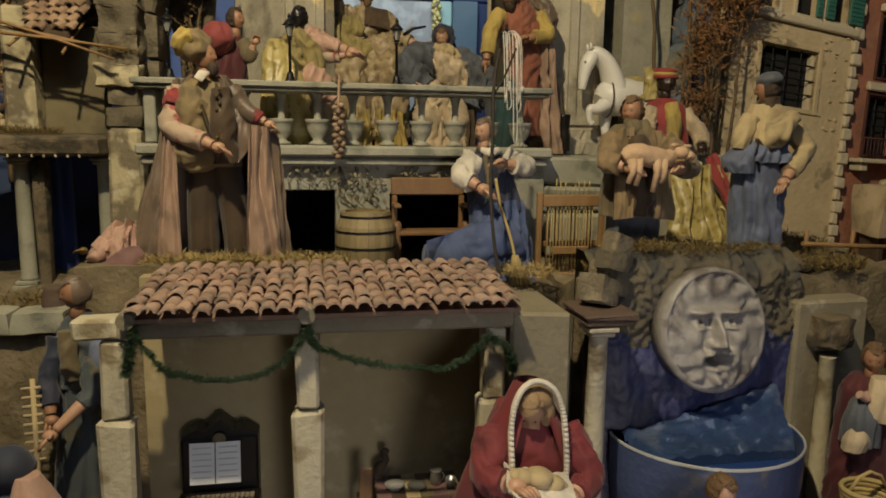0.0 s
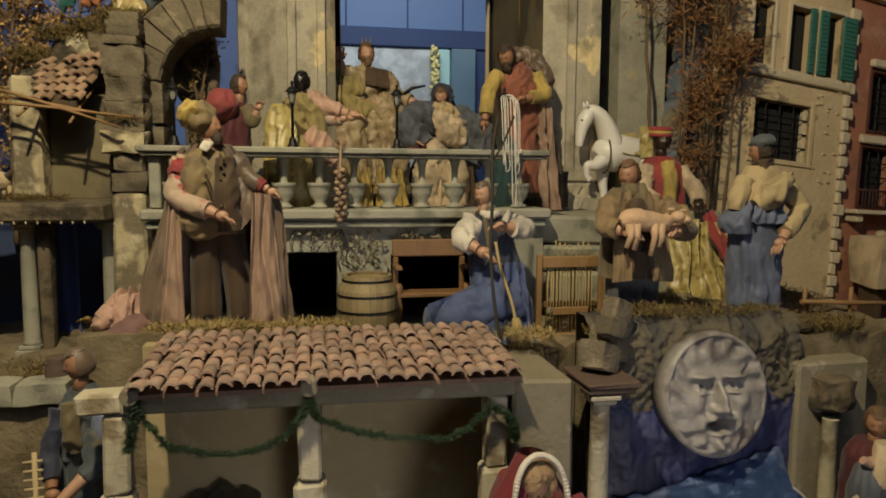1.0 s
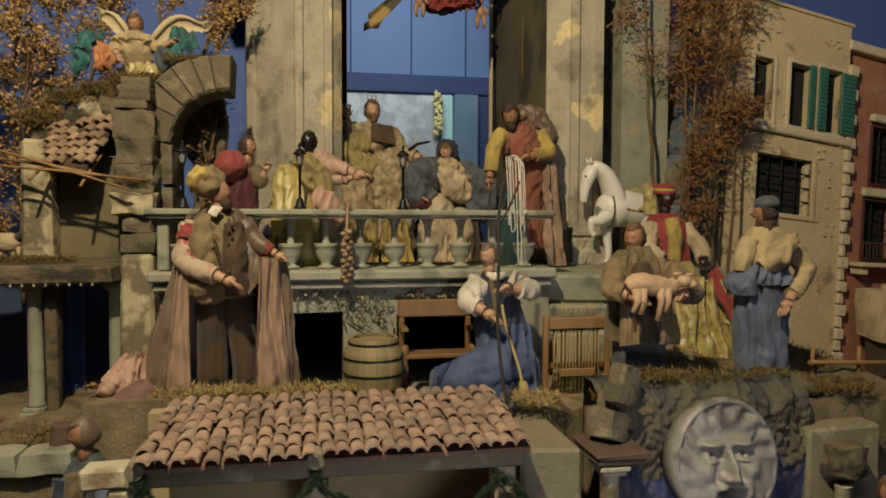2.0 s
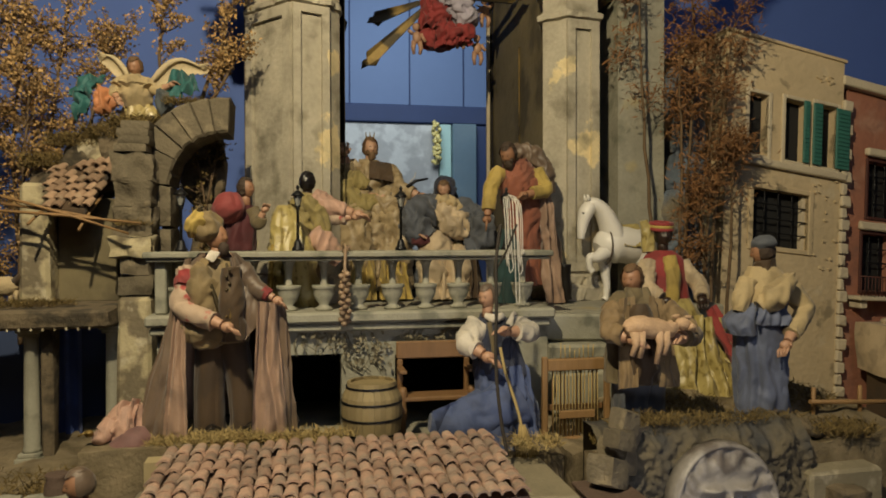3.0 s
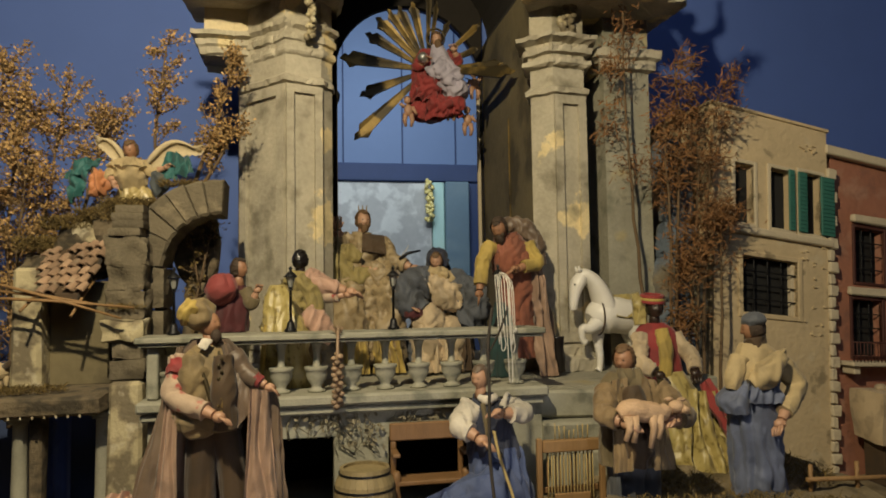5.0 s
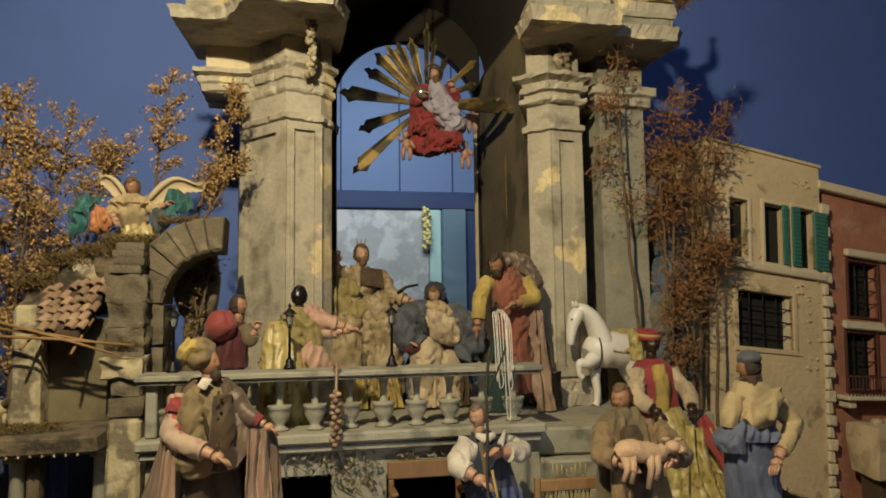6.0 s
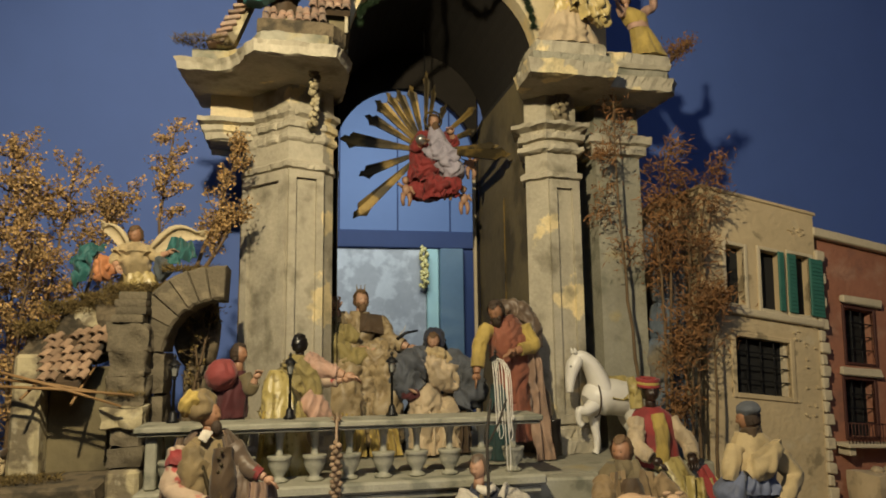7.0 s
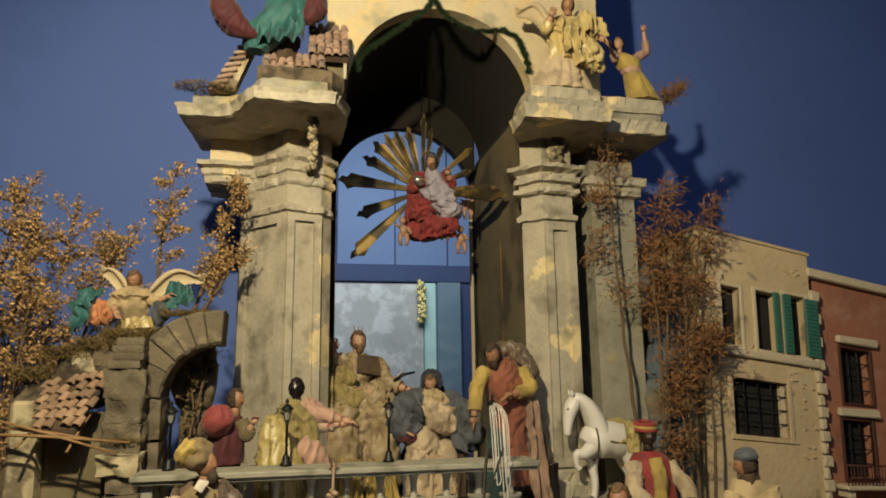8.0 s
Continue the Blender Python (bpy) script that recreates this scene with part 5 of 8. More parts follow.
def spline(rows, steps):
    """Rows of numbers, eased into more rows."""
    out = []
    for i in range(len(rows) - 1):
        p = [rows[max(i - 1, 0)], rows[i], rows[i + 1], rows[min(i + 2, len(rows) - 1)]]
        for j in range(steps):
            t = j / steps
            out.append([0.5 * (2 * b + (c - a) * t + (2 * a - 5 * b + 4 * c - d) * t * t + (3 * b - a - 3 * c + d) * t ** 3) for a, b, c, d in zip(*p)])
    out.append(list(rows[-1]))
    return out


def pleat(x):
    """Rounded ridges with sharp valleys between them."""
    return 1.6 * abs(math.sin(x / 2)) - 1.0


def creases(p):
    """Sharp-edged creases of stiff cloth at a point of space, two sizes of them."""
    q = p * 40
    q = q + Vector((noise.noise(q * 0.6), noise.noise(q * 0.6 + Vector((5, 0, 0))), noise.noise(q * 0.6 + Vector((0, 9, 0))))) * 1.1
    return 0.7 - 2.1 * abs(noise.noise(q)) + 0.45 * (0.4 - 1.3 * abs(noise.noise(q * 2.1))) + 0.8 * noise.noise(q * 0.45)


def robe(s, m, rows, folds=9, amp=0.12, seg=96, steps=14, keep=0.35):
    """Cloth round the body, from the hem up, with folds that fade towards the top."""
    k, fine = s.slot(m), spline(rows, steps)
    ph, out = random.uniform(0, TAU), []
    for i, (x, y, z, rx, ry) in enumerate(fine):
        a = amp * (1 - (1 - keep) * i / (len(fine) - 1))
        row = []
        for j in range(seg):
            th = TAU * j / seg
            c, d = math.cos(th), math.sin(th)
            sway = 3.2 * noise.noise(Vector((1.3 * c, 1.3 * d, z * 7 + ph)))
            w = pleat(folds * th + ph + sway) * (0.75 + 0.5 * noise.noise(Vector((2 * c, 2 * d, ph))))
            w += 0.8 * noise.noise(Vector((2.2 * c, 2.2 * d, z * 11 + ph))) + 0.9 * creases(Vector((x + rx * c, y + ry * d, z * 0.5)))
            q = 1 + a * w
            row.append((x + rx * q * c, y + ry * q * d, z))
        out.append(row)
    s.rings(out, k)


def cape(s, m, rows, a0, a1, folds=7, amp=0.08, seg=34, steps=7, lining=None, thick=0.004):
    """A cloak that hangs open, from the hem up, between two angles (degrees; -90 is towards the front)."""
    fine, ph = spline(rows, steps), random.uniform(0, TAU)
    for off, mm in ((0.0, m), (-thick, lining or m)):
        out = []
        for i, (x, y, z, rx, ry) in enumerate(fine):
            a = amp * (1 - 0.6 * i / (len(fine) - 1))
            row = []
            for j in range(seg + 1):
                th = radians(a0 + (a1 - a0) * j / seg)
                q = 1 + a * (1.3 * pleat(folds * th * 0.9 + ph + 4.0 * noise.noise(Vector((th, z * 4, ph)))) + 0.7 * creases(Vector((x + rx * math.cos(th), y + ry * math.sin(th), z * 0.22))) + 0.7 * noise.noise(Vector((th * 2.0, z * 9, ph))))
                row.append((x + (rx * q + off) * math.cos(th), y + (ry * q + off) * math.sin(th), z))
            out.append(row)
        s.rings(out, s.slot(mm), closed=False)


def drape(s, m, a, b, c, d, folds=4, depth=0.01, n=32, thick=0.003, sag=0.0):
    """A folded piece of cloth between four corners."""
    a, b, c, d = Vector(a), Vector(b), Vector(c), Vector(d)
    nrm = (b - a).cross(d - a).normalized()
    ph = random.uniform(0, TAU)
    for off in (0, thick):
        rows = []
        for i in range(n + 1):
            u, row = i / n, []
            for j in range(n + 1):
                w = j / n
                p = (a * (1 - u) + b * u) * (1 - w) + (d * (1 - u) + c * u) * w
                p = p + nrm * (depth * 1.1 * pleat(folds * TAU * u * 0.6 + ph + 4.0 * noise.noise(Vector((u * 1.5, w * 1.6, ph)))) + depth * 0.8 * creases(Vector((p.x, p.y, p.z * 0.3))) + off)
                p = p + Vector((0, 0, -sag * 4 * u * (1 - u)))
                row.append(p)
            rows.append(row)
        s.rings(rows, s.slot(m), closed=False)


def limb(s, m, pts, radii, seg=20, crease=0.17):
    k = s.slot(m)
    rows = spline([(*p, r) for p, r in zip(pts, radii)], 14 if crease else 7)
    seg = max(seg, 40) if crease and max(radii) > 0.012 else seg
    first = len(s.v)
    s.tube([r[:3] for r in rows], [r[3] for r in rows], k, seg)
    if crease:
        for i, r in enumerate(rows):
            c = Vector(r[:3])
            for j in range(first + i * seg, first + (i + 1) * seg):
                p = Vector(s.v[j])
                q = 1 + crease * (1.5 * creases(Vector((p.x, p.y, p.z * 0.55))) + 0.5 * noise.noise(p * 30))
                s.v[j] = tuple(c + (p - c) * q)


def lump(s, m, at, radii, turn=0.0, crumple=0.22):
    """A crumpled gather of cloth, full of sharp creases."""
    c, k, rows = Vector(at), s.slot(m), []
    ca, sa = math.cos(radians(turn)), math.sin(radians(turn))
    for i in range(33):
        u, row = math.pi * i / 32, []
        for j in range(52):
            th = TAU * j / 52
            d = Vector((math.sin(u) * math.cos(th), math.sin(u) * math.sin(th), -math.cos(u)))
            g = c * 40 + d * 2.4
            w = 0.8 * noise.noise(g * 0.7) + 1.5 * creases(c + Vector((d.x * radii[0], d.y * radii[1], d.z * radii[2] * 0.7)))
            d = d * (1 + crumple * w)
            x, z = d.x * radii[0], d.z * radii[2]
            row.append((c.x + x * ca - z * sa, c.y + d.y * radii[1], c.z + x * sa + z * ca))
        rows.append(row)
    s.rings(rows, k)


def palm(s, m, wrist, way, r):
    k, w, d = s.slot(m), Vector(wrist), Vector(way).normalized()
    side = d.cross(Vector((0, 0.3, 1))).normalized()
    s.ball(w + d * r * 1.0, (r * 1.1, r * 0.9, r * 0.9), k, 10, 6)
    for i in range(4):
        a = w + d * r * 1.4 + side * r * (i - 1.5) * 0.45
        s.tube([a, a + d * r * 1.0 + side * r * (i - 1.5) * 0.2, a + d * r * 1.8 - Vector((0, 0, r * 0.5))], [r * 0.28, r * 0.25, r * 0.16], k, 6)
    s.tube([w + d * r * 0.6 - side * r * 0.7, w + d * r * 1.5 - side * r * 1.3], [r * 0.32, r * 0.2], k, 6)


def arm(s, sleeve, skin, pts, r, cuff=0.62, hand=True):
    sh, el, ha = (Vector(p) for p in pts)
    cut = el + (ha - el) * cuff
    limb(s, sleeve, [sh, (sh + el) / 2, el, cut], [r * 0.98, r * 0.92, r * 0.84, r * 0.74])
    limb(s, skin, [cut, ha], [r * 0.55, r * 0.42], crease=0)
    if hand:
        palm(s, skin, ha, ha - el, r * 0.55)


def face_relief(a, e):
    """How far the face stands out, by the angles to the side and up."""
    g = lambda x, z, sx, sz: math.exp(-((a - x) / sx) ** 2 - ((e - z) / sz) ** 2)
    pair = lambda x, z, sx, sz: g(-x, z, sx, sz) + g(x, z, sx, sz)
    h = 0.20 * g(0, -0.20, 0.13, 0.12) + 0.10 * g(0, 0.02, 0.10, 0.20) + 0.04 * g(0, 0.26, 0.60, 0.08)
    h += -0.09 * pair(0.36, 0.08, 0.17, 0.11) + 0.045 * pair(0.36, 0.06, 0.11, 0.06) + 0.05 * pair(0.55, -0.22, 0.22, 0.20)
    h += 0.06 * g(0, -0.50, 0.20, 0.05) - 0.05 * g(0, -0.42, 0.16, 0.04) - 0.04 * g(0, -0.62, 0.20, 0.05) + 0.09 * g(0, -0.84, 0.30, 0.18)
    return h


def head(s, at, r, skin, hair, way=(0, -1, 0), style="hair", wrap=None, neck=0.03, beard=0.0):
    """A plain modelled head that looks along way."""
    c, d, r = Vector(at), Vector(way).normalized(), r * 0.92
    m = d.to_track_quat("-Y", "Z").to_matrix()
    k, h = s.slot(skin), s.slot(hair)
    q = lambda x, y, z: c + m @ Vector((x * r, y * r, z * r))
    s.tube([c + Vector((0, 0.1 * r, -neck)), q(0, 0.15, -0.45)], [r * 0.56, r * 0.48], k, 12)

    def skull(a, e, grow):
        jaw = 1 - 0.20 * max(0.0, -math.sin(e)) * max(0.0, math.cos(a))
        return q(0.78 * grow * jaw * math.cos(e) * math.sin(a), (-0.88 if abs(a) < 1.57 else -0.98) * grow * math.cos(e) * math.cos(a), 1.08 * grow * math.sin(e))

    side, rise = 40, 30
    ring = [[(-math.pi + TAU * j / side, -1.5 + 3.0 * i / rise) for j in range(side)] for i in range(rise + 1)]
    s.rings([[skull(a, e, 1 + face_relief(a, e)) for a, e in row] for row in ring], k)
    for x in (-0.30, 0.30):
        s.ball(q(x, -0.795, 0.075), (r * 0.085, r * 0.05, r * 0.045), s.slot(BROWN), 8, 5, turn=m)
    for x in (-0.78, 0.78):
        s.ball(q(x, 0.02, -0.05), (r * 0.08, r * 0.17, r * 0.24), k, 8, 6, turn=m)
    if style != "none":
        rough = 1.0 if style == "hair" else 0.3
        h = s.slot(wrap) if wrap else h
        grid = [[skull(a, e, 1.13 + 0.13 * rough * noise.noise(Vector((a * 2.2, e * 5, c.x * 90))) + 0.07 * rough * noise.noise(Vector((a * 7, e * 9, c.z * 50)))) for a, e in row] for row in ring]
        first = len(s.v)
        for row in grid:
            s.v += [tuple(p) for p in row]
        for i in range(rise):
            for j in range(side):
                a, e = ring[i][j]
                if e > 0.62 - 0.12 * math.cos(3 * a) or (abs(a) > 1.12 and e > -0.62):
                    n = first + i * side
                    s.face((n + j, n + (j + 1) % side, n + side + (j + 1) % side, n + side + j), h, True)
        s.ball(q(0, 0.05, 0.98), (r * 0.55, r * 0.6, r * 0.26), h, 14, 8, 0.25, 60, turn=m)
    if beard:
        s.ball(q(0, -0.62, -0.85 - 0.25 * beard), (r * 0.48, r * 0.36, r * 0.42 * (1 + beard)), h, 16, 12, 0.35, 70, turn=m)
        for x in (-0.42, 0.42):
            s.ball(q(x, -0.52, -0.55), (r * 0.26, r * 0.28, r * 0.34), h, 10, 8, 0.3, 70, turn=m)


def doll(name, label, at, build, category="crib figure"):
    s = Shell()
    build(s)
    return solid(name, s, None, at, label, category, "crib figures")


PRINT = cloth("brown_printed_brocade", (0.35, 0.26, 0.130), stain=(0.21, 0.15, 0.07), amount=0.45, patch=38, rough=0.5)
OLDGOLD = cloth("old_gold_wool_mantle", (0.29, 0.225, 0.062))
CRIMSONWOOL = cloth("faded_crimson_wool", (0.27, 0.035, 0.032))
DOUBLET = cloth("golden_olive_wool", (0.235, 0.165, 0.066))


def merchant(s):
    robe(s, BROWN, [(-0.208, 1.29, 0.988, 0.030, 0.030), (-0.208, 1.29, 1.08, 0.029, 0.030), (-0.200, 1.29, 1.20, 0.034, 0.036)], 5, 0.06)
    robe(s, BROWN, [(-0.142, 1.29, 0.985, 0.026, 0.028), (-0.148, 1.29, 1.08, 0.027, 0.029), (-0.172, 1.29, 1.20, 0.034, 0.036)], 5, 0.06)
    limb(s, BLACK, [(-0.205, 1.285, 0.990), (-0.195, 1.245, 0.990)], [0.018, 0.012])
    limb(s, BLACK, [(-0.140, 1.285, 0.990), (-0.120, 1.250, 0.990)], [0.018, 0.012])
    robe(s, DOUBLET, [(-0.192, 1.285, 1.168, 0.062, 0.050), (-0.190, 1.28, 1.20, 0.058, 0.050), (-0.192, 1.28, 1.25, 0.052, 0.046), (-0.194, 1.285, 1.30, 0.054, 0.042), (-0.192, 1.29, 1.335, 0.036, 0.030)], 6, 0.04)
    limb(s, BROWN, [(-0.155, 1.232, 1.175), (-0.158, 1.232, 1.25), (-0.162, 1.243, 1.315)], [0.020, 0.021, 0.017])
    limb(s, GOLD, [(-0.205, 1.236, 1.31), (-0.186, 1.229, 1.25), (-0.178, 1.226, 1.22)], [0.003, 0.004, 0.003], 6)
    limb(s, GOLD, [(-0.168, 1.236, 1.325), (-0.160, 1.216, 1.27), (-0.158, 1.212, 1.22)], [0.003, 0.004, 0.003], 6)
    for i in range(9):
        s.ball((-0.163 + 0.003 * (-1) ** i, 1.210 + 0.0006 * i, 1.212 + 0.0125 * i), 0.0034, s.slot(GOLD), 8, 5)
    lump(s, DOUBLET, (-0.215, 1.248, 1.262), (0.030, 0.026, 0.058), 0, 0.16)
    lump(s, DOUBLET, (-0.212, 1.250, 1.196), (0.042, 0.028, 0.030), 0, 0.18)
    drape(s, WHITE, (-0.208, 1.243, 1.334), (-0.192, 1.234, 1.326), (-0.180, 1.245, 1.345), (-0.200, 1.255, 1.348), 1, 0.001)
    arm(s, FLORAL, SKIN, [(-0.244, 1.270, 1.312), (-0.250, 1.235, 1.240), (-0.172, 1.195, 1.210)], 0.021, 0.8)
    limb(s, RED, [(-0.244, 1.262, 1.305), (-0.249, 1.248, 1.280)], [0.0185, 0.0200])
    arm(s, TAUPE, SKIN, [(-0.145, 1.27, 1.315), (-0.112, 1.255, 1.274), (-0.080, 1.243, 1.255)], 0.018, 0.55)
    limb(s, RED, [(-0.100, 1.249, 1.268), (-0.088, 1.245, 1.260)], [0.0125, 0.0115])
    head(s, (-0.190, 1.272, 1.376), 0.026, SKINTAN, HAIR, (0.85, -0.5, 0.15), "none", neck=0.05)
    lump(s, DOUBLET, (-0.210, 1.275, 1.396), (0.031, 0.033, 0.030), 10, 0.14)
    lump(s, YELLOW, (-0.228, 1.258, 1.402), (0.017, 0.020, 0.021), -20, 0.30)
    s.ball((-0.176, 1.256, 1.352), (0.010, 0.010, 0.014), s.slot(HAIR), 10, 6, 0.2)
    cape(s, TAUPE, [(-0.190, 1.31, 0.992, 0.150, 0.085), (-0.185, 1.31, 1.10, 0.120, 0.072), (-0.188, 1.31, 1.22, 0.090, 0.060), (-0.190, 1.30, 1.30, 0.068, 0.048), (-0.192, 1.295, 1.345, 0.036, 0.030)], -40, 232, 9, 0.05, lining=ROSE, seg=70)
    drape(s, TAUPE, (-0.345, 1.25, 0.990), (-0.278, 1.225, 0.988), (-0.238, 1.258, 1.335), (-0.254, 1.285, 1.330), 4, 0.006)
    drape(s, ROSE, (-0.285, 1.222, 0.988), (-0.238, 1.218, 0.988), (-0.246, 1.240, 1.26), (-0.262, 1.245, 1.26), 3, 0.006)
    drape(s, ROSE, (-0.122, 1.215, 0.986), (-0.052, 1.23, 0.986), (-0.075, 1.25, 1.245), (-0.112, 1.235, 1.25), 4, 0.008)
    drape(s, TAUPE, (-0.072, 1.24, 0.986), (-0.040, 1.27, 0.986), (-0.062, 1.27, 1.24), (-0.085, 1.255, 1.25), 3, 0.006)
    drape(s, TAUPE, (-0.138, 1.235, 1.17), (-0.085, 1.25, 1.235), (-0.150, 1.262, 1.340), (-0.165, 1.252, 1.335), 3, 0.005)


doll("merchant_figure", "merchant figure in olive doublet, yellow turban and long taupe cloak", (-0.19, 1.29, 0.985), merchant)


def red_sash_man(s):
    robe(s, BROWN, [(-0.19, 1.575, 1.19, 0.050, 0.045), (-0.19, 1.575, 1.30, 0.044, 0.040), (-0.185, 1.575, 1.38, 0.040, 0.036)], 6, 0.08)
    robe(s, DARKRED, [(-0.188, 1.57, 1.345, 0.050, 0.045), (-0.182, 1.572, 1.40, 0.044, 0.040), (-0.172, 1.58, 1.455, 0.028, 0.026)], 6, 0.10)
    lump(s, CRIMSONWOOL, (-0.197, 1.535, 1.447), (0.036, 0.034, 0.036), 0, 0.07)
    arm(s, OLIVE, SKIN, [(-0.145, 1.56, 1.445), (-0.130, 1.55, 1.41), (-0.118, 1.54, 1.436)], 0.016)
    head(s, (-0.160, 1.575, 1.496), 0.024, SKINTAN, HAIR, (0.8, -0.5, 0), "hair", neck=0.05)


doll("pilgrim_figure", "kneeling pilgrim figure with round crimson bundle on its back", (-0.19, 1.575, 1.19), red_sash_man)


def brocade_robe(s):
    robe(s, BROCADE, [(-0.050, 1.545, 1.19, 0.060, 0.045), (-0.048, 1.55, 1.27, 0.055, 0.045), (-0.052, 1.56, 1.36, 0.050, 0.040), (-0.065, 1.57, 1.42, 0.036, 0.030), (-0.070, 1.58, 1.455, 0.018, 0.016)], 7, 0.16)
    drape(s, YELLOW, (-0.115, 1.52, 1.20), (-0.015, 1.515, 1.20), (-0.035, 1.54, 1.34), (-0.10, 1.54, 1.36), 5, 0.012)


def kneeling_king(s):
    brocade_robe(s)
    robe(s, PRINT, [(-0.030, 1.655, 1.19, 0.070, 0.060), (-0.030, 1.65, 1.28, 0.062, 0.055), (-0.026, 1.65, 1.37, 0.048, 0.045)], 8, 0.16)
    limb(s, OLDGOLD, [(-0.030, 1.65, 1.34), (-0.030, 1.645, 1.40), (-0.022, 1.65, 1.45), (-0.014, 1.655, 1.488)], [0.050, 0.048, 0.042, 0.020], 28, 0.24)
    limb(s, OLDGOLD, [(-0.020, 1.61, 1.475), (0.006, 1.60, 1.440), (0.020, 1.60, 1.40), (0.010, 1.60, 1.36)], [0.012, 0.020, 0.022, 0.014], 22, 0.3)
    arm(s, PINK, SKIN, [(0.006, 1.635, 1.472), (0.048, 1.61, 1.452), (0.098, 1.60, 1.438)], 0.026, 0.66)
    arm(s, FLORAL, SKIN, [(0.030, 1.63, 1.44), (0.060, 1.61, 1.425), (0.094, 1.60, 1.428)], 0.020, 0.6)
    limb(s, PINK, [(-0.008, 1.575, 1.385), (0.022, 1.57, 1.355), (0.064, 1.565, 1.315)], [0.022, 0.027, 0.014], 24, 0.3)
    lump(s, BROCADE, (-0.050, 1.600, 1.345), (0.050, 0.040, 0.050), 10, 0.28)
    head(s, (-0.014, 1.65, 1.518), 0.025, SKINDARK, BLACK, (0.45, 0.8, 0.1), "hair", neck=0.045)


doll("kneeling_king_figure", "kneeling king figure in salmon silk and gold brocade", (-0.03, 1.64, 1.19), kneeling_king)


def seated_king(s):
    s.ball((0.18, 2.10, 1.25), (0.075, 0.055, 0.09), s.slot(DARKROCK), 12, 8, 0.2, 20)
    robe(s, OLIVE, [(0.180, 2.02, 1.19, 0.098, 0.085), (0.178, 2.02, 1.32, 0.094, 0.085), (0.178, 2.03, 1.42, 0.086, 0.080), (0.178, 2.06, 1.47, 0.064, 0.055)], 7, 0.20)
    limb(s, PRINT, [(0.180, 2.07, 1.42), (0.176, 2.065, 1.50), (0.174, 2.06, 1.57), (0.178, 2.06, 1.625)], [0.062, 0.060, 0.054, 0.026], 28, 0.16)
    limb(s, PRINT, [(0.138, 2.05, 1.43), (0.122, 1.96, 1.435), (0.118, 1.925, 1.39), (0.118, 1.93, 1.22)], [0.050, 0.050, 0.046, 0.054], 28, 0.28)
    limb(s, PRINT, [(0.225, 2.05, 1.43), (0.240, 1.96, 1.440), (0.244, 1.925, 1.40), (0.240, 1.93, 1.22)], [0.050, 0.048, 0.044, 0.052], 28, 0.28)
    drape(s, OLIVE, (0.092, 1.915, 1.24), (0.180, 1.905, 1.23), (0.205, 1.950, 1.455), (0.100, 1.950, 1.455), 5, 0.022)
    drape(s, PRINT, (0.150, 1.905, 1.25), (0.270, 1.915, 1.26), (0.262, 1.965, 1.47), (0.170, 1.950, 1.45), 4, 0.022)
    drape(s, YELLOW, (0.098, 1.862, 1.195), (0.182, 1.856, 1.195), (0.176, 1.872, 1.31), (0.110, 1.875, 1.32), 6, 0.014)
    drape(s, YELLOW, (0.188, 1.856, 1.195), (0.292, 1.862, 1.195), (0.272, 1.875, 1.30), (0.196, 1.872, 1.31), 7, 0.016)
    limb(s, OLDGOLD, [(0.086, 2.01, 1.570), (0.090, 1.975, 1.520), (0.135, 1.945, 1.478), (0.192, 1.945, 1.490)], [0.020, 0.036, 0.034, 0.018], 28, 0.30)
    limb(s, OLDGOLD, [(0.100, 1.985, 1.575), (0.130, 1.965, 1.552), (0.165, 1.960, 1.535)], [0.014, 0.026, 0.014], 24, 0.3)
    drape(s, BROWN, (0.170, 1.990, 1.560), (0.248, 1.985, 1.548), (0.244, 2.020, 1.610), (0.176, 2.022, 1.618), 1, 0.003)
    lump(s, PRINT, (0.215, 1.955, 1.470), (0.046, 0.036, 0.060), -12, 0.28)
    lump(s, PRINT, (0.165, 1.935, 1.385), (0.060, 0.036, 0.060), 15, 0.28)
    arm(s, PRINT, SKIN, [(0.132, 2.05, 1.600), (0.104, 2.02, 1.572), (0.096, 1.99, 1.628)], 0.030, 0.72)
    arm(s, PRINT, SKIN, [(0.140, 1.99, 1.530), (0.145, 1.96, 1.505), (0.200, 1.940, 1.502)], 0.020, 0.4)
    arm(s, PRINT, SKIN, [(0.236, 2.05, 1.590), (0.268, 2.00, 1.53), (0.322, 1.965, 1.508)], 0.027, 0.75)
    head(s, (0.180, 2.045, 1.662), 0.031, SKIN, HAIRLIGHT, (0.25, -0.92, -0.05), "hair", neck=0.05, beard=0.25)
    for i in range(3):
        limb(s, GOLD, [(0.168 + 0.011 * i, 2.04, 1.688), (0.165 + 0.014 * i, 2.04, 1.712)], [0.0028, 0.001], 5, 0)
    s.tube([(0.286, 1.966, 1.532), (0.312, 1.964, 1.552), (0.352, 1.962, 1.560)], [0.006, 0.005, 0.003], s.slot(IRON), 8)
    s.tube([(0.292, 1.960, 1.545), (0.308, 1.960, 1.562), (0.314, 1.960, 1.580)], [0.004, 0.004, 0.001], s.slot(WHITE), 7, 0.4)


doll("seated_king_figure", "bearded seated king figure in olive robe with small crown", (0.18, 2.06, 1.19), seated_king)


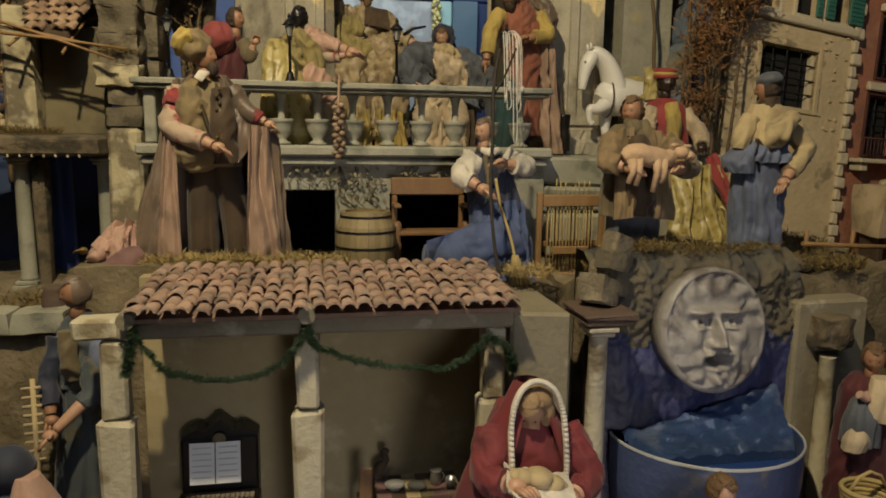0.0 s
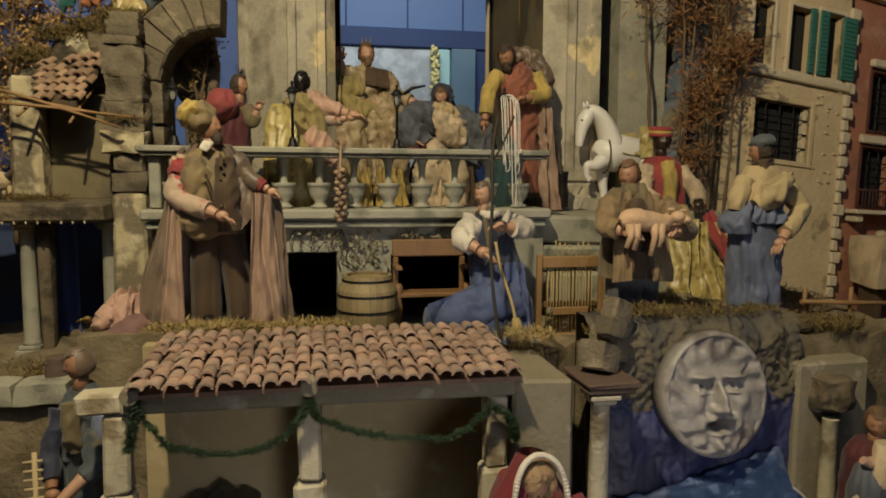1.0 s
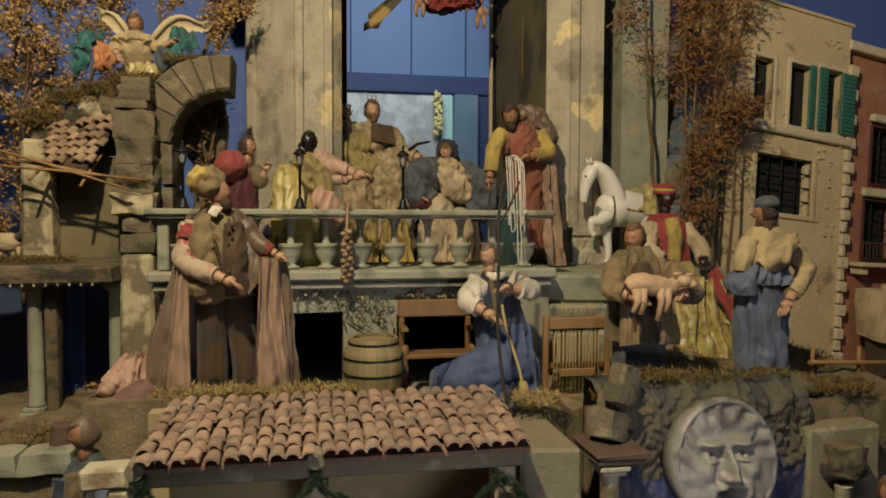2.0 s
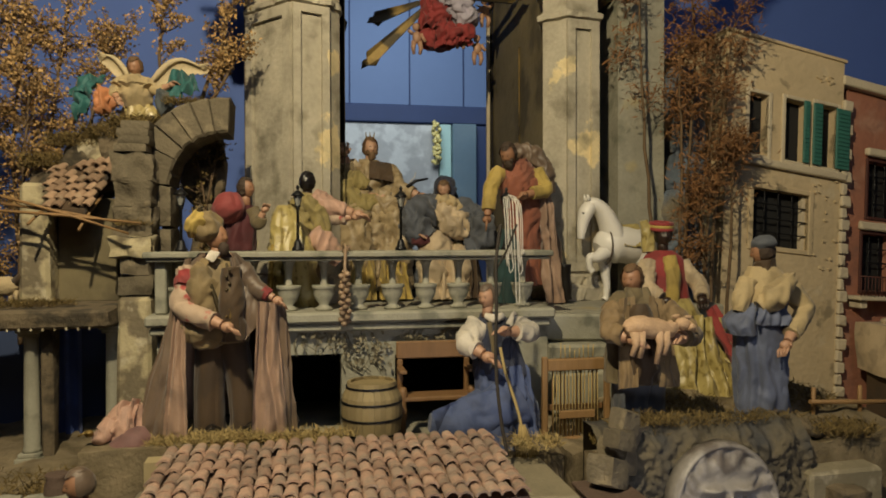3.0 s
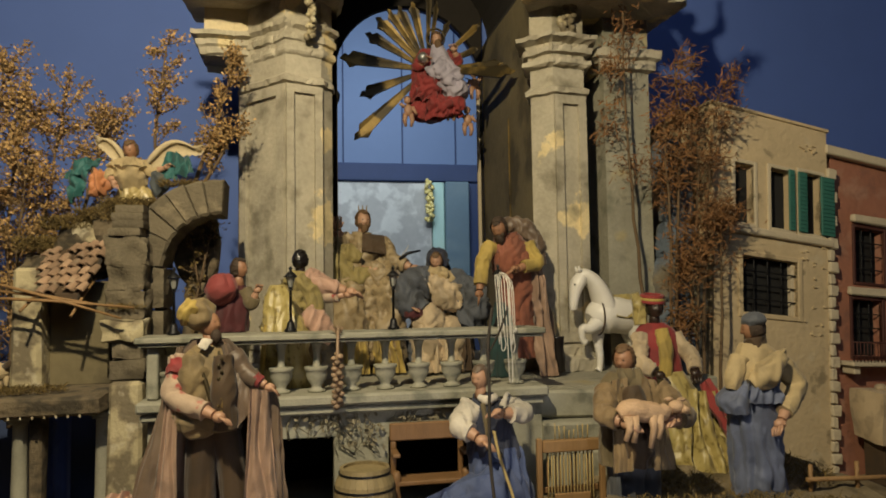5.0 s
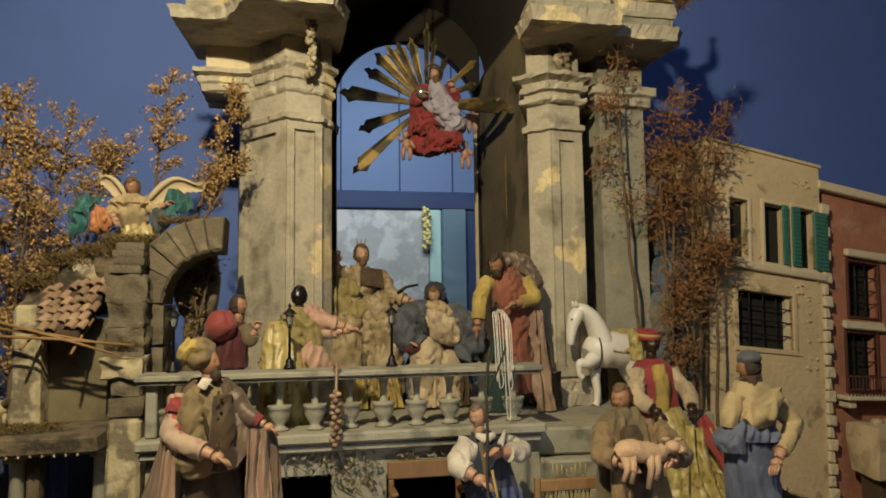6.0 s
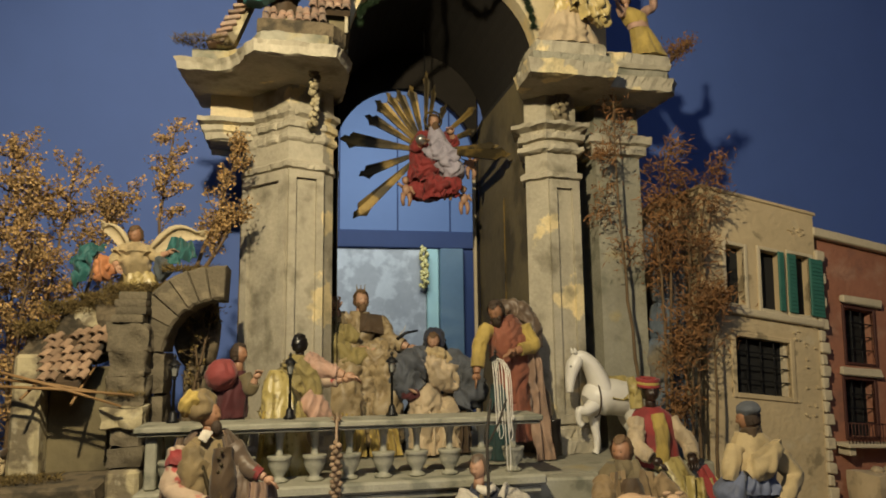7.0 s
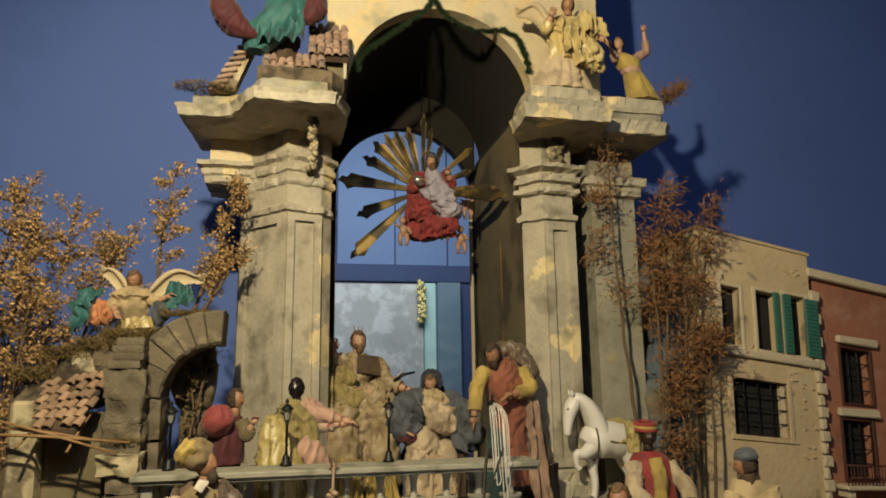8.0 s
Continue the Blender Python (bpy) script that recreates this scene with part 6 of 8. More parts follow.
def seated_mother(s):
    robe(s, SLATE, [(0.408, 1.97, 1.19, 0.100, 0.070), (0.404, 1.97, 1.28, 0.090, 0.068), (0.404, 1.975, 1.37, 0.070, 0.060), (0.402, 1.975, 1.44, 0.048, 0.040), (0.400, 1.965, 1.50, 0.028, 0.026)], 8, 0.16)
    limb(s, CREAMCLOTH, [(0.395, 1.97, 1.34), (0.362, 1.89, 1.345), (0.352, 1.86, 1.30), (0.356, 1.865, 1.20)], [0.036, 0.040, 0.040, 0.042], 28, 0.24)
    limb(s, CREAMCLOTH, [(0.420, 1.97, 1.33), (0.425, 1.90, 1.320), (0.428, 1.87, 1.28), (0.425, 1.875, 1.20)], [0.034, 0.034, 0.034, 0.038], 28, 0.24)
    drape(s, CREAMCLOTH, (0.315, 1.830, 1.195), (0.455, 1.830, 1.195), (0.425, 1.848, 1.310), (0.318, 1.842, 1.345), 5, 0.018, 28)
    drape(s, BROWN, (0.445, 1.845, 1.195), (0.500, 1.855, 1.195), (0.495, 1.88, 1.32), (0.450, 1.865, 1.31), 3, 0.014)
    limb(s, CREAMCLOTH, [(0.355, 1.935, 1.478), (0.398, 1.905, 1.440), (0.450, 1.900, 1.405), (0.470, 1.91, 1.39)], [0.018, 0.036, 0.034, 0.016], 28, 0.34)
    limb(s, SAND, [(0.372, 1.930, 1.495), (0.412, 1.915, 1.480), (0.448, 1.925, 1.470)], [0.014, 0.022, 0.014], 24, 0.34)
    limb(s, SLATE, [(0.372, 1.955, 1.490), (0.326, 1.905, 1.455), (0.300, 1.880, 1.415), (0.335, 1.865, 1.375)], [0.020, 0.040, 0.040, 0.022], 28, 0.34)
    limb(s, SLATE, [(0.440, 1.955, 1.485), (0.486, 1.915, 1.430), (0.500, 1.890, 1.375), (0.476, 1.880, 1.320)], [0.022, 0.038, 0.044, 0.026], 28, 0.34)
    lump(s, DARKRED, (0.316, 1.862, 1.368), (0.026, 0.020, 0.018), 0, 0.2)
    cape(s, SLATE, [(0.43, 2.02, 1.24, 0.105, 0.06), (0.428, 2.02, 1.38, 0.084, 0.05), (0.420, 2.01, 1.47, 0.054, 0.038), (0.408, 1.985, 1.535, 0.032, 0.030)], -20, 200, 6, 0.08)
    lump(s, NAVYCLOTH, (0.408, 1.968, 1.532), (0.031, 0.028, 0.036), 15, 0.16)
    head(s, (0.396, 1.932, 1.526), 0.025, SKIN, HAIRLIGHT, (-0.30, -0.88, -0.35), "hair", neck=0.045)
    palm(s, SKIN, (0.300, 1.860, 1.388), (0.5, -0.6, -0.2), 0.011)


doll("seated_mother_figure", "seated woman figure in cream gown and slate-grey mantle", (0.40, 1.95, 1.19), seated_mother)


def small_attendant(s):
    robe(s, PINK, [(0.275, 2.06, 1.19, 0.035, 0.030), (0.275, 2.06, 1.34, 0.034, 0.030), (0.272, 2.06, 1.45, 0.030, 0.026), (0.274, 2.06, 1.50, 0.016, 0.015)], 6, 0.10)
    head(s, (0.305, 2.04, 1.492), 0.021, SKINDARK, BLACK, (0.2, -0.9, 0), "hair", neck=0.03)
    limb(s, PINK, [(0.275, 2.06, 1.49), (0.302, 2.045, 1.462)], [0.016, 0.014])


doll("attendant_figure", "small dark-haired attendant figure in salmon cloth", (0.275, 2.06, 1.19), small_attendant)


DARKTEAL = cloth("dark_green_blue_wool", (0.010, 0.050, 0.048))


def bowed_man(s):
    robe(s, DARKTEAL, [(0.552, 1.74, 1.19, 0.042, 0.034), (0.555, 1.74, 1.30, 0.042, 0.034), (0.572, 1.745, 1.40, 0.042, 0.036)], 6, 0.16)
    robe(s, RUSTCLOTH, [(0.606, 1.73, 1.24, 0.034, 0.034), (0.602, 1.735, 1.34, 0.038, 0.036), (0.590, 1.735, 1.43, 0.044, 0.038)], 6, 0.18)
    limb(s, RUSTCLOTH, [(0.600, 1.745, 1.34), (0.590, 1.735, 1.43), (0.570, 1.715, 1.53), (0.556, 1.712, 1.592)], [0.042, 0.047, 0.050, 0.028], 28, 0.16)
    arm(s, YELLOW, SKINTAN, [(0.508, 1.700, 1.560), (0.478, 1.680, 1.510), (0.464, 1.66, 1.435)], 0.021, 0.8)
    arm(s, YELLOW, SKINTAN, [(0.612, 1.700, 1.558), (0.630, 1.675, 1.508), (0.572, 1.65, 1.492)], 0.023, 0.72)
    head(s, (0.526, 1.672, 1.605), 0.029, SKINTAN, HAIR, (-0.55, -0.62, -0.50), "hair", neck=0.03, beard=0.6)
    drape(s, ROSE, (0.630, 1.675, 1.192), (0.690, 1.690, 1.192), (0.652, 1.700, 1.50), (0.618, 1.690, 1.49), 2, 0.012)
    drape(s, TAUPE, (0.670, 1.690, 1.192), (0.722, 1.75, 1.192), (0.655, 1.765, 1.555), (0.628, 1.715, 1.560), 3, 0.012)
    limb(s, TAUPE, [(0.542, 1.735, 1.622), (0.592, 1.735, 1.618), (0.640, 1.735, 1.578), (0.655, 1.735, 1.500)], [0.012, 0.022, 0.026, 0.022], 24, 0.3)
    lump(s, RUSTCLOTH, (0.568, 1.690, 1.530), (0.042, 0.030, 0.050), 20, 0.20)
    limb(s, BLACK, [(0.700, 1.70, 1.30), (0.703, 1.70, 1.20)], [0.016, 0.014])


doll("bowed_man_figure", "bowed dark-bearded man figure in rust vest and yellow sleeves", (0.59, 1.73, 1.19), bowed_man)


def moor(s):
    robe(s, BROCADE, [(1.00, 1.43, 0.962, 0.105, 0.070), (0.985, 1.45, 1.05, 0.085, 0.062), (0.950, 1.49, 1.14, 0.062, 0.052), (0.930, 1.525, 1.215, 0.048, 0.042)], 8, 0.13)
    drape(s, BROCADE, (0.905, 1.36, 0.965), (1.00, 1.35, 0.962), (0.985, 1.42, 1.17), (0.930, 1.43, 1.18), 4, 0.012)
    drape(s, BROCADE, (1.02, 1.35, 0.962), (1.10, 1.37, 0.962), (1.02, 1.43, 1.17), (0.995, 1.42, 1.17), 4, 0.012)
    drape(s, RED, (1.028, 1.318, 0.966), (1.082, 1.335, 0.966), (1.000, 1.44, 1.20), (0.968, 1.42, 1.19), 3, 0.008)
    robe(s, RED, [(0.925, 1.53, 1.185, 0.060, 0.046), (0.920, 1.535, 1.25, 0.058, 0.045), (0.917, 1.54, 1.31, 0.058, 0.042), (0.915, 1.55, 1.34, 0.030, 0.026)], 4, 0.03)
    limb(s, YELLOW, [(0.915, 1.495, 1.20), (0.914, 1.488, 1.26), (0.912, 1.502, 1.325)], [0.016, 0.018, 0.016])
    arm(s, CREAMCLOTH, SKINDARK, [(0.866, 1.53, 1.305), (0.842, 1.49, 1.245), (0.866, 1.45, 1.220)], 0.023, 0.95)
    arm(s, CREAMCLOTH, SKINDARK, [(0.966, 1.53, 1.305), (0.992, 1.49, 1.245), (0.974, 1.45, 1.220)], 0.023, 0.95)
    head(s, (0.913, 1.535, 1.380), 0.028, SKINDARK, BLACK, (-0.1, -0.95, 0.05), "hair", neck=0.045)
    for i, m in enumerate((RED, YELLOW, RED)):
        pts = [(0.913 + 0.027 * math.cos(TAU * j / 20), 1.545 + 0.028 * math.sin(TAU * j / 20), 1.397 + i * 0.007 + 0.004 * math.sin(TAU * j / 20)) for j in range(21)]
        s.tube(pts, 0.006, s.slot(m), 7)
    limb(s, BROCADE, [(0.868, 1.56, 1.42), (0.880, 1.56, 1.37), (0.882, 1.555, 1.335)], [0.012, 0.016, 0.016])


doll("groom_figure", "dark-skinned groom figure in red vest, striped turban and gold brocade train", (0.98, 1.46, 0.97), moor)


def shepherd(s):
    robe(s, SLATE, [(0.640, 1.17, 0.985, 0.036, 0.034), (0.645, 1.17, 1.05, 0.040, 0.036), (0.650, 1.17, 1.12, 0.048, 0.040)], 5, 0.08)
    robe(s, SLATE, [(0.690, 1.18, 0.985, 0.032, 0.032), (0.685, 1.18, 1.05, 0.036, 0.034), (0.675, 1.17, 1.12, 0.044, 0.038)], 5, 0.08)
    robe(s, OLIVE, [(0.655, 1.165, 1.078, 0.070, 0.052), (0.655, 1.165, 1.13, 0.066, 0.050), (0.652, 1.165, 1.19, 0.060, 0.046), (0.648, 1.17, 1.235, 0.056, 0.040), (0.645, 1.175, 1.262, 0.030, 0.026)], 6, 0.06)
    limb(s, BROWN, [(0.640, 1.116, 1.085), (0.641, 1.114, 1.17), (0.642, 1.134, 1.235)], [0.028, 0.028, 0.018])
    drape(s, FAWN, (0.585, 1.105, 1.075), (0.622, 1.095, 1.080), (0.632, 1.130, 1.255), (0.600, 1.135, 1.250), 3, 0.006)
    drape(s, FAWN, (0.665, 1.095, 1.078), (0.725, 1.115, 1.072), (0.700, 1.140, 1.245), (0.660, 1.130, 1.255), 3, 0.006)
    drape(s, OLIVE, (0.612, 1.130, 1.235), (0.680, 1.130, 1.235), (0.670, 1.155, 1.268), (0.620, 1.155, 1.268), 2, 0.004)
    arm(s, FAWN, SKIN, [(0.598, 1.15, 1.228), (0.572, 1.11, 1.188), (0.592, 1.075, 1.180)], 0.024, 0.8)
    arm(s, FAWN, SKIN, [(0.704, 1.15, 1.225), (0.740, 1.11, 1.180), (0.700, 1.075, 1.178)], 0.026, 0.8)
    head(s, (0.644, 1.165, 1.288), 0.028, SKINTAN, HAIRLIGHT, (-0.75, -0.6, -0.1), "hair", neck=0.05)


FAWN = cloth("fawn_sheepskin", (0.23, 0.15, 0.062))
doll("shepherd_figure", "shepherd figure in olive-brown coat holding a lamb", (0.66, 1.17, 0.985), shepherd)


def lamb(s):
    rows = spline([(0.580, 1.062, 1.196, 0.012), (0.600, 1.058, 1.204, 0.021), (0.632, 1.056, 1.200, 0.020), (0.660, 1.056, 1.196, 0.019), (0.678, 1.056, 1.206, 0.011)], 6)
    first = len(s.v)
    s.tube([r[:3] for r in rows], [r[3] for r in rows], s.slot(LAMBSKIN), 18)
    for i in range(first, len(s.v)):
        p = Vector(s.v[i])
        s.v[i] = tuple(p + Vector((noise.noise(p * 120), noise.noise(p * 120 + Vector((5, 0, 0))), noise.noise(p * 120 + Vector((0, 5, 0))))) * 0.003)
    s.ball((0.692, 1.050, 1.208), (0.016, 0.012, 0.012), s.slot(LAMBSKIN), 14, 9, 0.1, 60)
    s.tube([(0.702, 1.046, 1.204), (0.714, 1.042, 1.199)], [0.009, 0.006], s.slot(LAMBSKIN))
    for x0, x1, z in ((0.592, 0.584, 1.150), (0.602, 0.600, 1.146), (0.640, 0.634, 1.134), (0.652, 0.650, 1.150)):
        s.tube([(x0, 1.046, 1.195), ((x0 + x1) / 2 + 0.004, 1.042, 1.170), (x1, 1.044, z)], [0.011, 0.0065, 0.0050], s.slot(LAMBSKIN), 9)
    for e, z in ((0.680, 1.222), (0.706, 1.220)):
        s.ball((e, 1.054, z), (0.010, 0.003, 0.004), s.slot(LAMBSKIN), 8, 5)


LAMBSKIN = mat("pinkish_cream_lambskin", (0.50, 0.335, 0.205), 0.7, 0.3, 70, 0.6)
doll("lamb_figure", "small pinkish cream lamb lying in the shepherd's arms", (0.65, 1.06, 1.13), lamb, "lamb")


def blue_skirt_woman(s):
    robe(s, STEEL, [(0.960, 1.19, 0.985, 0.054, 0.048), (0.960, 1.19, 1.06, 0.052, 0.048), (0.957, 1.19, 1.14, 0.054, 0.048), (0.952, 1.19, 1.20, 0.052, 0.044), (0.952, 1.19, 1.235, 0.040, 0.035)], 9, 0.14)
    robe(s, STEEL, [(0.905, 1.18, 1.165, 0.026, 0.034), (0.900, 1.18, 1.195, 0.030, 0.036), (0.925, 1.185, 1.225, 0.020, 0.030)], 5, 0.16)
    drape(s, STEEL, (0.905, 1.135, 1.19), (0.990, 1.135, 1.185), (0.990, 1.150, 1.235), (0.915, 1.150, 1.235), 3, 0.008)
    robe(s, SAND, [(0.952, 1.19, 1.215, 0.042, 0.037), (0.958, 1.19, 1.25, 0.044, 0.036), (0.970, 1.195, 1.285, 0.046, 0.034), (0.968, 1.20, 1.310, 0.030, 0.027)], 6, 0.06)
    arm(s, SAND, SKIN, [(1.008, 1.185, 1.285), (1.044, 1.165, 1.215), (0.975, 1.125, 1.155)], 0.022, 0.80)
    limb(s, SAND, [(0.925, 1.185, 1.280), (0.905, 1.175, 1.245), (0.900, 1.175, 1.215)], [0.018, 0.019, 0.017])
    limb(s, BROWN, [(0.972, 1.195, 1.290), (0.968, 1.195, 1.325)], [0.026, 0.020])
    limb(s, SAND, [(0.925, 1.150, 1.225), (0.960, 1.145, 1.250), (1.000, 1.152, 1.285)], [0.014, 0.022, 0.014], 24, 0.25)
    head(s, (0.960, 1.19, 1.342), 0.027, SKINTAN, HAIR, (-0.85, 0.50, -0.15), "hair", neck=0.05)
    lump(s, SLATE, (0.964, 1.188, 1.360), (0.0245, 0.025, 0.016), 8, 0.10)


doll("farm_woman_figure", "woman figure in sand-yellow blouse and steel-blue skirt", (0.955, 1.19, 0.98), blue_skirt_woman)


def spinner(s):
    robe(s, BLUE, [(0.410, 1.275, 0.934, 0.066, 0.055), (0.406, 1.28, 1.02, 0.062, 0.055), (0.398, 1.30, 1.085, 0.052, 0.048), (0.392, 1.305, 1.120, 0.040, 0.038)], 6, 0.14)
    limb(s, BLUE, [(0.415, 1.275, 1.020), (0.350, 1.255, 1.000), (0.285, 1.248, 0.985), (0.234, 1.248, 0.992)], [0.062, 0.050, 0.038, 0.018], 30, 0.10)
    drape(s, BLUE, (0.250, 1.225, 0.955), (0.400, 1.205, 0.930), (0.402, 1.238, 1.068), (0.236, 1.232, 1.020), 2, 0.008)
    drape(s, BLUE, (0.395, 1.205, 0.930), (0.472, 1.228, 0.930), (0.448, 1.27, 1.10), (0.395, 1.250, 1.10), 4, 0.010)
    limb(s, NAVYCLOTH, [(0.392, 1.305, 1.075), (0.388, 1.305, 1.13), (0.382, 1.308, 1.175), (0.380, 1.31, 1.210)], [0.048, 0.043, 0.042, 0.020], 28, 0.12)
    drape(s, NAVYCLOTH, (0.395, 1.250, 1.070), (0.450, 1.265, 1.080), (0.428, 1.275, 1.185), (0.390, 1.262, 1.19), 2, 0.006)
    arm(s, WHITE, SKIN, [(0.346, 1.295, 1.185), (0.316, 1.262, 1.150), (0.344, 1.232, 1.132)], 0.025, 0.62)
    arm(s, WHITE, SKIN, [(0.418, 1.290, 1.188), (0.458, 1.262, 1.172), (0.400, 1.232, 1.178)], 0.023, 0.7)
    limb(s, OLIVE, [(0.366, 1.268, 1.195), (0.374, 1.258, 1.14), (0.372, 1.256, 1.10)], [0.005, 0.006, 0.004], 8)
    limb(s, WHITE, [(0.362, 1.285, 1.205), (0.380, 1.272, 1.200), (0.400, 1.285, 1.205)], [0.007, 0.010, 0.007], 10)
    head(s, (0.369, 1.296, 1.246), 0.025, SKIN, HAIRLIGHT, (-0.72, -0.66, -0.15), "scarf", wrap=TAUPE, neck=0.045)


doll("spinner_figure", "seated woman figure in dark bodice, white sleeves and blue skirt", (0.38, 1.28, 0.935), spinner)


def reclining_pink(s):
    limb(s, MAUVE, [(-0.395, 1.235, 0.905), (-0.370, 1.225, 0.945), (-0.335, 1.22, 0.985), (-0.310, 1.23, 1.000)], [0.030, 0.036, 0.032, 0.020], 14, 0.06)
    robe(s, PINK, [(-0.362, 1.25, 0.985, 0.036, 0.030), (-0.362, 1.25, 1.02, 0.038, 0.032), (-0.352, 1.255, 1.055, 0.024, 0.022)], 5, 0.22)
    limb(s, PINK, [(-0.375, 1.235, 1.025), (-0.392, 1.22, 1.005), (-0.402, 1.215, 1.010)], [0.016, 0.015, 0.010])
    drape(s, PINK, (-0.385, 1.225, 1.01), (-0.340, 1.22, 1.00), (-0.330, 1.25, 1.065), (-0.370, 1.25, 1.06), 4, 0.012)
    palm(s, GOLD, (-0.405, 1.215, 1.012), (-0.8, -0.4, 0.1), 0.008)


doll("reclining_figure", "small reclining figure in salmon-pink and mauve cloth", (-0.36, 1.24, 0.90), reclining_pink)


def feather(s, root, tip, width, curl):
    """A curved wing with a thick leading edge and a few long quills at its tip."""
    root, tip = Vector(root), Vector(tip)
    span = tip - root
    spine = lambda f: root + span * f + Vector((0, 0, curl * 1.4 * math.sin(math.pi * min(1, f * 1.1))))
    for off in (0.0, 0.004):
        rows = []
        for i in range(19):
            f = i / 18
            drop = width * (0.25 + 0.75 * math.sin(math.pi * (0.15 + 0.70 * f))) * (1 - 0.55 * f)
            rows.append([spine(f) + Vector((span.x * 0.10 * w, off + 0.010 * math.sin(2.6 * w), -drop * w + 0.0022 * math.sin(f * 58) * w * w)) for w in (0, 0.2, 0.4, 0.6, 0.8, 1.0)])
        s.rings(rows, s.slot(WING), closed=False)
    s.tube([spine(f / 10) for f in range(11)], [width * q for q in (0.10, 0.13, 0.15, 0.15, 0.14, 0.12, 0.10, 0.08, 0.06, 0.05, 0.02)], s.slot(WING), 8)
    for i in range(5):
        a = spine(0.80 + 0.05 * i)
        b = a + Vector((span.x * (0.22 - 0.02 * i), 0.004, -width * (0.34 - 0.075 * i)))
        s.tube([a, (a + b) / 2 + Vector((0, 0, 0.003)), b], [width * 0.06, width * 0.07, width * 0.015], s.slot(WING), 6, 0.5)


def herald(s):
    robe(s, PALEGOLD, [(-0.420, 1.690, 1.660, 0.048, 0.038), (-0.424, 1.690, 1.690, 0.040, 0.034), (-0.430, 1.690, 1.715, 0.030, 0.026)], 9, 0.16)
    limb(s, SAND, [(-0.428, 1.69, 1.705), (-0.432, 1.685, 1.735), (-0.436, 1.69, 1.762), (-0.438, 1.695, 1.785)], [0.030, 0.036, 0.034, 0.014], 30, 0.18)
    for i in range(7):
        a = radians(195 + 25 * i)
        limb(s, SAND, [(-0.437 + 0.026 * math.cos(a), 1.69 + 0.022 * math.sin(a), 1.772), (-0.437 + 0.046 * math.cos(a), 1.69 + 0.040 * math.sin(a), 1.750)], [0.010, 0.013], 12, 0.2)
    head(s, (-0.436, 1.685, 1.803), 0.023, SKINTAN, HAIRLIGHT, (-0.25, -0.85, -0.30), "hair", neck=0.035)
    feather(s, (-0.450, 1.715, 1.770), (-0.522, 1.705, 1.842), 0.050, 0.014)
    feather(s, (-0.408, 1.715, 1.768), (-0.275, 1.705, 1.822), 0.056, 0.026)
    arm(s, SAND, SKIN, [(-0.468, 1.685, 1.755), (-0.482, 1.672, 1.735), (-0.470, 1.655, 1.718)], 0.015, 0.5)
    arm(s, SAND, SKIN, [(-0.402, 1.685, 1.755), (-0.378, 1.672, 1.745), (-0.350, 1.66, 1.755)], 0.015, 0.5)
    lump(s, ORANGE, (-0.503, 1.668, 1.716), (0.024, 0.020, 0.026), 20, 0.34)
    lump(s, ORANGE, (-0.512, 1.664, 1.692), (0.014, 0.012, 0.012), 40, 0.34)
    drape(s, TEAL, (-0.582, 1.67, 1.722), (-0.520, 1.66, 1.738), (-0.498, 1.68, 1.775), (-0.568, 1.69, 1.775), 3, 0.010)
    drape(s, TEAL, (-0.572, 1.665, 1.664), (-0.525, 1.655, 1.700), (-0.522, 1.668, 1.752), (-0.575, 1.675, 1.735), 3, 0.010)
    drape(s, TEAL, (-0.372, 1.660, 1.718), (-0.318, 1.655, 1.725), (-0.322, 1.680, 1.798), (-0.350, 1.680, 1.795), 2, 0.010)
    drape(s, TEAL, (-0.335, 1.662, 1.728), (-0.278, 1.660, 1.742), (-0.292, 1.680, 1.785), (-0.330, 1.680, 1.797), 3, 0.012)
    limb(s, GREYTEAL, [(-0.372, 1.665, 1.745), (-0.362, 1.66, 1.715), (-0.368, 1.66, 1.680)], [0.010, 0.020, 0.006], 20, 0.36)


doll("herald_angel_figure", "winged angel figure in gold tunic with teal and orange scarves", (-0.434, 1.695, 1.66), herald)


CRIMSON = cloth("crimson_velvet", (0.17, 0.012, 0.015))
HAIRBLONDE = mat("dark_blonde_hair", (0.26, 0.17, 0.085), 0.7, 0.4, 90, 0.6)


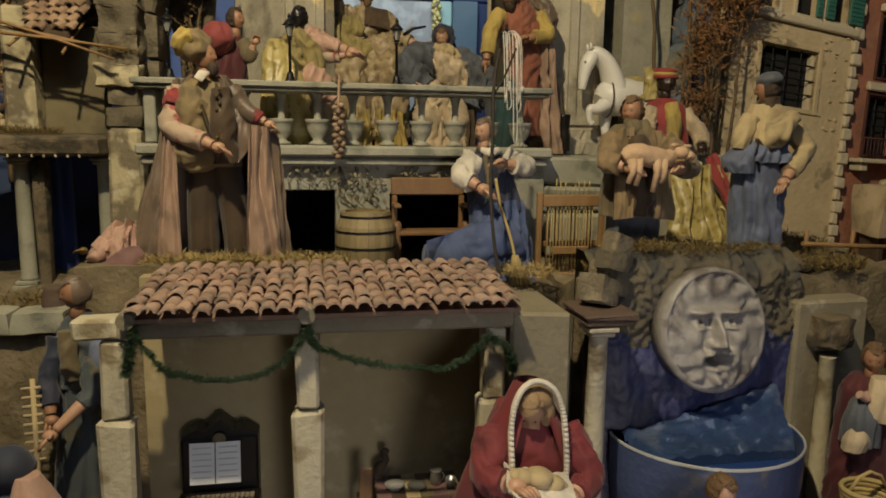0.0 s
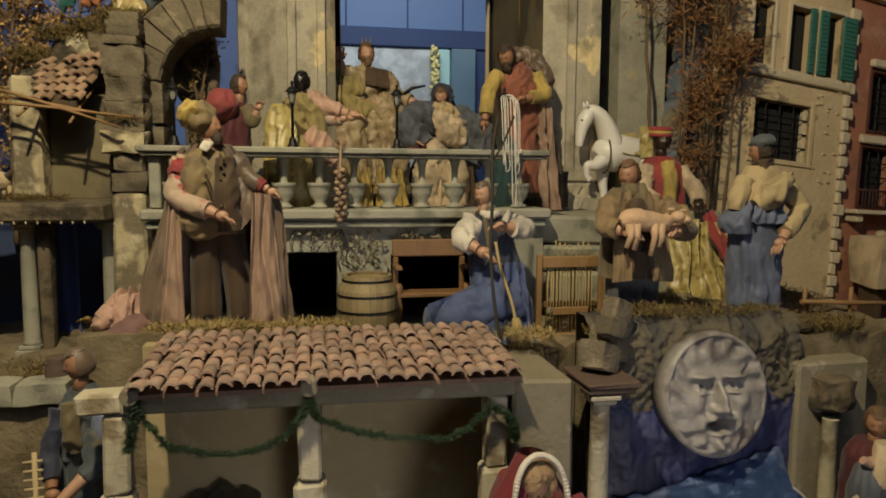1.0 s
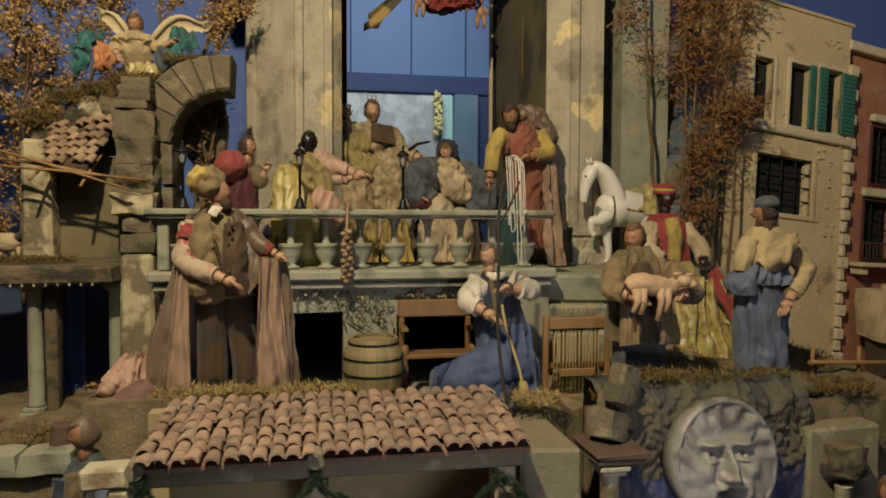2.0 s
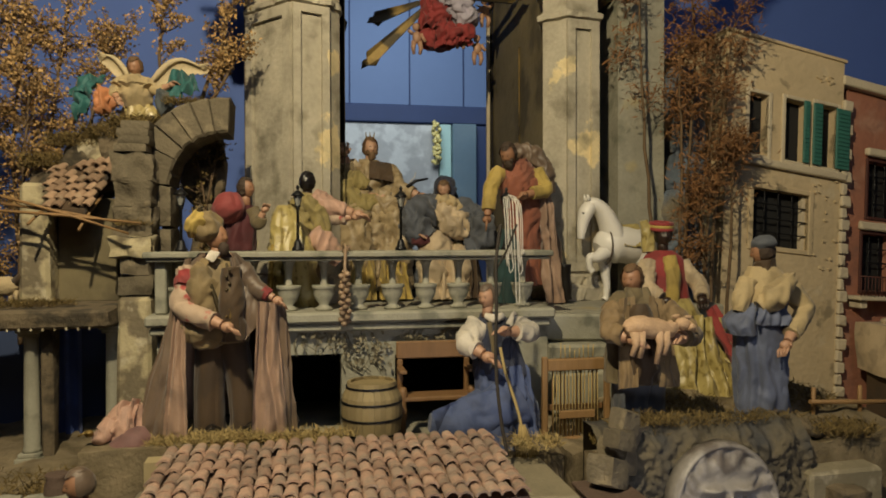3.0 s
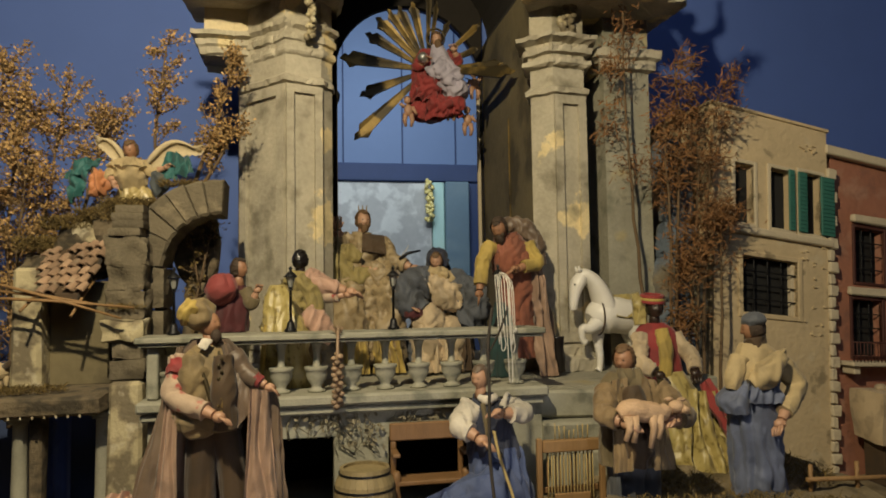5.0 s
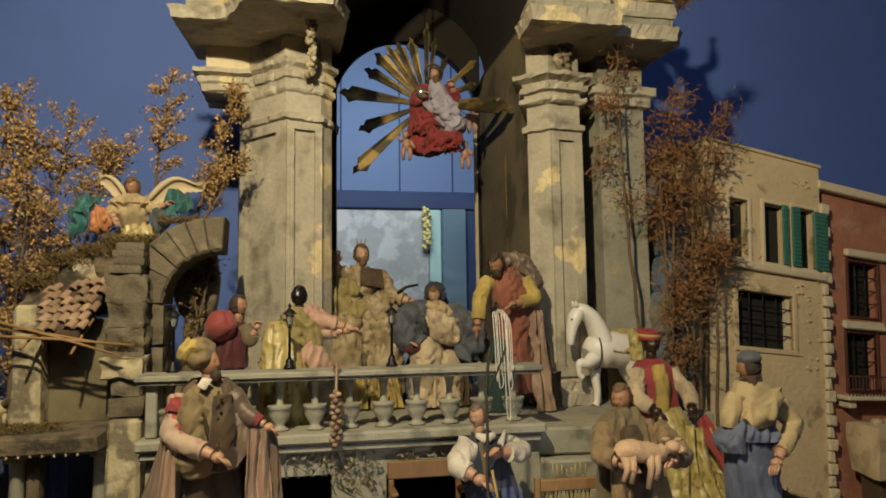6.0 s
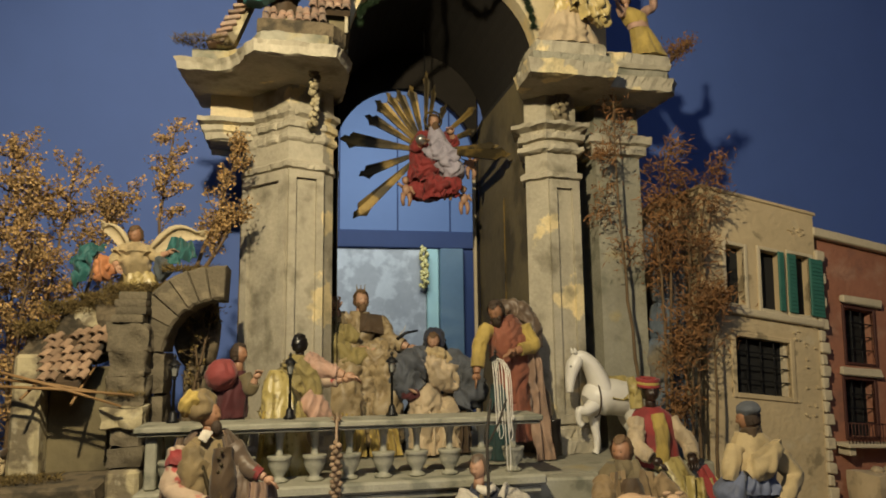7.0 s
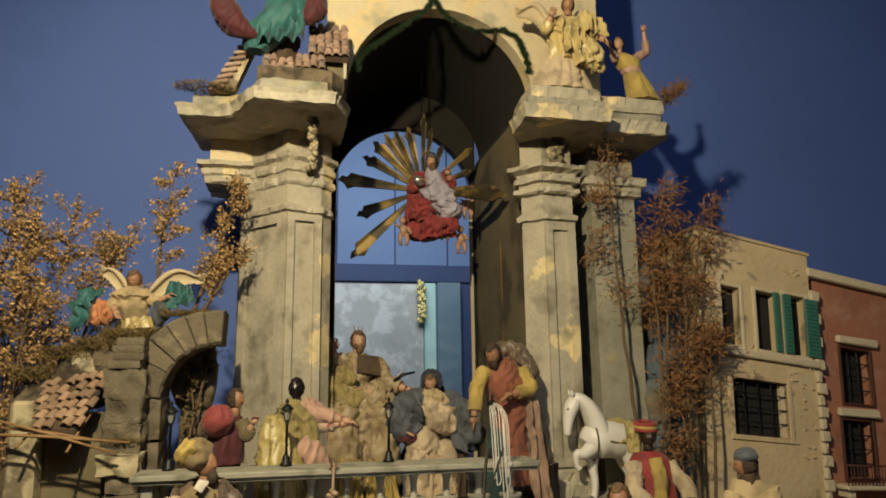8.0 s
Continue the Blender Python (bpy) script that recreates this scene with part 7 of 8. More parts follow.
def hooded_woman(s):
    robe(s, CRIMSON, [(0.315, 0.79, 0.502, 0.125, 0.090), (0.315, 0.79, 0.60, 0.115, 0.082), (0.315, 0.79, 0.70, 0.095, 0.068), (0.315, 0.79, 0.78, 0.068, 0.052), (0.315, 0.795, 0.835, 0.042, 0.038)], 8, 0.10)
    cape(s, CRIMSON, [(0.315, 0.775, 0.60, 0.125, 0.085), (0.315, 0.775, 0.70, 0.105, 0.075), (0.315, 0.775, 0.78, 0.075, 0.058), (0.315, 0.775, 0.835, 0.042, 0.042), (0.315, 0.782, 0.876, 0.020, 0.020)], -62, 242, 7, 0.05, seg=60)
    edge = [(0.315, 0.742, 0.888), (0.315 + 0.026, 0.736, 0.874), (0.315 + 0.039, 0.730, 0.832), (0.315 + 0.040, 0.716, 0.770), (0.315 + 0.034, 0.706, 0.735)]
    edge = [(0.63 - x, y, z) for x, y, z in edge[:0:-1]] + edge
    limb(s, WHITE, edge, [0.0042] * len(edge), 8, 0.1)
    for x, y, z in spline(edge, 9):
        s.ball((x, y - 0.0025, z), 0.0042, s.slot(WHITE), 8, 5, 0.15)
    head(s, (0.312, 0.752, 0.842), 0.028, SKIN, HAIRBLONDE, (-0.30, -0.66, -0.68), "hair", neck=0.03)
    lump(s, HAIRBLONDE, (0.318, 0.757, 0.856), (0.026, 0.024, 0.020), 0, 0.04)
    lump(s, HAIRBLONDE, (0.334, 0.752, 0.836), (0.012, 0.014, 0.020), 0, 0.06)
    arm(s, CRIMSON, SKIN, [(0.262, 0.770, 0.800), (0.240, 0.72, 0.760), (0.262, 0.690, 0.762)], 0.026, 0.9)
    arm(s, CRIMSON, SKIN, [(0.368, 0.770, 0.800), (0.392, 0.72, 0.745), (0.358, 0.690, 0.738)], 0.026, 0.9)
    limb(s, WHITE, [(0.372, 0.700, 0.750), (0.372, 0.694, 0.690)], [0.010, 0.008])
    limb(s, WHITE, [(0.248, 0.700, 0.740), (0.252, 0.694, 0.670)], [0.010, 0.008])
    drape(s, WHITE, (0.252, 0.655, 0.766), (0.352, 0.648, 0.735), (0.350, 0.715, 0.758), (0.262, 0.720, 0.778), 2, 0.004, sag=0.006)
    for x, z, r in ((0.283, 0.770, 0.016), (0.305, 0.768, 0.021), (0.325, 0.757, 0.018), (0.272, 0.774, 0.011), (0.338, 0.752, 0.011)):
        s.ball((x, 0.690, z), (r, r * 0.9, r * 0.7), s.slot(SAND), 12, 8, 0.12)


doll("hooded_woman_figure", "hooded woman figure in crimson cloak offering bread in white cloth", (0.315, 0.78, 0.502), hooded_woman)


def standing_lady(s):
    robe(s, GREYTEAL, [(-0.398, 1.085, 0.502, 0.048, 0.042), (-0.398, 1.085, 0.62, 0.042, 0.040), (-0.396, 1.085, 0.74, 0.036, 0.034), (-0.394, 1.085, 0.82, 0.030, 0.028)], 8, 0.14)
    limb(s, GREYTEAL, [(-0.394, 1.085, 0.80), (-0.392, 1.085, 0.85), (-0.388, 1.09, 0.895), (-0.386, 1.09, 0.928)], [0.032, 0.037, 0.034, 0.014], 30, 0.14)
    limb(s, OLIVE, [(-0.398, 1.050, 0.905), (-0.396, 1.048, 0.86), (-0.394, 1.052, 0.82)], [0.012, 0.016, 0.012], 16, 0.2)
    limb(s, STEEL, [(-0.356, 1.075, 0.895), (-0.350, 1.060, 0.850), (-0.352, 1.050, 0.815)], [0.014, 0.017, 0.014], 20, 0.2)
    arm(s, GREYTEAL, SKIN, [(-0.360, 1.065, 0.850), (-0.358, 1.035, 0.800), (-0.408, 1.000, 0.752)], 0.020, 0.30)
    arm(s, NAVYCLOTH, SKINTAN, [(-0.420, 1.08, 0.885), (-0.434, 1.06, 0.815), (-0.424, 1.03, 0.768)], 0.019, 0.75)
    head(s, (-0.390, 1.080, 0.962), 0.026, SKINTAN, HAIRLIGHT, (-0.90, -0.40, -0.08), "scarf", wrap=TAUPE, neck=0.05)


doll("village_woman_figure", "village woman figure in worn blue-grey gown", (-0.40, 1.085, 0.502), standing_lady)


def corner_woman(s):
    robe(s, NAVYCLOTH, [(-0.375, 0.74, 0.502, 0.075, 0.06), (-0.372, 0.74, 0.65, 0.065, 0.055), (-0.368, 0.74, 0.75, 0.050, 0.045), (-0.368, 0.745, 0.79, 0.024, 0.022)], 6, 0.1)
    s.ball((-0.375, 0.742, 0.808), (0.030, 0.032, 0.030), s.slot(NAVYCLOTH), 16, 10, 0.1, 40)
    robe(s, PINK, [(-0.335, 0.72, 0.72, 0.032, 0.03), (-0.338, 0.72, 0.765, 0.030, 0.028), (-0.348, 0.725, 0.808, 0.014, 0.014)], 4, 0.10)


doll("veiled_woman_figure", "veiled woman figure in navy cloth with pink scarf", (-0.37, 0.74, 0.502), corner_woman)


def basket_woman(s):
    robe(s, DARKRED, [(0.975, 0.84, 0.502, 0.075, 0.06), (0.970, 0.84, 0.62, 0.065, 0.055), (0.962, 0.84, 0.72, 0.050, 0.045), (0.955, 0.84, 0.80, 0.044, 0.036), (0.955, 0.845, 0.83, 0.022, 0.020)], 7, 0.12)
    robe(s, SLATE, [(0.925, 0.81, 0.72, 0.030, 0.028), (0.925, 0.81, 0.77, 0.028, 0.026), (0.938, 0.82, 0.81, 0.016, 0.015)], 5, 0.12)
    robe(s, CREAMCLOTH, [(0.962, 0.80, 0.765, 0.036, 0.028), (0.960, 0.80, 0.81, 0.034, 0.026), (0.958, 0.81, 0.835, 0.018, 0.016)], 5, 0.14)
    head(s, (0.960, 0.835, 0.862), 0.025, SKINTAN, HAIRLIGHT, (-0.6, -0.7, -0.2), "hair", neck=0.04)
    robe(s, CREAMCLOTH, [(0.902, 0.795, 0.715, 0.018, 0.015), (0.905, 0.795, 0.735, 0.020, 0.017), (0.912, 0.80, 0.755, 0.012, 0.011)], 4, 0.15)
    limb(s, PINK, [(0.905, 0.80, 0.812), (0.918, 0.80, 0.805), (0.930, 0.81, 0.808)], [0.006, 0.007, 0.005])


doll("basket_woman_figure", "crouching woman figure in dark red skirt and cream shawl", (0.965, 0.84, 0.502), basket_woman)
s = Shell()
for i in range(6):
    s.tube([(0.905 + 0.042 * math.cos(TAU * j / 24) * (0.8 + 0.04 * i), 0.76 + 0.036 * math.sin(TAU * j / 24) * (0.8 + 0.04 * i), 0.622 + i * 0.008) for j in range(25)], 0.0045, 0, 6)
s.tube([(0.868, 0.76, 0.66), (0.885, 0.76, 0.685), (0.905, 0.76, 0.693), (0.925, 0.76, 0.685), (0.942, 0.76, 0.66)], 0.003, 0, 6)
s.lathe((0.905, 0.76, 0.502), [(0.030, 0), (0.034, 0.118)], 0, 16)
solid("wicker_basket", s, STRAW, (0.905, 0.76, 0.502), "round wicker basket with looped handle", "basket")


def kneeling_child(s):
    robe(s, MAUVE, [(0.605, 0.72, 0.502, 0.055, 0.05), (0.605, 0.72, 0.60, 0.045, 0.042), (0.607, 0.72, 0.675, 0.028, 0.026)], 6, 0.1)
    head(s, (0.608, 0.72, 0.705), 0.026, SKIN, HAIRLIGHT, (0.2, -0.9, -0.3), "hair", neck=0.03)


doll("child_figure", "small child figure with chestnut hair by the basin", (0.605, 0.72, 0.502), kneeling_child)


def gold_angel(s):
    robe(s, CREAMCLOTH, [(0.790, 1.715, 2.428, 0.098, 0.050), (0.795, 1.72, 2.49, 0.075, 0.045), (0.802, 1.72, 2.57, 0.046, 0.036)], 13, 0.16)
    robe(s, PALEGOLD, [(0.808, 1.715, 2.53, 0.056, 0.044), (0.806, 1.715, 2.60, 0.046, 0.040), (0.806, 1.72, 2.66, 0.044, 0.034), (0.812, 1.725, 2.695, 0.022, 0.020)], 7, 0.26, keep=0.6)
    drape(s, PALEGOLD, (0.820, 1.66, 2.50), (0.905, 1.67, 2.505), (0.860, 1.68, 2.60), (0.790, 1.67, 2.60), 5, 0.020)
    drape(s, PALEGOLD, (0.775, 1.655, 2.535), (0.850, 1.650, 2.545), (0.850, 1.675, 2.640), (0.780, 1.672, 2.655), 5, 0.018)
    drape(s, PALEGOLD, (0.850, 1.650, 2.610), (0.925, 1.655, 2.590), (0.915, 1.675, 2.665), (0.845, 1.670, 2.685), 4, 0.018)
    head(s, (0.818, 1.70, 2.725), 0.026, SKINTAN, HAIRLIGHT, (-0.2, -0.9, -0.3), "hair", neck=0.04)
    arm(s, PALEGOLD, SKIN, [(0.762, 1.71, 2.665), (0.735, 1.69, 2.625), (0.745, 1.67, 2.66)], 0.020)
    arm(s, PALEGOLD, SKIN, [(0.850, 1.71, 2.665), (0.885, 1.68, 2.63), (0.905, 1.66, 2.60)], 0.022)
    lump(s, PALEGOLD, (0.812, 1.690, 2.635), (0.040, 0.030, 0.040), 20, 0.34)
    lump(s, PALEGOLD, (0.868, 1.670, 2.545), (0.036, 0.024, 0.048), 30, 0.36)
    feather(s, (0.775, 1.745, 2.675), (0.665, 1.74, 2.72), 0.075, 0.03)
    feather(s, (0.845, 1.745, 2.675), (0.945, 1.75, 2.72), 0.075, 0.03)


doll("gold_angel_figure", "winged angel figure in gold satin over a cream skirt", (0.80, 1.72, 2.428), gold_angel)


def yellow_woman(s):
    robe(s, YELLOW, [(1.085, 1.74, 2.426, 0.055, 0.045), (1.075, 1.745, 2.47, 0.045, 0.040), (1.055, 1.745, 2.525, 0.032, 0.030)], 8, 0.12)
    robe(s, PINK, [(1.055, 1.745, 2.522, 0.034, 0.031), (1.048, 1.745, 2.542, 0.035, 0.032)], 4, 0.04)
    robe(s, YELLOW, [(1.048, 1.745, 2.538, 0.036, 0.032), (1.035, 1.745, 2.57, 0.040, 0.033), (1.022, 1.75, 2.592, 0.022, 0.020)], 5, 0.06)
    head(s, (1.008, 1.74, 2.625), 0.022, SKIN, HAIRLIGHT, (-0.7, -0.7, 0.0), "hair", neck=0.035)
    arm(s, PINK, SKIN, [(1.060, 1.74, 2.575), (1.105, 1.735, 2.605), (1.092, 1.72, 2.668)], 0.014, 0.5)
    arm(s, PINK, SKIN, [(1.005, 1.74, 2.575), (0.985, 1.73, 2.57), (0.968, 1.72, 2.602)], 0.014, 0.5)


doll("dancing_woman_figure", "woman figure in yellow dress with one raised arm", (1.085, 1.74, 2.426), yellow_woman)


def teal_angel(s):
    robe(s, TEAL, [(-0.155, 1.70, 2.475, 0.028, 0.024), (-0.125, 1.69, 2.53, 0.062, 0.040), (-0.075, 1.69, 2.60, 0.060, 0.045), (-0.055, 1.70, 2.68, 0.050, 0.04), (-0.05, 1.70, 2.74, 0.022, 0.02)], 6, 0.14)
    drape(s, TEAL, (-0.15, 1.655, 2.485), (-0.02, 1.66, 2.505), (-0.01, 1.68, 2.62), (-0.13, 1.68, 2.62), 7, 0.020)
    limb(s, DARKRED, [(-0.150, 1.67, 2.510), (-0.205, 1.66, 2.530), (-0.240, 1.66, 2.575), (-0.25, 1.67, 2.63)], [0.012, 0.030, 0.034, 0.026], 14)
    limb(s, DARKRED, [(-0.015, 1.66, 2.56), (0.010, 1.66, 2.60), (0.012, 1.67, 2.66)], [0.014, 0.030, 0.024], 14)
    head(s, (-0.05, 1.69, 2.78), 0.028, SKIN, HAIRLIGHT, (0, -1, 0), "hair", neck=0.04)
    limb(s, BROWN, [(-0.085, 1.76, 2.410), (-0.07, 1.74, 2.55)], [0.036, 0.040])


doll("teal_angel_figure", "flying angel figure in teal and dark red silk", (-0.085, 1.76, 2.412), teal_angel)


def horse(s):
    k = s.slot(HORSEWHITE)
    rows = spline([(0.825, 1.75, 1.335, 0.030), (0.852, 1.752, 1.350, 0.052), (0.890, 1.756, 1.355, 0.054), (0.930, 1.76, 1.350, 0.054), (0.962, 1.766, 1.350, 0.048), (0.985, 1.77, 1.345, 0.020)], 6)
    s.tube([r[:3] for r in rows], [r[3] for r in rows], k, 18)
    rows = spline([(0.872, 1.752, 1.365, 0.050), (0.856, 1.748, 1.410, 0.042), (0.834, 1.744, 1.450, 0.034), (0.806, 1.742, 1.474, 0.026), (0.786, 1.742, 1.474, 0.018)], 6)
    s.tube([r[:3] for r in rows], [r[3] for r in rows], k, 16, 0.72)
    rows = spline([(0.794, 1.742, 1.470, 0.024), (0.780, 1.741, 1.448, 0.0265), (0.770, 1.740, 1.418, 0.020), (0.765, 1.739, 1.390, 0.0155), (0.764, 1.739, 1.372, 0.012)], 5)
    s.tube([r[:3] for r in rows], [r[3] for r in rows], k, 14, 0.8)
    for y in (1.730, 1.754):
        s.tube([(0.785, y, 1.482), (0.780, y, 1.500)], [0.007, 0.002], k, 7)
    s.ball((0.764, 1.722, 1.446), (0.003, 0.003, 0.003), s.slot(BLACK), 7, 5)
    limb(s, HORSEWHITE, [(0.838, 1.735, 1.335), (0.808, 1.725, 1.318), (0.785, 1.722, 1.318), (0.783, 1.722, 1.290), (0.792, 1.722, 1.277)], [0.024, 0.017, 0.012, 0.009, 0.010], 10, 0)
    limb(s, HORSEWHITE, [(0.850, 1.765, 1.330), (0.850, 1.765, 1.275), (0.855, 1.765, 1.235), (0.853, 1.765, 1.200), (0.848, 1.765, 1.190)], [0.026, 0.015, 0.011, 0.009, 0.012], 10, 0)
    for y in (1.74, 1.785):
        limb(s, HORSEWHITE, [(0.958, y, 1.335), (0.962, y, 1.285), (0.975, y, 1.245), (0.968, y, 1.205), (0.960, y, 1.190)], [0.034, 0.022, 0.012, 0.010, 0.013], 10, 0)
    limb(s, HORSEWHITE, [(0.985, 1.77, 1.35), (1.003, 1.775, 1.30), (1.002, 1.775, 1.24)], [0.012, 0.016, 0.006], 10)
    for i in range(9):
        f = i / 8
        p = Vector((0.792 + 0.080 * f, 1.752 + 0.004 * f, 1.486 - 0.075 * f))
        s.tube([p, p + Vector((0.012, 0.010, -0.012)), p + Vector((0.010, 0.018, -0.030))], [0.008, 0.007, 0.003], k, 7)
    s.tube([(0.845, 1.752 + 0.052 * math.cos(TAU * j / 20), 1.352 + 0.056 * math.sin(TAU * j / 20)) for j in range(21)], 0.0025, s.slot(BROWN), 6)
    drape(s, BROCADE, (0.880, 1.700, 1.350), (0.950, 1.702, 1.345), (0.955, 1.765, 1.412), (0.885, 1.760, 1.414), 2, 0.003)


doll("horse_figure", "white glazed horse figure with one raised foreleg", (0.89, 1.755, 1.19), horse, "horse")


def sheep(s):
    k = s.slot(FLEECE)
    s.ball((-0.690, 1.56, 1.268), (0.034, 0.020, 0.022), k, 16, 10, 0.15, 90)
    s.tube([(-0.665, 1.56, 1.275), (-0.645, 1.555, 1.290), (-0.634, 1.55, 1.284)], [0.013, 0.011, 0.006], s.slot(BROWN))
    for x in (-0.712, -0.700, -0.676, -0.664):
        s.tube([(x, 1.558, 1.258), (x, 1.558, 1.225)], [0.006, 0.004], k, 7)


doll("sheep_figure", "small cream sheep figure on the ruined deck", (-0.69, 1.56, 1.225), sheep, "sheep")

# ---- the glory in the vault ----
glory = thing("sunburst", (0.453, 2.35, 2.262), "gilded wooden sunburst hung in the vault", "sunburst")
for tip, w in (((0.175, 1.985), 0.030), ((0.196, 2.150), 0.026), ((0.124, 2.291), 0.032), ((0.218, 2.387), 0.024), ((0.257, 2.450), 0.026), ((0.300, 2.485), 0.018), ((0.340, 2.500), 0.020), ((0.392, 2.520), 0.020), ((0.458, 2.583), 0.014), ((0.490, 2.530), 0.012), ((0.537, 2.456), 0.014), ((0.662, 2.456), 0.015), ((0.655, 2.359), 0.015), ((0.703, 2.175, 2.05), 0.026), ((0.690, 2.235, 2.15), 0.018)):
    hub, end = Vector((0.453, 2.35, 2.262)), Vector((tip[0], tip[2] if len(tip) > 2 else 2.345, tip[1]))
    d = (end - hub).normalized()
    n = Vector((-d.z, 0, d.x)).normalized()
    L = (end - hub).length
    s = Shell()
    pts = [(0.05, -0.25), (L * 0.86, -1.0), (L * 0.90, -0.45), (L * 0.95, -0.55), (L, 0.0), (L * 0.93, 0.30), (L * 0.88, 0.95), (L * 0.80, 0.60), (0.05, 0.25)]
    front = [hub + d * u + n * w * q for u, q in pts]
    s.rings([[p + Vector((0, -0.004 - 0.004 * (i % 2), 0)) for i, p in enumerate(front)], [p + Vector((0, 0.004, 0)) for p in front]], 0, smooth=False)
    part("ray", s, GOLD, glory)
s = Shell()
s.tube([(0.453 + 0.055 * math.cos(TAU * j / 30), 2.345, 2.262 + 0.065 * math.sin(TAU * j / 30)) for j in range(31)], 0.010, 0, 8)
part("hub", s, GOLD, glory)
s = Shell()
s.tube([(0.453, 2.352, 2.262), (0.453, 2.352, 2.756)], 0.0025, 0, 6)
part("hanger", s, IRON, glory, "thin iron hanger")


def enthroned(s):
    robe(s, RED, [(0.452, 2.30, 2.055, 0.034, 0.030), (0.450, 2.295, 2.085, 0.062, 0.040), (0.438, 2.30, 2.13, 0.052, 0.040), (0.425, 2.305, 2.20, 0.036, 0.035), (0.430, 2.31, 2.27, 0.040, 0.034), (0.465, 2.31, 2.325, 0.026, 0.022)], 5, 0.30)
    robe(s, LILAC, [(0.545, 2.275, 2.135, 0.030, 0.026), (0.528, 2.270, 2.17, 0.050, 0.036), (0.505, 2.270, 2.23, 0.044, 0.038), (0.488, 2.280, 2.29, 0.036, 0.030), (0.478, 2.29, 2.335, 0.022, 0.020)], 5, 0.24)
    drape(s, LILAC, (0.470, 2.235, 2.185), (0.570, 2.235, 2.140), (0.535, 2.250, 2.25), (0.462, 2.250, 2.265), 5, 0.012)
    drape(s, RED, (0.380, 2.25, 2.13), (0.470, 2.24, 2.10), (0.490, 2.255, 2.18), (0.395, 2.27, 2.22), 4, 0.016)
    drape(s, RED, (0.420, 2.245, 2.045), (0.530, 2.245, 2.065), (0.520, 2.26, 2.135), (0.430, 2.26, 2.12), 4, 0.016)
    lump(s, LILAC, (0.505, 2.248, 2.215), (0.056, 0.030, 0.040), -35, 0.34)
    lump(s, LILAC, (0.545, 2.250, 2.165), (0.036, 0.028, 0.026), 20, 0.28)
    lump(s, RED, (0.440, 2.262, 2.175), (0.038, 0.026, 0.030), 25, 0.34)
    lump(s, RED, (0.478, 2.250, 2.100), (0.046, 0.028, 0.034), -20, 0.36)
    lump(s, RED, (0.535, 2.260, 2.105), (0.034, 0.028, 0.036), 30, 0.30)
    arm(s, RED, SKIN, [(0.435, 2.30, 2.305), (0.405, 2.27, 2.25), (0.418, 2.245, 2.258)], 0.024)
    arm(s, RED, SKIN, [(0.515, 2.30, 2.305), (0.552, 2.27, 2.275), (0.535, 2.245, 2.30)], 0.022)
    head(s, (0.477, 2.295, 2.362), 0.026, SKIN, HAIRLIGHT, (0.1, -0.95, -0.2), "hair", neck=0.03)
    s.ball((0.479, 2.272, 2.335), (0.015, 0.012, 0.022), s.slot(HAIRLIGHT), 10, 8, 0.2)
    s.ball((0.413, 2.228, 2.268), 0.019, s.slot(SILVER), 14, 10)
    s.tube([(0.477 + 0.034 * math.cos(TAU * j / 24), 2.312, 2.372 + 0.036 * math.sin(TAU * j / 24)) for j in range(25)], 0.004, s.slot(GOLD), 6)
    s.tube([(0.45, 2.30, 2.20), (0.453, 2.345, 2.22)], 0.008, s.slot(IRON), 6)


doll("enthroned_figure", "bearded figure in crimson and lilac robes before the sunburst", (0.453, 2.31, 2.04), enthroned)


def cherub(at, turn):
    def build(s):
        x, y, z = at
        k = s.slot(SKIN)
        s.ball((x, y, z), (0.016, 0.014, 0.022), k, 12, 8)
        s.ball((x - 0.004, y - 0.006, z + 0.034), (0.013, 0.013, 0.014), k, 12, 8)
        s.ball((x - 0.003, y, z + 0.040), (0.014, 0.014, 0.011), s.slot(HAIRLIGHT), 12, 8, 0.2, 80)
        for e in (-1, 1):
            s.tube([(x + e * 0.010, y, z - 0.014), (x + e * 0.014, y - 0.004, z - 0.038), (x + e * 0.010, y, z - 0.060)], [0.010, 0.008, 0.005], k, 8)
            s.tube([(x + e * 0.014, y, z + 0.012), (x + e * 0.030, y - 0.004, z + 0.004 + turn * e * 0.02)], [0.008, 0.005], k, 8)
            s.tube([(x + e * 0.008, y + 0.012, z + 0.014), (x + e * 0.032, y + 0.014, z + 0.024)], [0.008, 0.003], s.slot(WING), 8, 0.4)
        s.tube([(x, y + 0.01, z), (x * 0.5 + 0.2265, 2.342, z * 0.5 + 1.131)], 0.002, s.slot(IRON), 5)
    return build


for at, turn in (((0.618, 2.29, 2.200), 1), ((0.365, 2.27, 2.085), -1), ((0.520, 2.262, 2.110), 0.5), ((0.592, 2.30, 2.065), -0.6)):
    doll("cherub_figure", "small painted cherub figure hung by the sunburst", at, cherub(at, turn), "cherub")
s = Shell()
for i in range(46):
    s.ball((1.080 + random.uniform(-0.03, 0.03), 5.84 + random.uniform(-0.03, 0.03), 2.40 - 0.36 * (i / 46) ** 0.9), 0.019, 0, 8, 5)
s.tube([(1.075, 5.84, 2.40), (1.075, 5.93, 2.44)], 0.006, 0, 6)
solid("bead_string", s, mat("pale_gold_beads", (0.75, 0.62, 0.22), 0.3, 0.2, 20, 0.1), (1.075, 5.86, 2.0), "string of pale gold beads hung in the back room", "bead string")

# ---- furniture on the middle terrace ----
barrel = thing("barrel", (0.115, 1.262, 0.962), "olive-brown wooden barrel with dark hoops", "barrel")


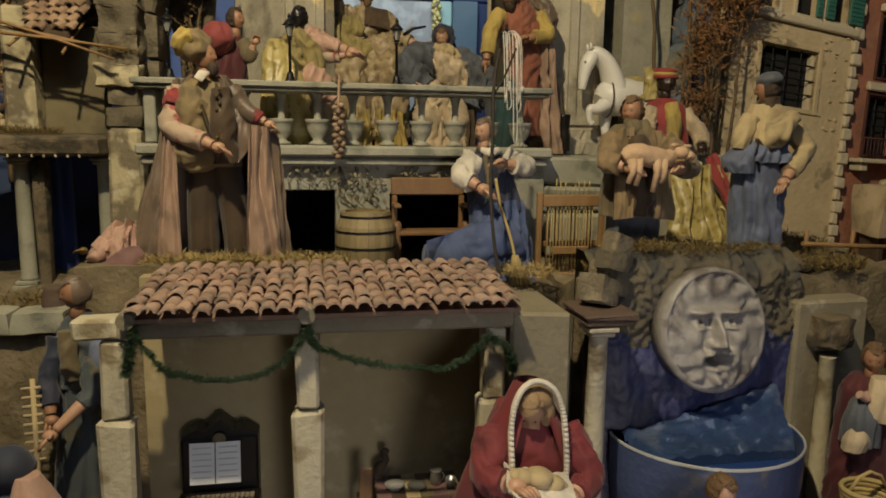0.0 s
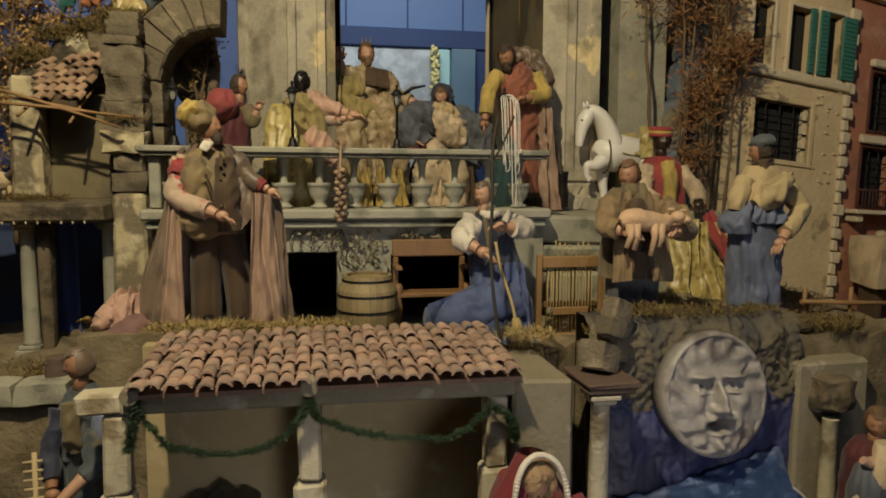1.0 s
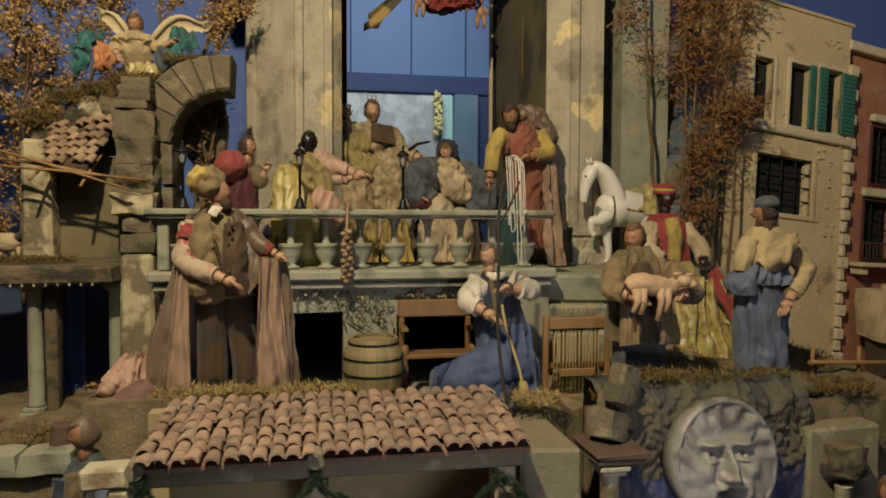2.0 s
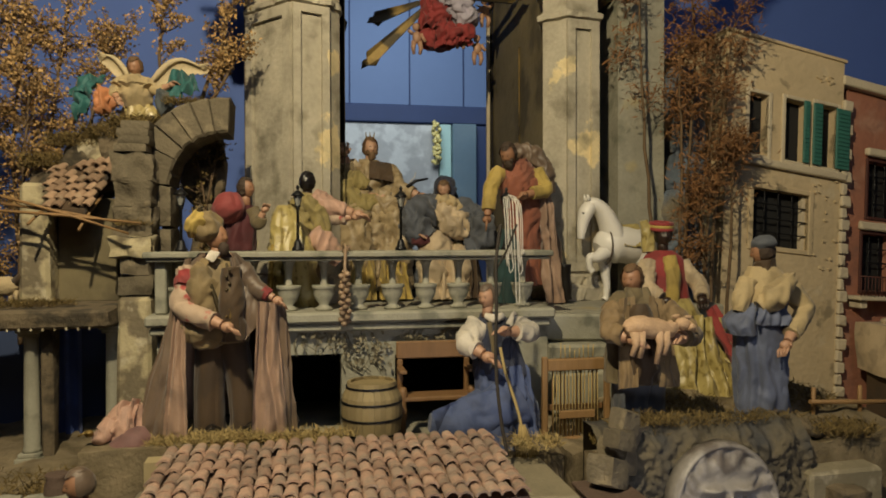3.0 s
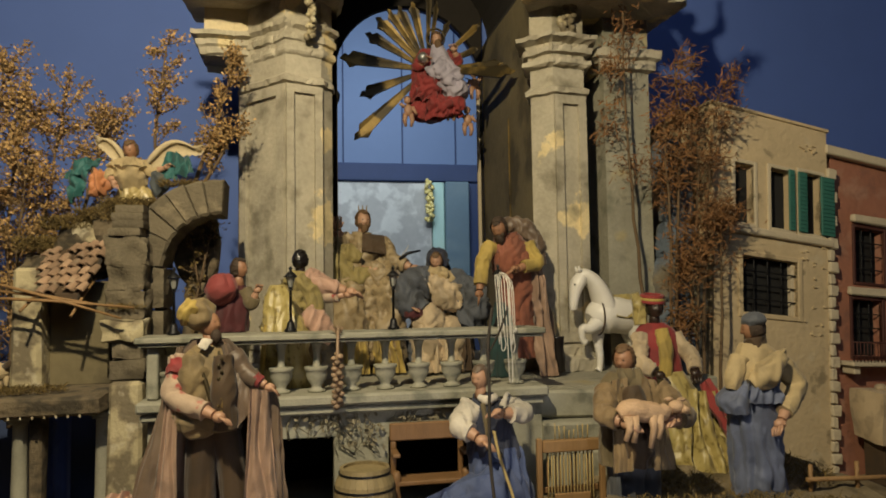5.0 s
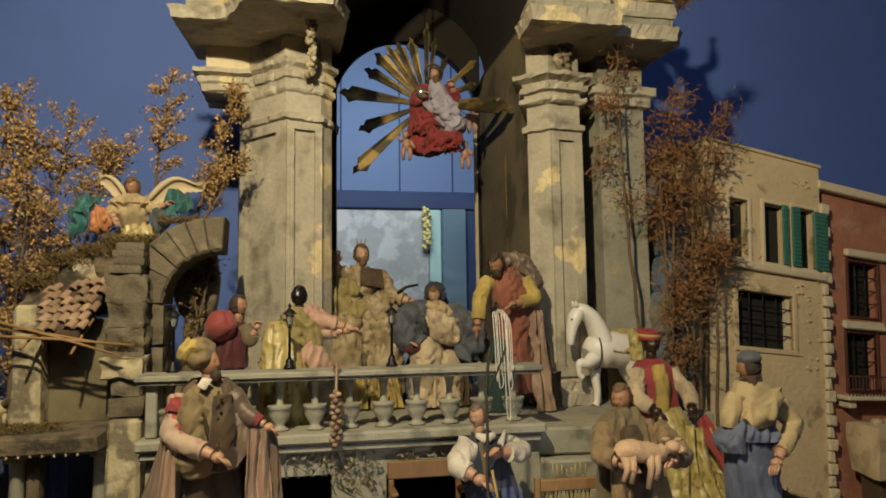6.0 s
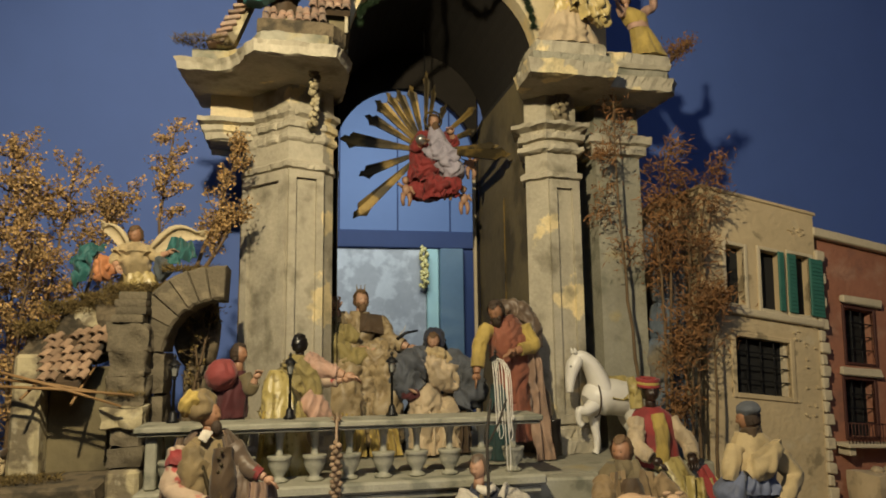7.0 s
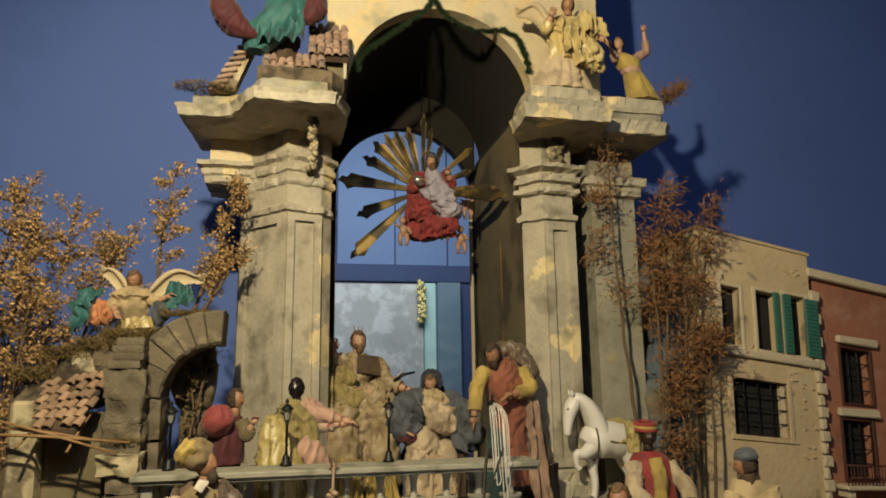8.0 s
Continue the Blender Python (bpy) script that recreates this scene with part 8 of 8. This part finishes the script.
def barrel_r(z):
    return 0.0535 + 0.0085 * math.cos((z - 1.02) / 0.055 * 1.2) - (0.006 if z > 1.06 else 0)


for i in range(16):
    a0, a1 = TAU * i / 16 + 0.004, TAU * (i + 1) / 16 - 0.004
    s = Shell()
    zs = [0.962, 0.998, 1.015, 1.032, 1.050, 1.066, 1.080]
    s.rings([[(0.115 + r * math.cos(a), 1.262 + r * math.sin(a), z) for r, a in ((barrel_r(z), a0), (barrel_r(z) + 0.0008, (a0 + a1) / 2), (barrel_r(z), a1), (barrel_r(z) - 0.006, a1), (barrel_r(z) - 0.006, a0))] for z in zs], 0, smooth=False)
    part("stave", s, BARRELWOOD, barrel)
s = Shell()
s.lathe((0.115, 1.262, 1.070), [(0.047, 0), (0.047, 0.004)], 0, 24, False)
part("head", s, BARRELWOOD, barrel, "flat barrel head")
for z in (0.976, 1.008, 1.040, 1.070):
    s = Shell()
    s.lathe((0.115, 1.262, z), [(barrel_r(z) + 0.0004, -0.0024), (barrel_r(z) + 0.0018, -0.002), (barrel_r(z) + 0.0018, 0.002), (barrel_r(z) + 0.0004, 0.0024)], 0, 32, False)
    part("hoop", s, IRON, barrel)

bench = thing("wooden_bench", (0.26, 1.36, 0.985), "honey-brown wooden bench with turned arms", "bench")
part("top_rail", boxes((0.180, 0.345, 1.372, 1.384, 1.103, 1.142), bevel=0.004), WOOD, bench)
part("seat", boxes((0.182, 0.345, 1.318, 1.380, 1.018, 1.028), bevel=0.003), WOOD, bench)
for x, y in ((0.182, 1.372), (0.335, 1.372)):
    part("back_post", boxes((x, x + 0.012, y, y + 0.012, 0.885, 1.1025), bevel=0.002), WOOD, bench)
for x in (0.182, 0.335):
    s = Shell()
    s.lathe((x + 0.006, 1.326, 0.945), [(0.006, -0.06), (0.007, 0.03), (0.0095, 0.045), (0.0095, 0.055), (0.007, 0.062), (0.0085, 0.078), (0.010, 0.095), (0.006, 0.104)], 0, 12)
    part("front_leg", s, WOOD, bench)
    part("armrest", boxes((x - 0.002, x + 0.014, 1.316, 1.372, 1.079, 1.087), bevel=0.003), WOOD, bench)

loom = thing("loom_frame", (0.555, 1.25, 0.93), "pale wooden loom frame strung with thin rods", "loom")
for x in (0.478, 0.620):
    part("upright", boxes((x, x + 0.012, 1.244, 1.256, 0.915, 1.118), bevel=0.002), PALEWOOD, loom)
part("top_bar", boxes((0.4905, 0.6195, 1.242, 1.258, 1.088, 1.113), bevel=0.002), PALEWOOD, loom)
part("bottom_bar", boxes((0.4905, 0.6195, 1.242, 1.258, 0.926, 0.944), bevel=0.002), PALEWOOD, loom)
part("middle_bar", boxes((0.515, 0.595, 1.240, 1.2475, 0.985, 1.002), bevel=0.002), PALEWOOD, loom)
for i in range(15):
    x = 0.503 + i * 0.0073
    s = Shell()
    s.tube([(x, 1.25, 0.9445), (x + random.uniform(-0.0015, 0.0015), 1.25, 1.0875)], 0.0012, 0, 6)
    part("rod", s, STRAW, loom)
for i in range(12):
    x = 0.506 + i * 0.0092
    s = Shell()
    s.tube([(x, 1.262, 0.9445), (x, 1.262, 1.100)], 0.0016, 0, 6)
    part("rear_rod", s, WOOD, loom)
part("rear_bar", boxes((0.4905, 0.6195, 1.2585, 1.266, 0.930, 0.944), (0.4905, 0.6195, 1.2585, 1.266, 1.0, 1.012), bevel=0.001), WOOD, loom)
for i in range(8):
    x = 0.520 + i * 0.0105
    s = Shell()
    s.tube([(x, 1.25, 1.1135), (x + random.uniform(-0.003, 0.003), 1.25, 1.136 + random.uniform(-0.006, 0.012))], 0.0013, 0, 6)
    part("spindle_rod", s, STRAW, loom)

broom = thing("broom", (0.42, 1.165, 0.93), "twig broom with a bent pale handle", "broom")
s = Shell()
rows = spline([(0.372, 1.20, 1.150), (0.380, 1.19, 1.100), (0.400, 1.175, 1.030), (0.408, 1.165, 0.985)], 5)
s.tube(rows, 0.0032, 0, 8)
part("handle", s, STRAW, broom)
s = Shell()
for i in range(90):
    a, q = random.uniform(0, TAU), math.sqrt(random.random())
    s.tube([(0.407 + 0.006 * q * math.cos(a), 1.165 + 0.006 * q * math.sin(a), 0.998), (0.410 + 0.012 * q * math.cos(a), 1.165 + 0.010 * q * math.sin(a), 0.972), (0.418 + 0.026 * q * math.cos(a), 1.163 + 0.018 * q * math.sin(a), 0.932 + random.uniform(0, 0.012))], [0.0009, 0.0011, 0.0006], 0, 4)
tagged(part("bristles", s, STRAW, broom, "spread straw bristles"), kind="stuff")

# a dark twig with a hooked cord that stands before the terrace
s = Shell()
s.tube(spline([(0.352, 1.08, 0.965), (0.340, 1.09, 1.05), (0.338, 1.11, 1.14), (0.345, 1.13, 1.24), (0.350, 1.15, 1.33), (0.365, 1.17, 1.40)], 6), 0.0034, 0, 7)
s.tube(spline([(0.349, 1.15, 1.31), (0.372, 1.15, 1.35), (0.392, 1.15, 1.40)], 5), 0.0022, 0, 6)
solid("bare_twig", s, mat("black_brown_twig", (0.028, 0.022, 0.016), 0.8, 0.3, 60, 0.5), (0.352, 1.08, 0.965), "thin dark bare twig standing at the terrace edge", "twig")
cords = thing("white_cord_bunch", (0.465, 1.42, 1.23), "bunch of white cords looped over a lamp", "cords")
for i in range(5):
    x = (0.436, 0.441, 0.456, 0.463, 0.467)[i]
    low = (1.345, 1.295, 1.225, 1.29, 1.335)[i]
    s = Shell()
    s.tube(spline([(0.462, 1.462, 1.470 + 0.002 * i), (x, 1.40, 1.466), (x - 0.004, 1.373, 1.41), (x - 0.001, 1.370, 1.31), (x + 0.003, 1.372, low), (x + 0.010, 1.372, low + 0.012), (x + 0.007, 1.373, 1.34), (x + 0.004, 1.38, 1.45), (0.462, 1.455, 1.472)], 4), 0.0011, 0, 5)
    part("cord", s, CORD, cords)

# ---- moss, straw and soil details ----
s = Shell()
for c, sp, n in (((-0.20, 1.205, 0.985), (0.11, 0.035, 0.012), 1100), ((-0.02, 1.20, 0.985), (0.10, 0.03, 0.010), 450), ((0.42, 1.14, 0.965), (0.06, 0.04, 0.012), 300)):
    tufts(s, c, sp, int(n * 1.8), 0.022, width=0.0008, lean=1.0)
solid("straw_litter", s, STRAW, (-0.1, 1.2, 0.985), "dry straw strewn behind the roof", "straw", kind="stuff")
s = Shell()
for c, sp, n in (((0.60, 1.06, 0.99), (0.09, 0.05, 0.02), 900), ((0.60, 1.10, 0.98), (0.05, 0.05, 0.03), 800), ((0.60, 1.03, 1.03), (0.07, 0.03, 0.012), 260), ((0.74, 1.035, 1.022), (0.17, 0.028, 0.012), 420), ((1.04, 1.05, 0.985), (0.07, 0.05, 0.02), 520), ((0.90, 1.16, 0.985), (0.14, 0.07, 0.012), 180), ((1.12, 1.35, 0.99), (0.10, 0.16, 0.02), 600), ((0.80, 1.30, 0.985), (0.12, 0.10, 0.02), 500), ((-0.46, 1.25, 0.90), (0.08, 0.10, 0.02), 600), ((-0.70, 1.25, 0.90), (0.22, 0.12, 0.02), 700), ((-0.42, 1.66, 1.655), (0.08, 0.05, 0.02), 900), ((-0.50, 1.66, 1.625), (0.06, 0.04, 0.03), 700), ((-0.56, 1.67, 1.605), (0.08, 0.04, 0.03), 900), ((-0.64, 1.68, 1.555), (0.06, 0.04, 0.03), 600), ((-0.29, 1.64, 1.705), (0.07, 0.04, 0.010), 350), ((-0.64, 1.50, 1.228), (0.12, 0.05, 0.008), 400), ((-0.405, 1.515, 1.405), (0.04, 0.02, 0.006), 140), ((-0.29, 1.74, 2.366), (0.09, 0.05, 0.006), 320), ((1.13, 1.80, 2.43), (0.05, 0.06, 0.01), 160)):
    tufts(s, c, sp, int(n * 2.2), 0.018, width=0.0008, lean=1.0)
solid("moss_patches", s, MOSS, (0.6, 1.1, 0.98), "dry brown-green moss on rocks and ledges", "moss", kind="stuff")
for i in range(26):
    x, y = random.uniform(0.52, 1.10), random.uniform(1.03, 1.12)
    h = random.uniform(0.008, 0.022)
    s = Shell()
    s.rock((x, y, 0.985), (h, h, h * 0.8), 0, 0.25, 40, 3)
    solid("pebble", s, DARKROCK, (x, y, 0.98), "small dark cork pebble in the moss", "pebble", "pebbles in the moss")
for x, y, h in ((0.915, 1.10, 0.022), (0.93, 1.09, 0.017), (0.88, 1.09, 0.020)):
    s = Shell()
    s.rock((x, y, 0.998), (h * 1.3, h, h), 0, 0.3, 40, 4)
    solid("dark_bundle", s, NAVYCLOTH, (x, y, 0.985), "small crumpled dark cloth bundle on the ground", "bundle", "bundles by the woman")
for x, z, w in ((0.02, 1.15, 0.05), (0.12, 1.11, 0.05), (0.10, 1.15, 0.06), (0.26, 1.16, 0.05), (0.42, 1.16, 0.05)):
    s = Shell()
    for _ in range(38):
        p = Vector((x + random.uniform(-w, w), 1.413 + random.uniform(-0.012, 0.004), z + random.uniform(-0.02, 0.03)))
        d = Vector((random.uniform(-1, 1), random.uniform(-0.5, 0.1), random.uniform(-1, 0.4))).normalized() * random.uniform(0.008, 0.018)
        e = d.cross(Vector((0, 1, 0.3))).normalized() * 0.004
        n = len(s.v)
        s.v += [tuple(p), tuple(p + d * 0.5 + e), tuple(p + d), tuple(p + d * 0.5 - e + Vector((0, -0.002, 0)))]
        s.face((n, n + 1, n + 2, n + 3))
    for _ in range(8):
        p = Vector((x + random.uniform(-w, w), 1.412, z + 0.02))
        s.tube([p, p + Vector((random.uniform(-0.02, 0.02), -0.006, -0.03)), p + Vector((random.uniform(-0.03, 0.03), -0.002, -0.06))], 0.0009, 0, 4)
    solid("dry_vine", s, mat("grey_dry_vine", (0.19, 0.165, 0.105), 0.9, 0.3, 40, 0.2, island=0.8), (x, 1.41, z), "dry grey-green vine clinging to the wall", "vine", "vines on the wall")
for x, y, z, r in ((0.20, 1.60, 1.19, 0.02), (0.27, 1.58, 1.19, 0.022), (0.34, 1.60, 1.19, 0.018), (0.15, 1.58, 1.19, 0.016), (0.42, 1.58, 1.19, 0.020)):
    s = Shell()
    s.ball((x, y, z + r * 0.5), (r * 1.6, r, r * 0.6), 0, 14, 8, 0.25, 45)
    solid("folded_linen", s, WHITE, (x, y, z), "small heap of folded off-white linen", "linen", "linen on the terrace")

s = Shell()
for x0, x1 in ((-0.78, -0.60), (-0.598, -0.505), (-0.503, -0.418)):
    s.rock(((x0 + x1) / 2, 1.135, 0.905), ((x1 - x0) / 2, 0.034, 0.018), 0, 0.22, 22, 8, 0.04)
solid("stone_ledge", s, RAIL, (-0.60, 1.135, 0.888), "pale grey rough stone ledge on the ground edge", "ledge", kind=SET)
comb = thing("wooden_rake", (-0.445, 1.03, 0.5), "pale wooden rake with pegs standing upright", "rake")
s = Shell()
s.tube([(-0.452, 1.03, 0.501), (-0.448, 1.03, 0.83)], 0.004, 0, 7)
part("stem", s, SAND, comb)
for i in range(9):
    z = 0.690 + i * 0.0155
    s = Shell()
    s.tube([(-0.466, 1.03, z), (-0.436, 1.03, z + 0.002)], 0.0026, 0, 6)
    part("peg", s, SAND, comb)
s = Shell()
s.lathe((-0.452, 1.165, 0.895), [(0.018, 0), (0.021, 0.02), (0.020, 0.045), (0.016, 0.055), (0.019, 0.062)], 0, 16)
solid("clay_pot", s, BRICK, (-0.452, 1.165, 0.895), "brown clay pot on the ledge", "pot")

# ---- dry trees ----


def tree(name, label, at, stems, twigs, reach, leaf, leafmat, per, width=0.34, lift=0.5, start=0.25, bark=BARK):
    """Upright stems with short twigs, each twig ending in a loose clump of small dry leaves."""
    t = thing(name, at, label, "tree")
    crown, spray = Shell(), Shell()
    for pts in stems:
        wood = Shell()
        line = [Vector(p) for p in spline(pts, 8)]
        n = len(line)
        wood.tube([p + Vector([0.006 * noise.noise(p * 11 + Vector((k, 0, 0))) for k in (0, 5, 9)]) for p in line], [0.0065 * (1 - 0.75 * i / n) for i in range(n)], 0, 6)
        part("stem", wood, bark, t)
        for _ in range(twigs):
            f = start + (1 - start) * random.random() ** 0.85
            p = line[min(n - 1, int(f * n))]
            d = Vector((random.uniform(-1, 1), random.uniform(-0.7, 0.7), random.uniform(-0.6, 1) + lift)).normalized()
            l = reach * random.uniform(0.35, 1.0) * (1.15 - 0.45 * f)
            q = [p, p + d * l * 0.5 + Vector((0, 0, 0.01 * random.uniform(-1, 1))), p + d * l]
            spray.tube(q, [0.0019, 0.0014, 0.0007], 0, 5)
            for _ in range(int(per * random.choice((0.25, 0.6, 1.0, 1.9)))):
                c = q[0] + (q[2] - q[0]) * random.uniform(0.25, 1.08) + Vector([random.gauss(0, 1) for _ in range(3)]) * leaf * 0.75
                e = (d * 0.5 + Vector([random.uniform(-1, 1) for _ in range(3)])).normalized() * leaf * random.uniform(0.6, 1.3)
                g = e.cross(Vector([random.uniform(-1, 1) for _ in range(3)])).normalized() * leaf * width
                k = len(crown.v)
                crown.v += [tuple(c), tuple(c + e * 0.5 + g), tuple(c + e), tuple(c + e * 0.5 - g + g.cross(e).normalized() * leaf * 0.12)]
                crown.face((k, k + 1, k + 2, k + 3))
    tagged(part("twig_spray", spray, bark, t), kind="stuff")
    part("crown", crown, leafmat, t)
    return t


tree("autumn_tree", "small autumn tree with golden dry leaves", (-0.80, 1.86, 0.9), [
    [(-0.80, 1.88, 0.88), (-0.83, 1.87, 1.50), (-0.80, 1.86, 2.04)], [(-0.72, 1.88, 0.88), (-0.70, 1.86, 1.55), (-0.64, 1.85, 1.99)], [(-0.90, 1.88, 0.88), (-0.95, 1.86, 1.50), (-0.97, 1.85, 1.96)],
    [(-0.68, 1.86, 1.30), (-0.57, 1.84, 1.75), (-0.53, 1.84, 1.90)], [(-0.84, 1.80, 1.10), (-0.88, 1.78, 1.45), (-0.90, 1.78, 1.75)], [(-0.74, 1.78, 1.10), (-0.72, 1.75, 1.45), (-0.70, 1.74, 1.75)],
    [(-0.86, 1.83, 1.20), (-0.90, 1.82, 1.60), (-0.87, 1.82, 1.95)], [(-0.75, 1.83, 1.20), (-0.76, 1.81, 1.60), (-0.73, 1.81, 1.95)], [(-1.0, 1.84, 0.88), (-1.08, 1.82, 1.40), (-1.10, 1.82, 1.85)]], 50, 0.17, 0.0098, LEAFGOLD, 74)
tree("autumn_sapling", "slender autumn sapling with golden leaves beside the arch", (-0.34, 1.80, 1.67), [
    [(-0.38, 1.80, 1.66), (-0.40, 1.80, 1.86), (-0.37, 1.80, 2.12)], [(-0.32, 1.80, 1.68), (-0.24, 1.82, 1.92), (-0.205, 1.83, 2.08)], [(-0.30, 1.79, 1.70), (-0.23, 1.78, 1.80), (-0.195, 1.78, 1.88)]], 26, 0.10, 0.0100, LEAFGOLD, 54, start=0.3)
tree("vine_in_arch", "dark dry vine hanging inside the ruined arch", (-0.27, 1.72, 1.19), [
    [(-0.29, 1.70, 1.188), (-0.28, 1.70, 1.40), (-0.24, 1.70, 1.62)], [(-0.25, 1.71, 1.188), (-0.26, 1.71, 1.35), (-0.29, 1.70, 1.56)]], 26, 0.06, 0.010, MOSS, 12, start=0.1)
tree("dry_creeper", "tall dry creeper with rust-brown needles on the pilaster", (1.10, 1.72, 0.96), [
    [(1.08, 1.74, 0.96), (1.10, 1.74, 1.50), (1.12, 1.73, 1.90), (1.11, 1.73, 2.12)], [(1.02, 1.77, 1.19), (0.975, 1.78, 1.80), (0.955, 1.76, 2.29)], [(1.16, 1.72, 0.96), (1.17, 1.71, 1.45), (1.20, 1.71, 1.80), (1.24, 1.71, 2.02)],
    [(1.20, 1.70, 0.96), (1.21, 1.69, 1.35), (1.22, 1.69, 1.65)], [(1.06, 1.73, 0.96), (1.07, 1.72, 1.60), (1.06, 1.72, 1.92)], [(1.13, 1.71, 0.96), (1.14, 1.70, 1.40), (1.16, 1.70, 1.86)], [(1.11, 1.70, 0.96), (1.10, 1.69, 1.25), (1.13, 1.69, 1.55)]], 15, 0.125, 0.026, LEAFRUST, 78, width=0.055, lift=0.1, start=0.42)
tree("rust_twig", "small rust-red dry twig on the cornice", (1.16, 1.78, 2.424), [[(1.16, 1.78, 2.420), (1.20, 1.78, 2.455), (1.255, 1.78, 2.500)]], 34, 0.055, 0.016, LEAFRUST, 26, width=0.10)
s = Shell()
for z in range(7):
    s.rock((1.155 + 0.02 * math.sin(z * 1.7), 1.86, 1.08 + z * 0.125), (0.055, 0.05, 0.075), 0, 0.28, 14, 7)
solid("rock_pillar", s, BLUEROCK, (1.155, 1.86, 0.98), "rough blue-grey and cream rock pillar", "rock")
s = Shell()
s.rock((1.215, 1.83, 1.40), (0.024, 0.03, 0.20), 0, 0.25, 20, 8)
s.rock((1.215, 1.83, 1.10), (0.030, 0.03, 0.14), 0, 0.25, 20, 8)
solid("plaster_corner", s, PLASTER, (1.215, 1.83, 0.96), "peeling cream plaster corner beside the house", "wall piece")

# ---- garland on the gable ----
garland([(0.150, 1.835, 2.50), (0.160, 1.835, 2.56), (0.185, 1.835, 2.58), (0.24, 1.835, 2.62), (0.31, 1.835, 2.68), (0.37, 1.835, 2.73), (0.40, 1.835, 2.79)], label="green moss garland looped over the arch", bristle=0.014, per=130)
garland([(0.40, 1.835, 2.79), (0.43, 1.835, 2.74), (0.50, 1.835, 2.69), (0.58, 1.835, 2.68), (0.64, 1.835, 2.69), (0.69, 1.835, 2.66), (0.715, 1.835, 2.60), (0.725, 1.835, 2.55)], label="green moss garland looped over the arch", bristle=0.014, per=130)
s = Shell()
for i in range(60):
    s.ball((0.015 + random.uniform(-0.012, 0.012), 1.70 + 0.09 * i / 60 + random.uniform(-0.012, 0.012), 2.285 - 0.13 * i / 60), 0.0085, 0, 8, 5)
solid("grape_carving", s, PLASTER, (0.015, 1.79, 2.155), "carved cream grape cluster on the pier", "carving")
# Solid beads stand in for a vague reflection of grapes under the cornice.
s = Shell()
for i in range(34):
    s.ball((0.790 + random.uniform(-0.024, 0.024), 1.795 + random.uniform(-0.012, 0.006), 2.303 - 0.09 * i / 34), 0.011, 0, 8, 5)
solid("grape_carving", s, PLASTER, (0.79, 1.80, 2.23), "cream beads standing in for reflected grapes by the capital", "carving")
s = Shell()
s.rock((0.104, 2.57, 2.20), (0.026, 0.03, 0.05), 0, 0.35, 26, 6)
s.rock((0.112, 2.57, 2.09), (0.012, 0.02, 0.02), 0, 0.35, 30, 4)
solid("broken_masonry", s, VAULT, (0.10, 2.57, 2.07), "dark broken masonry edge in the passage", "masonry")
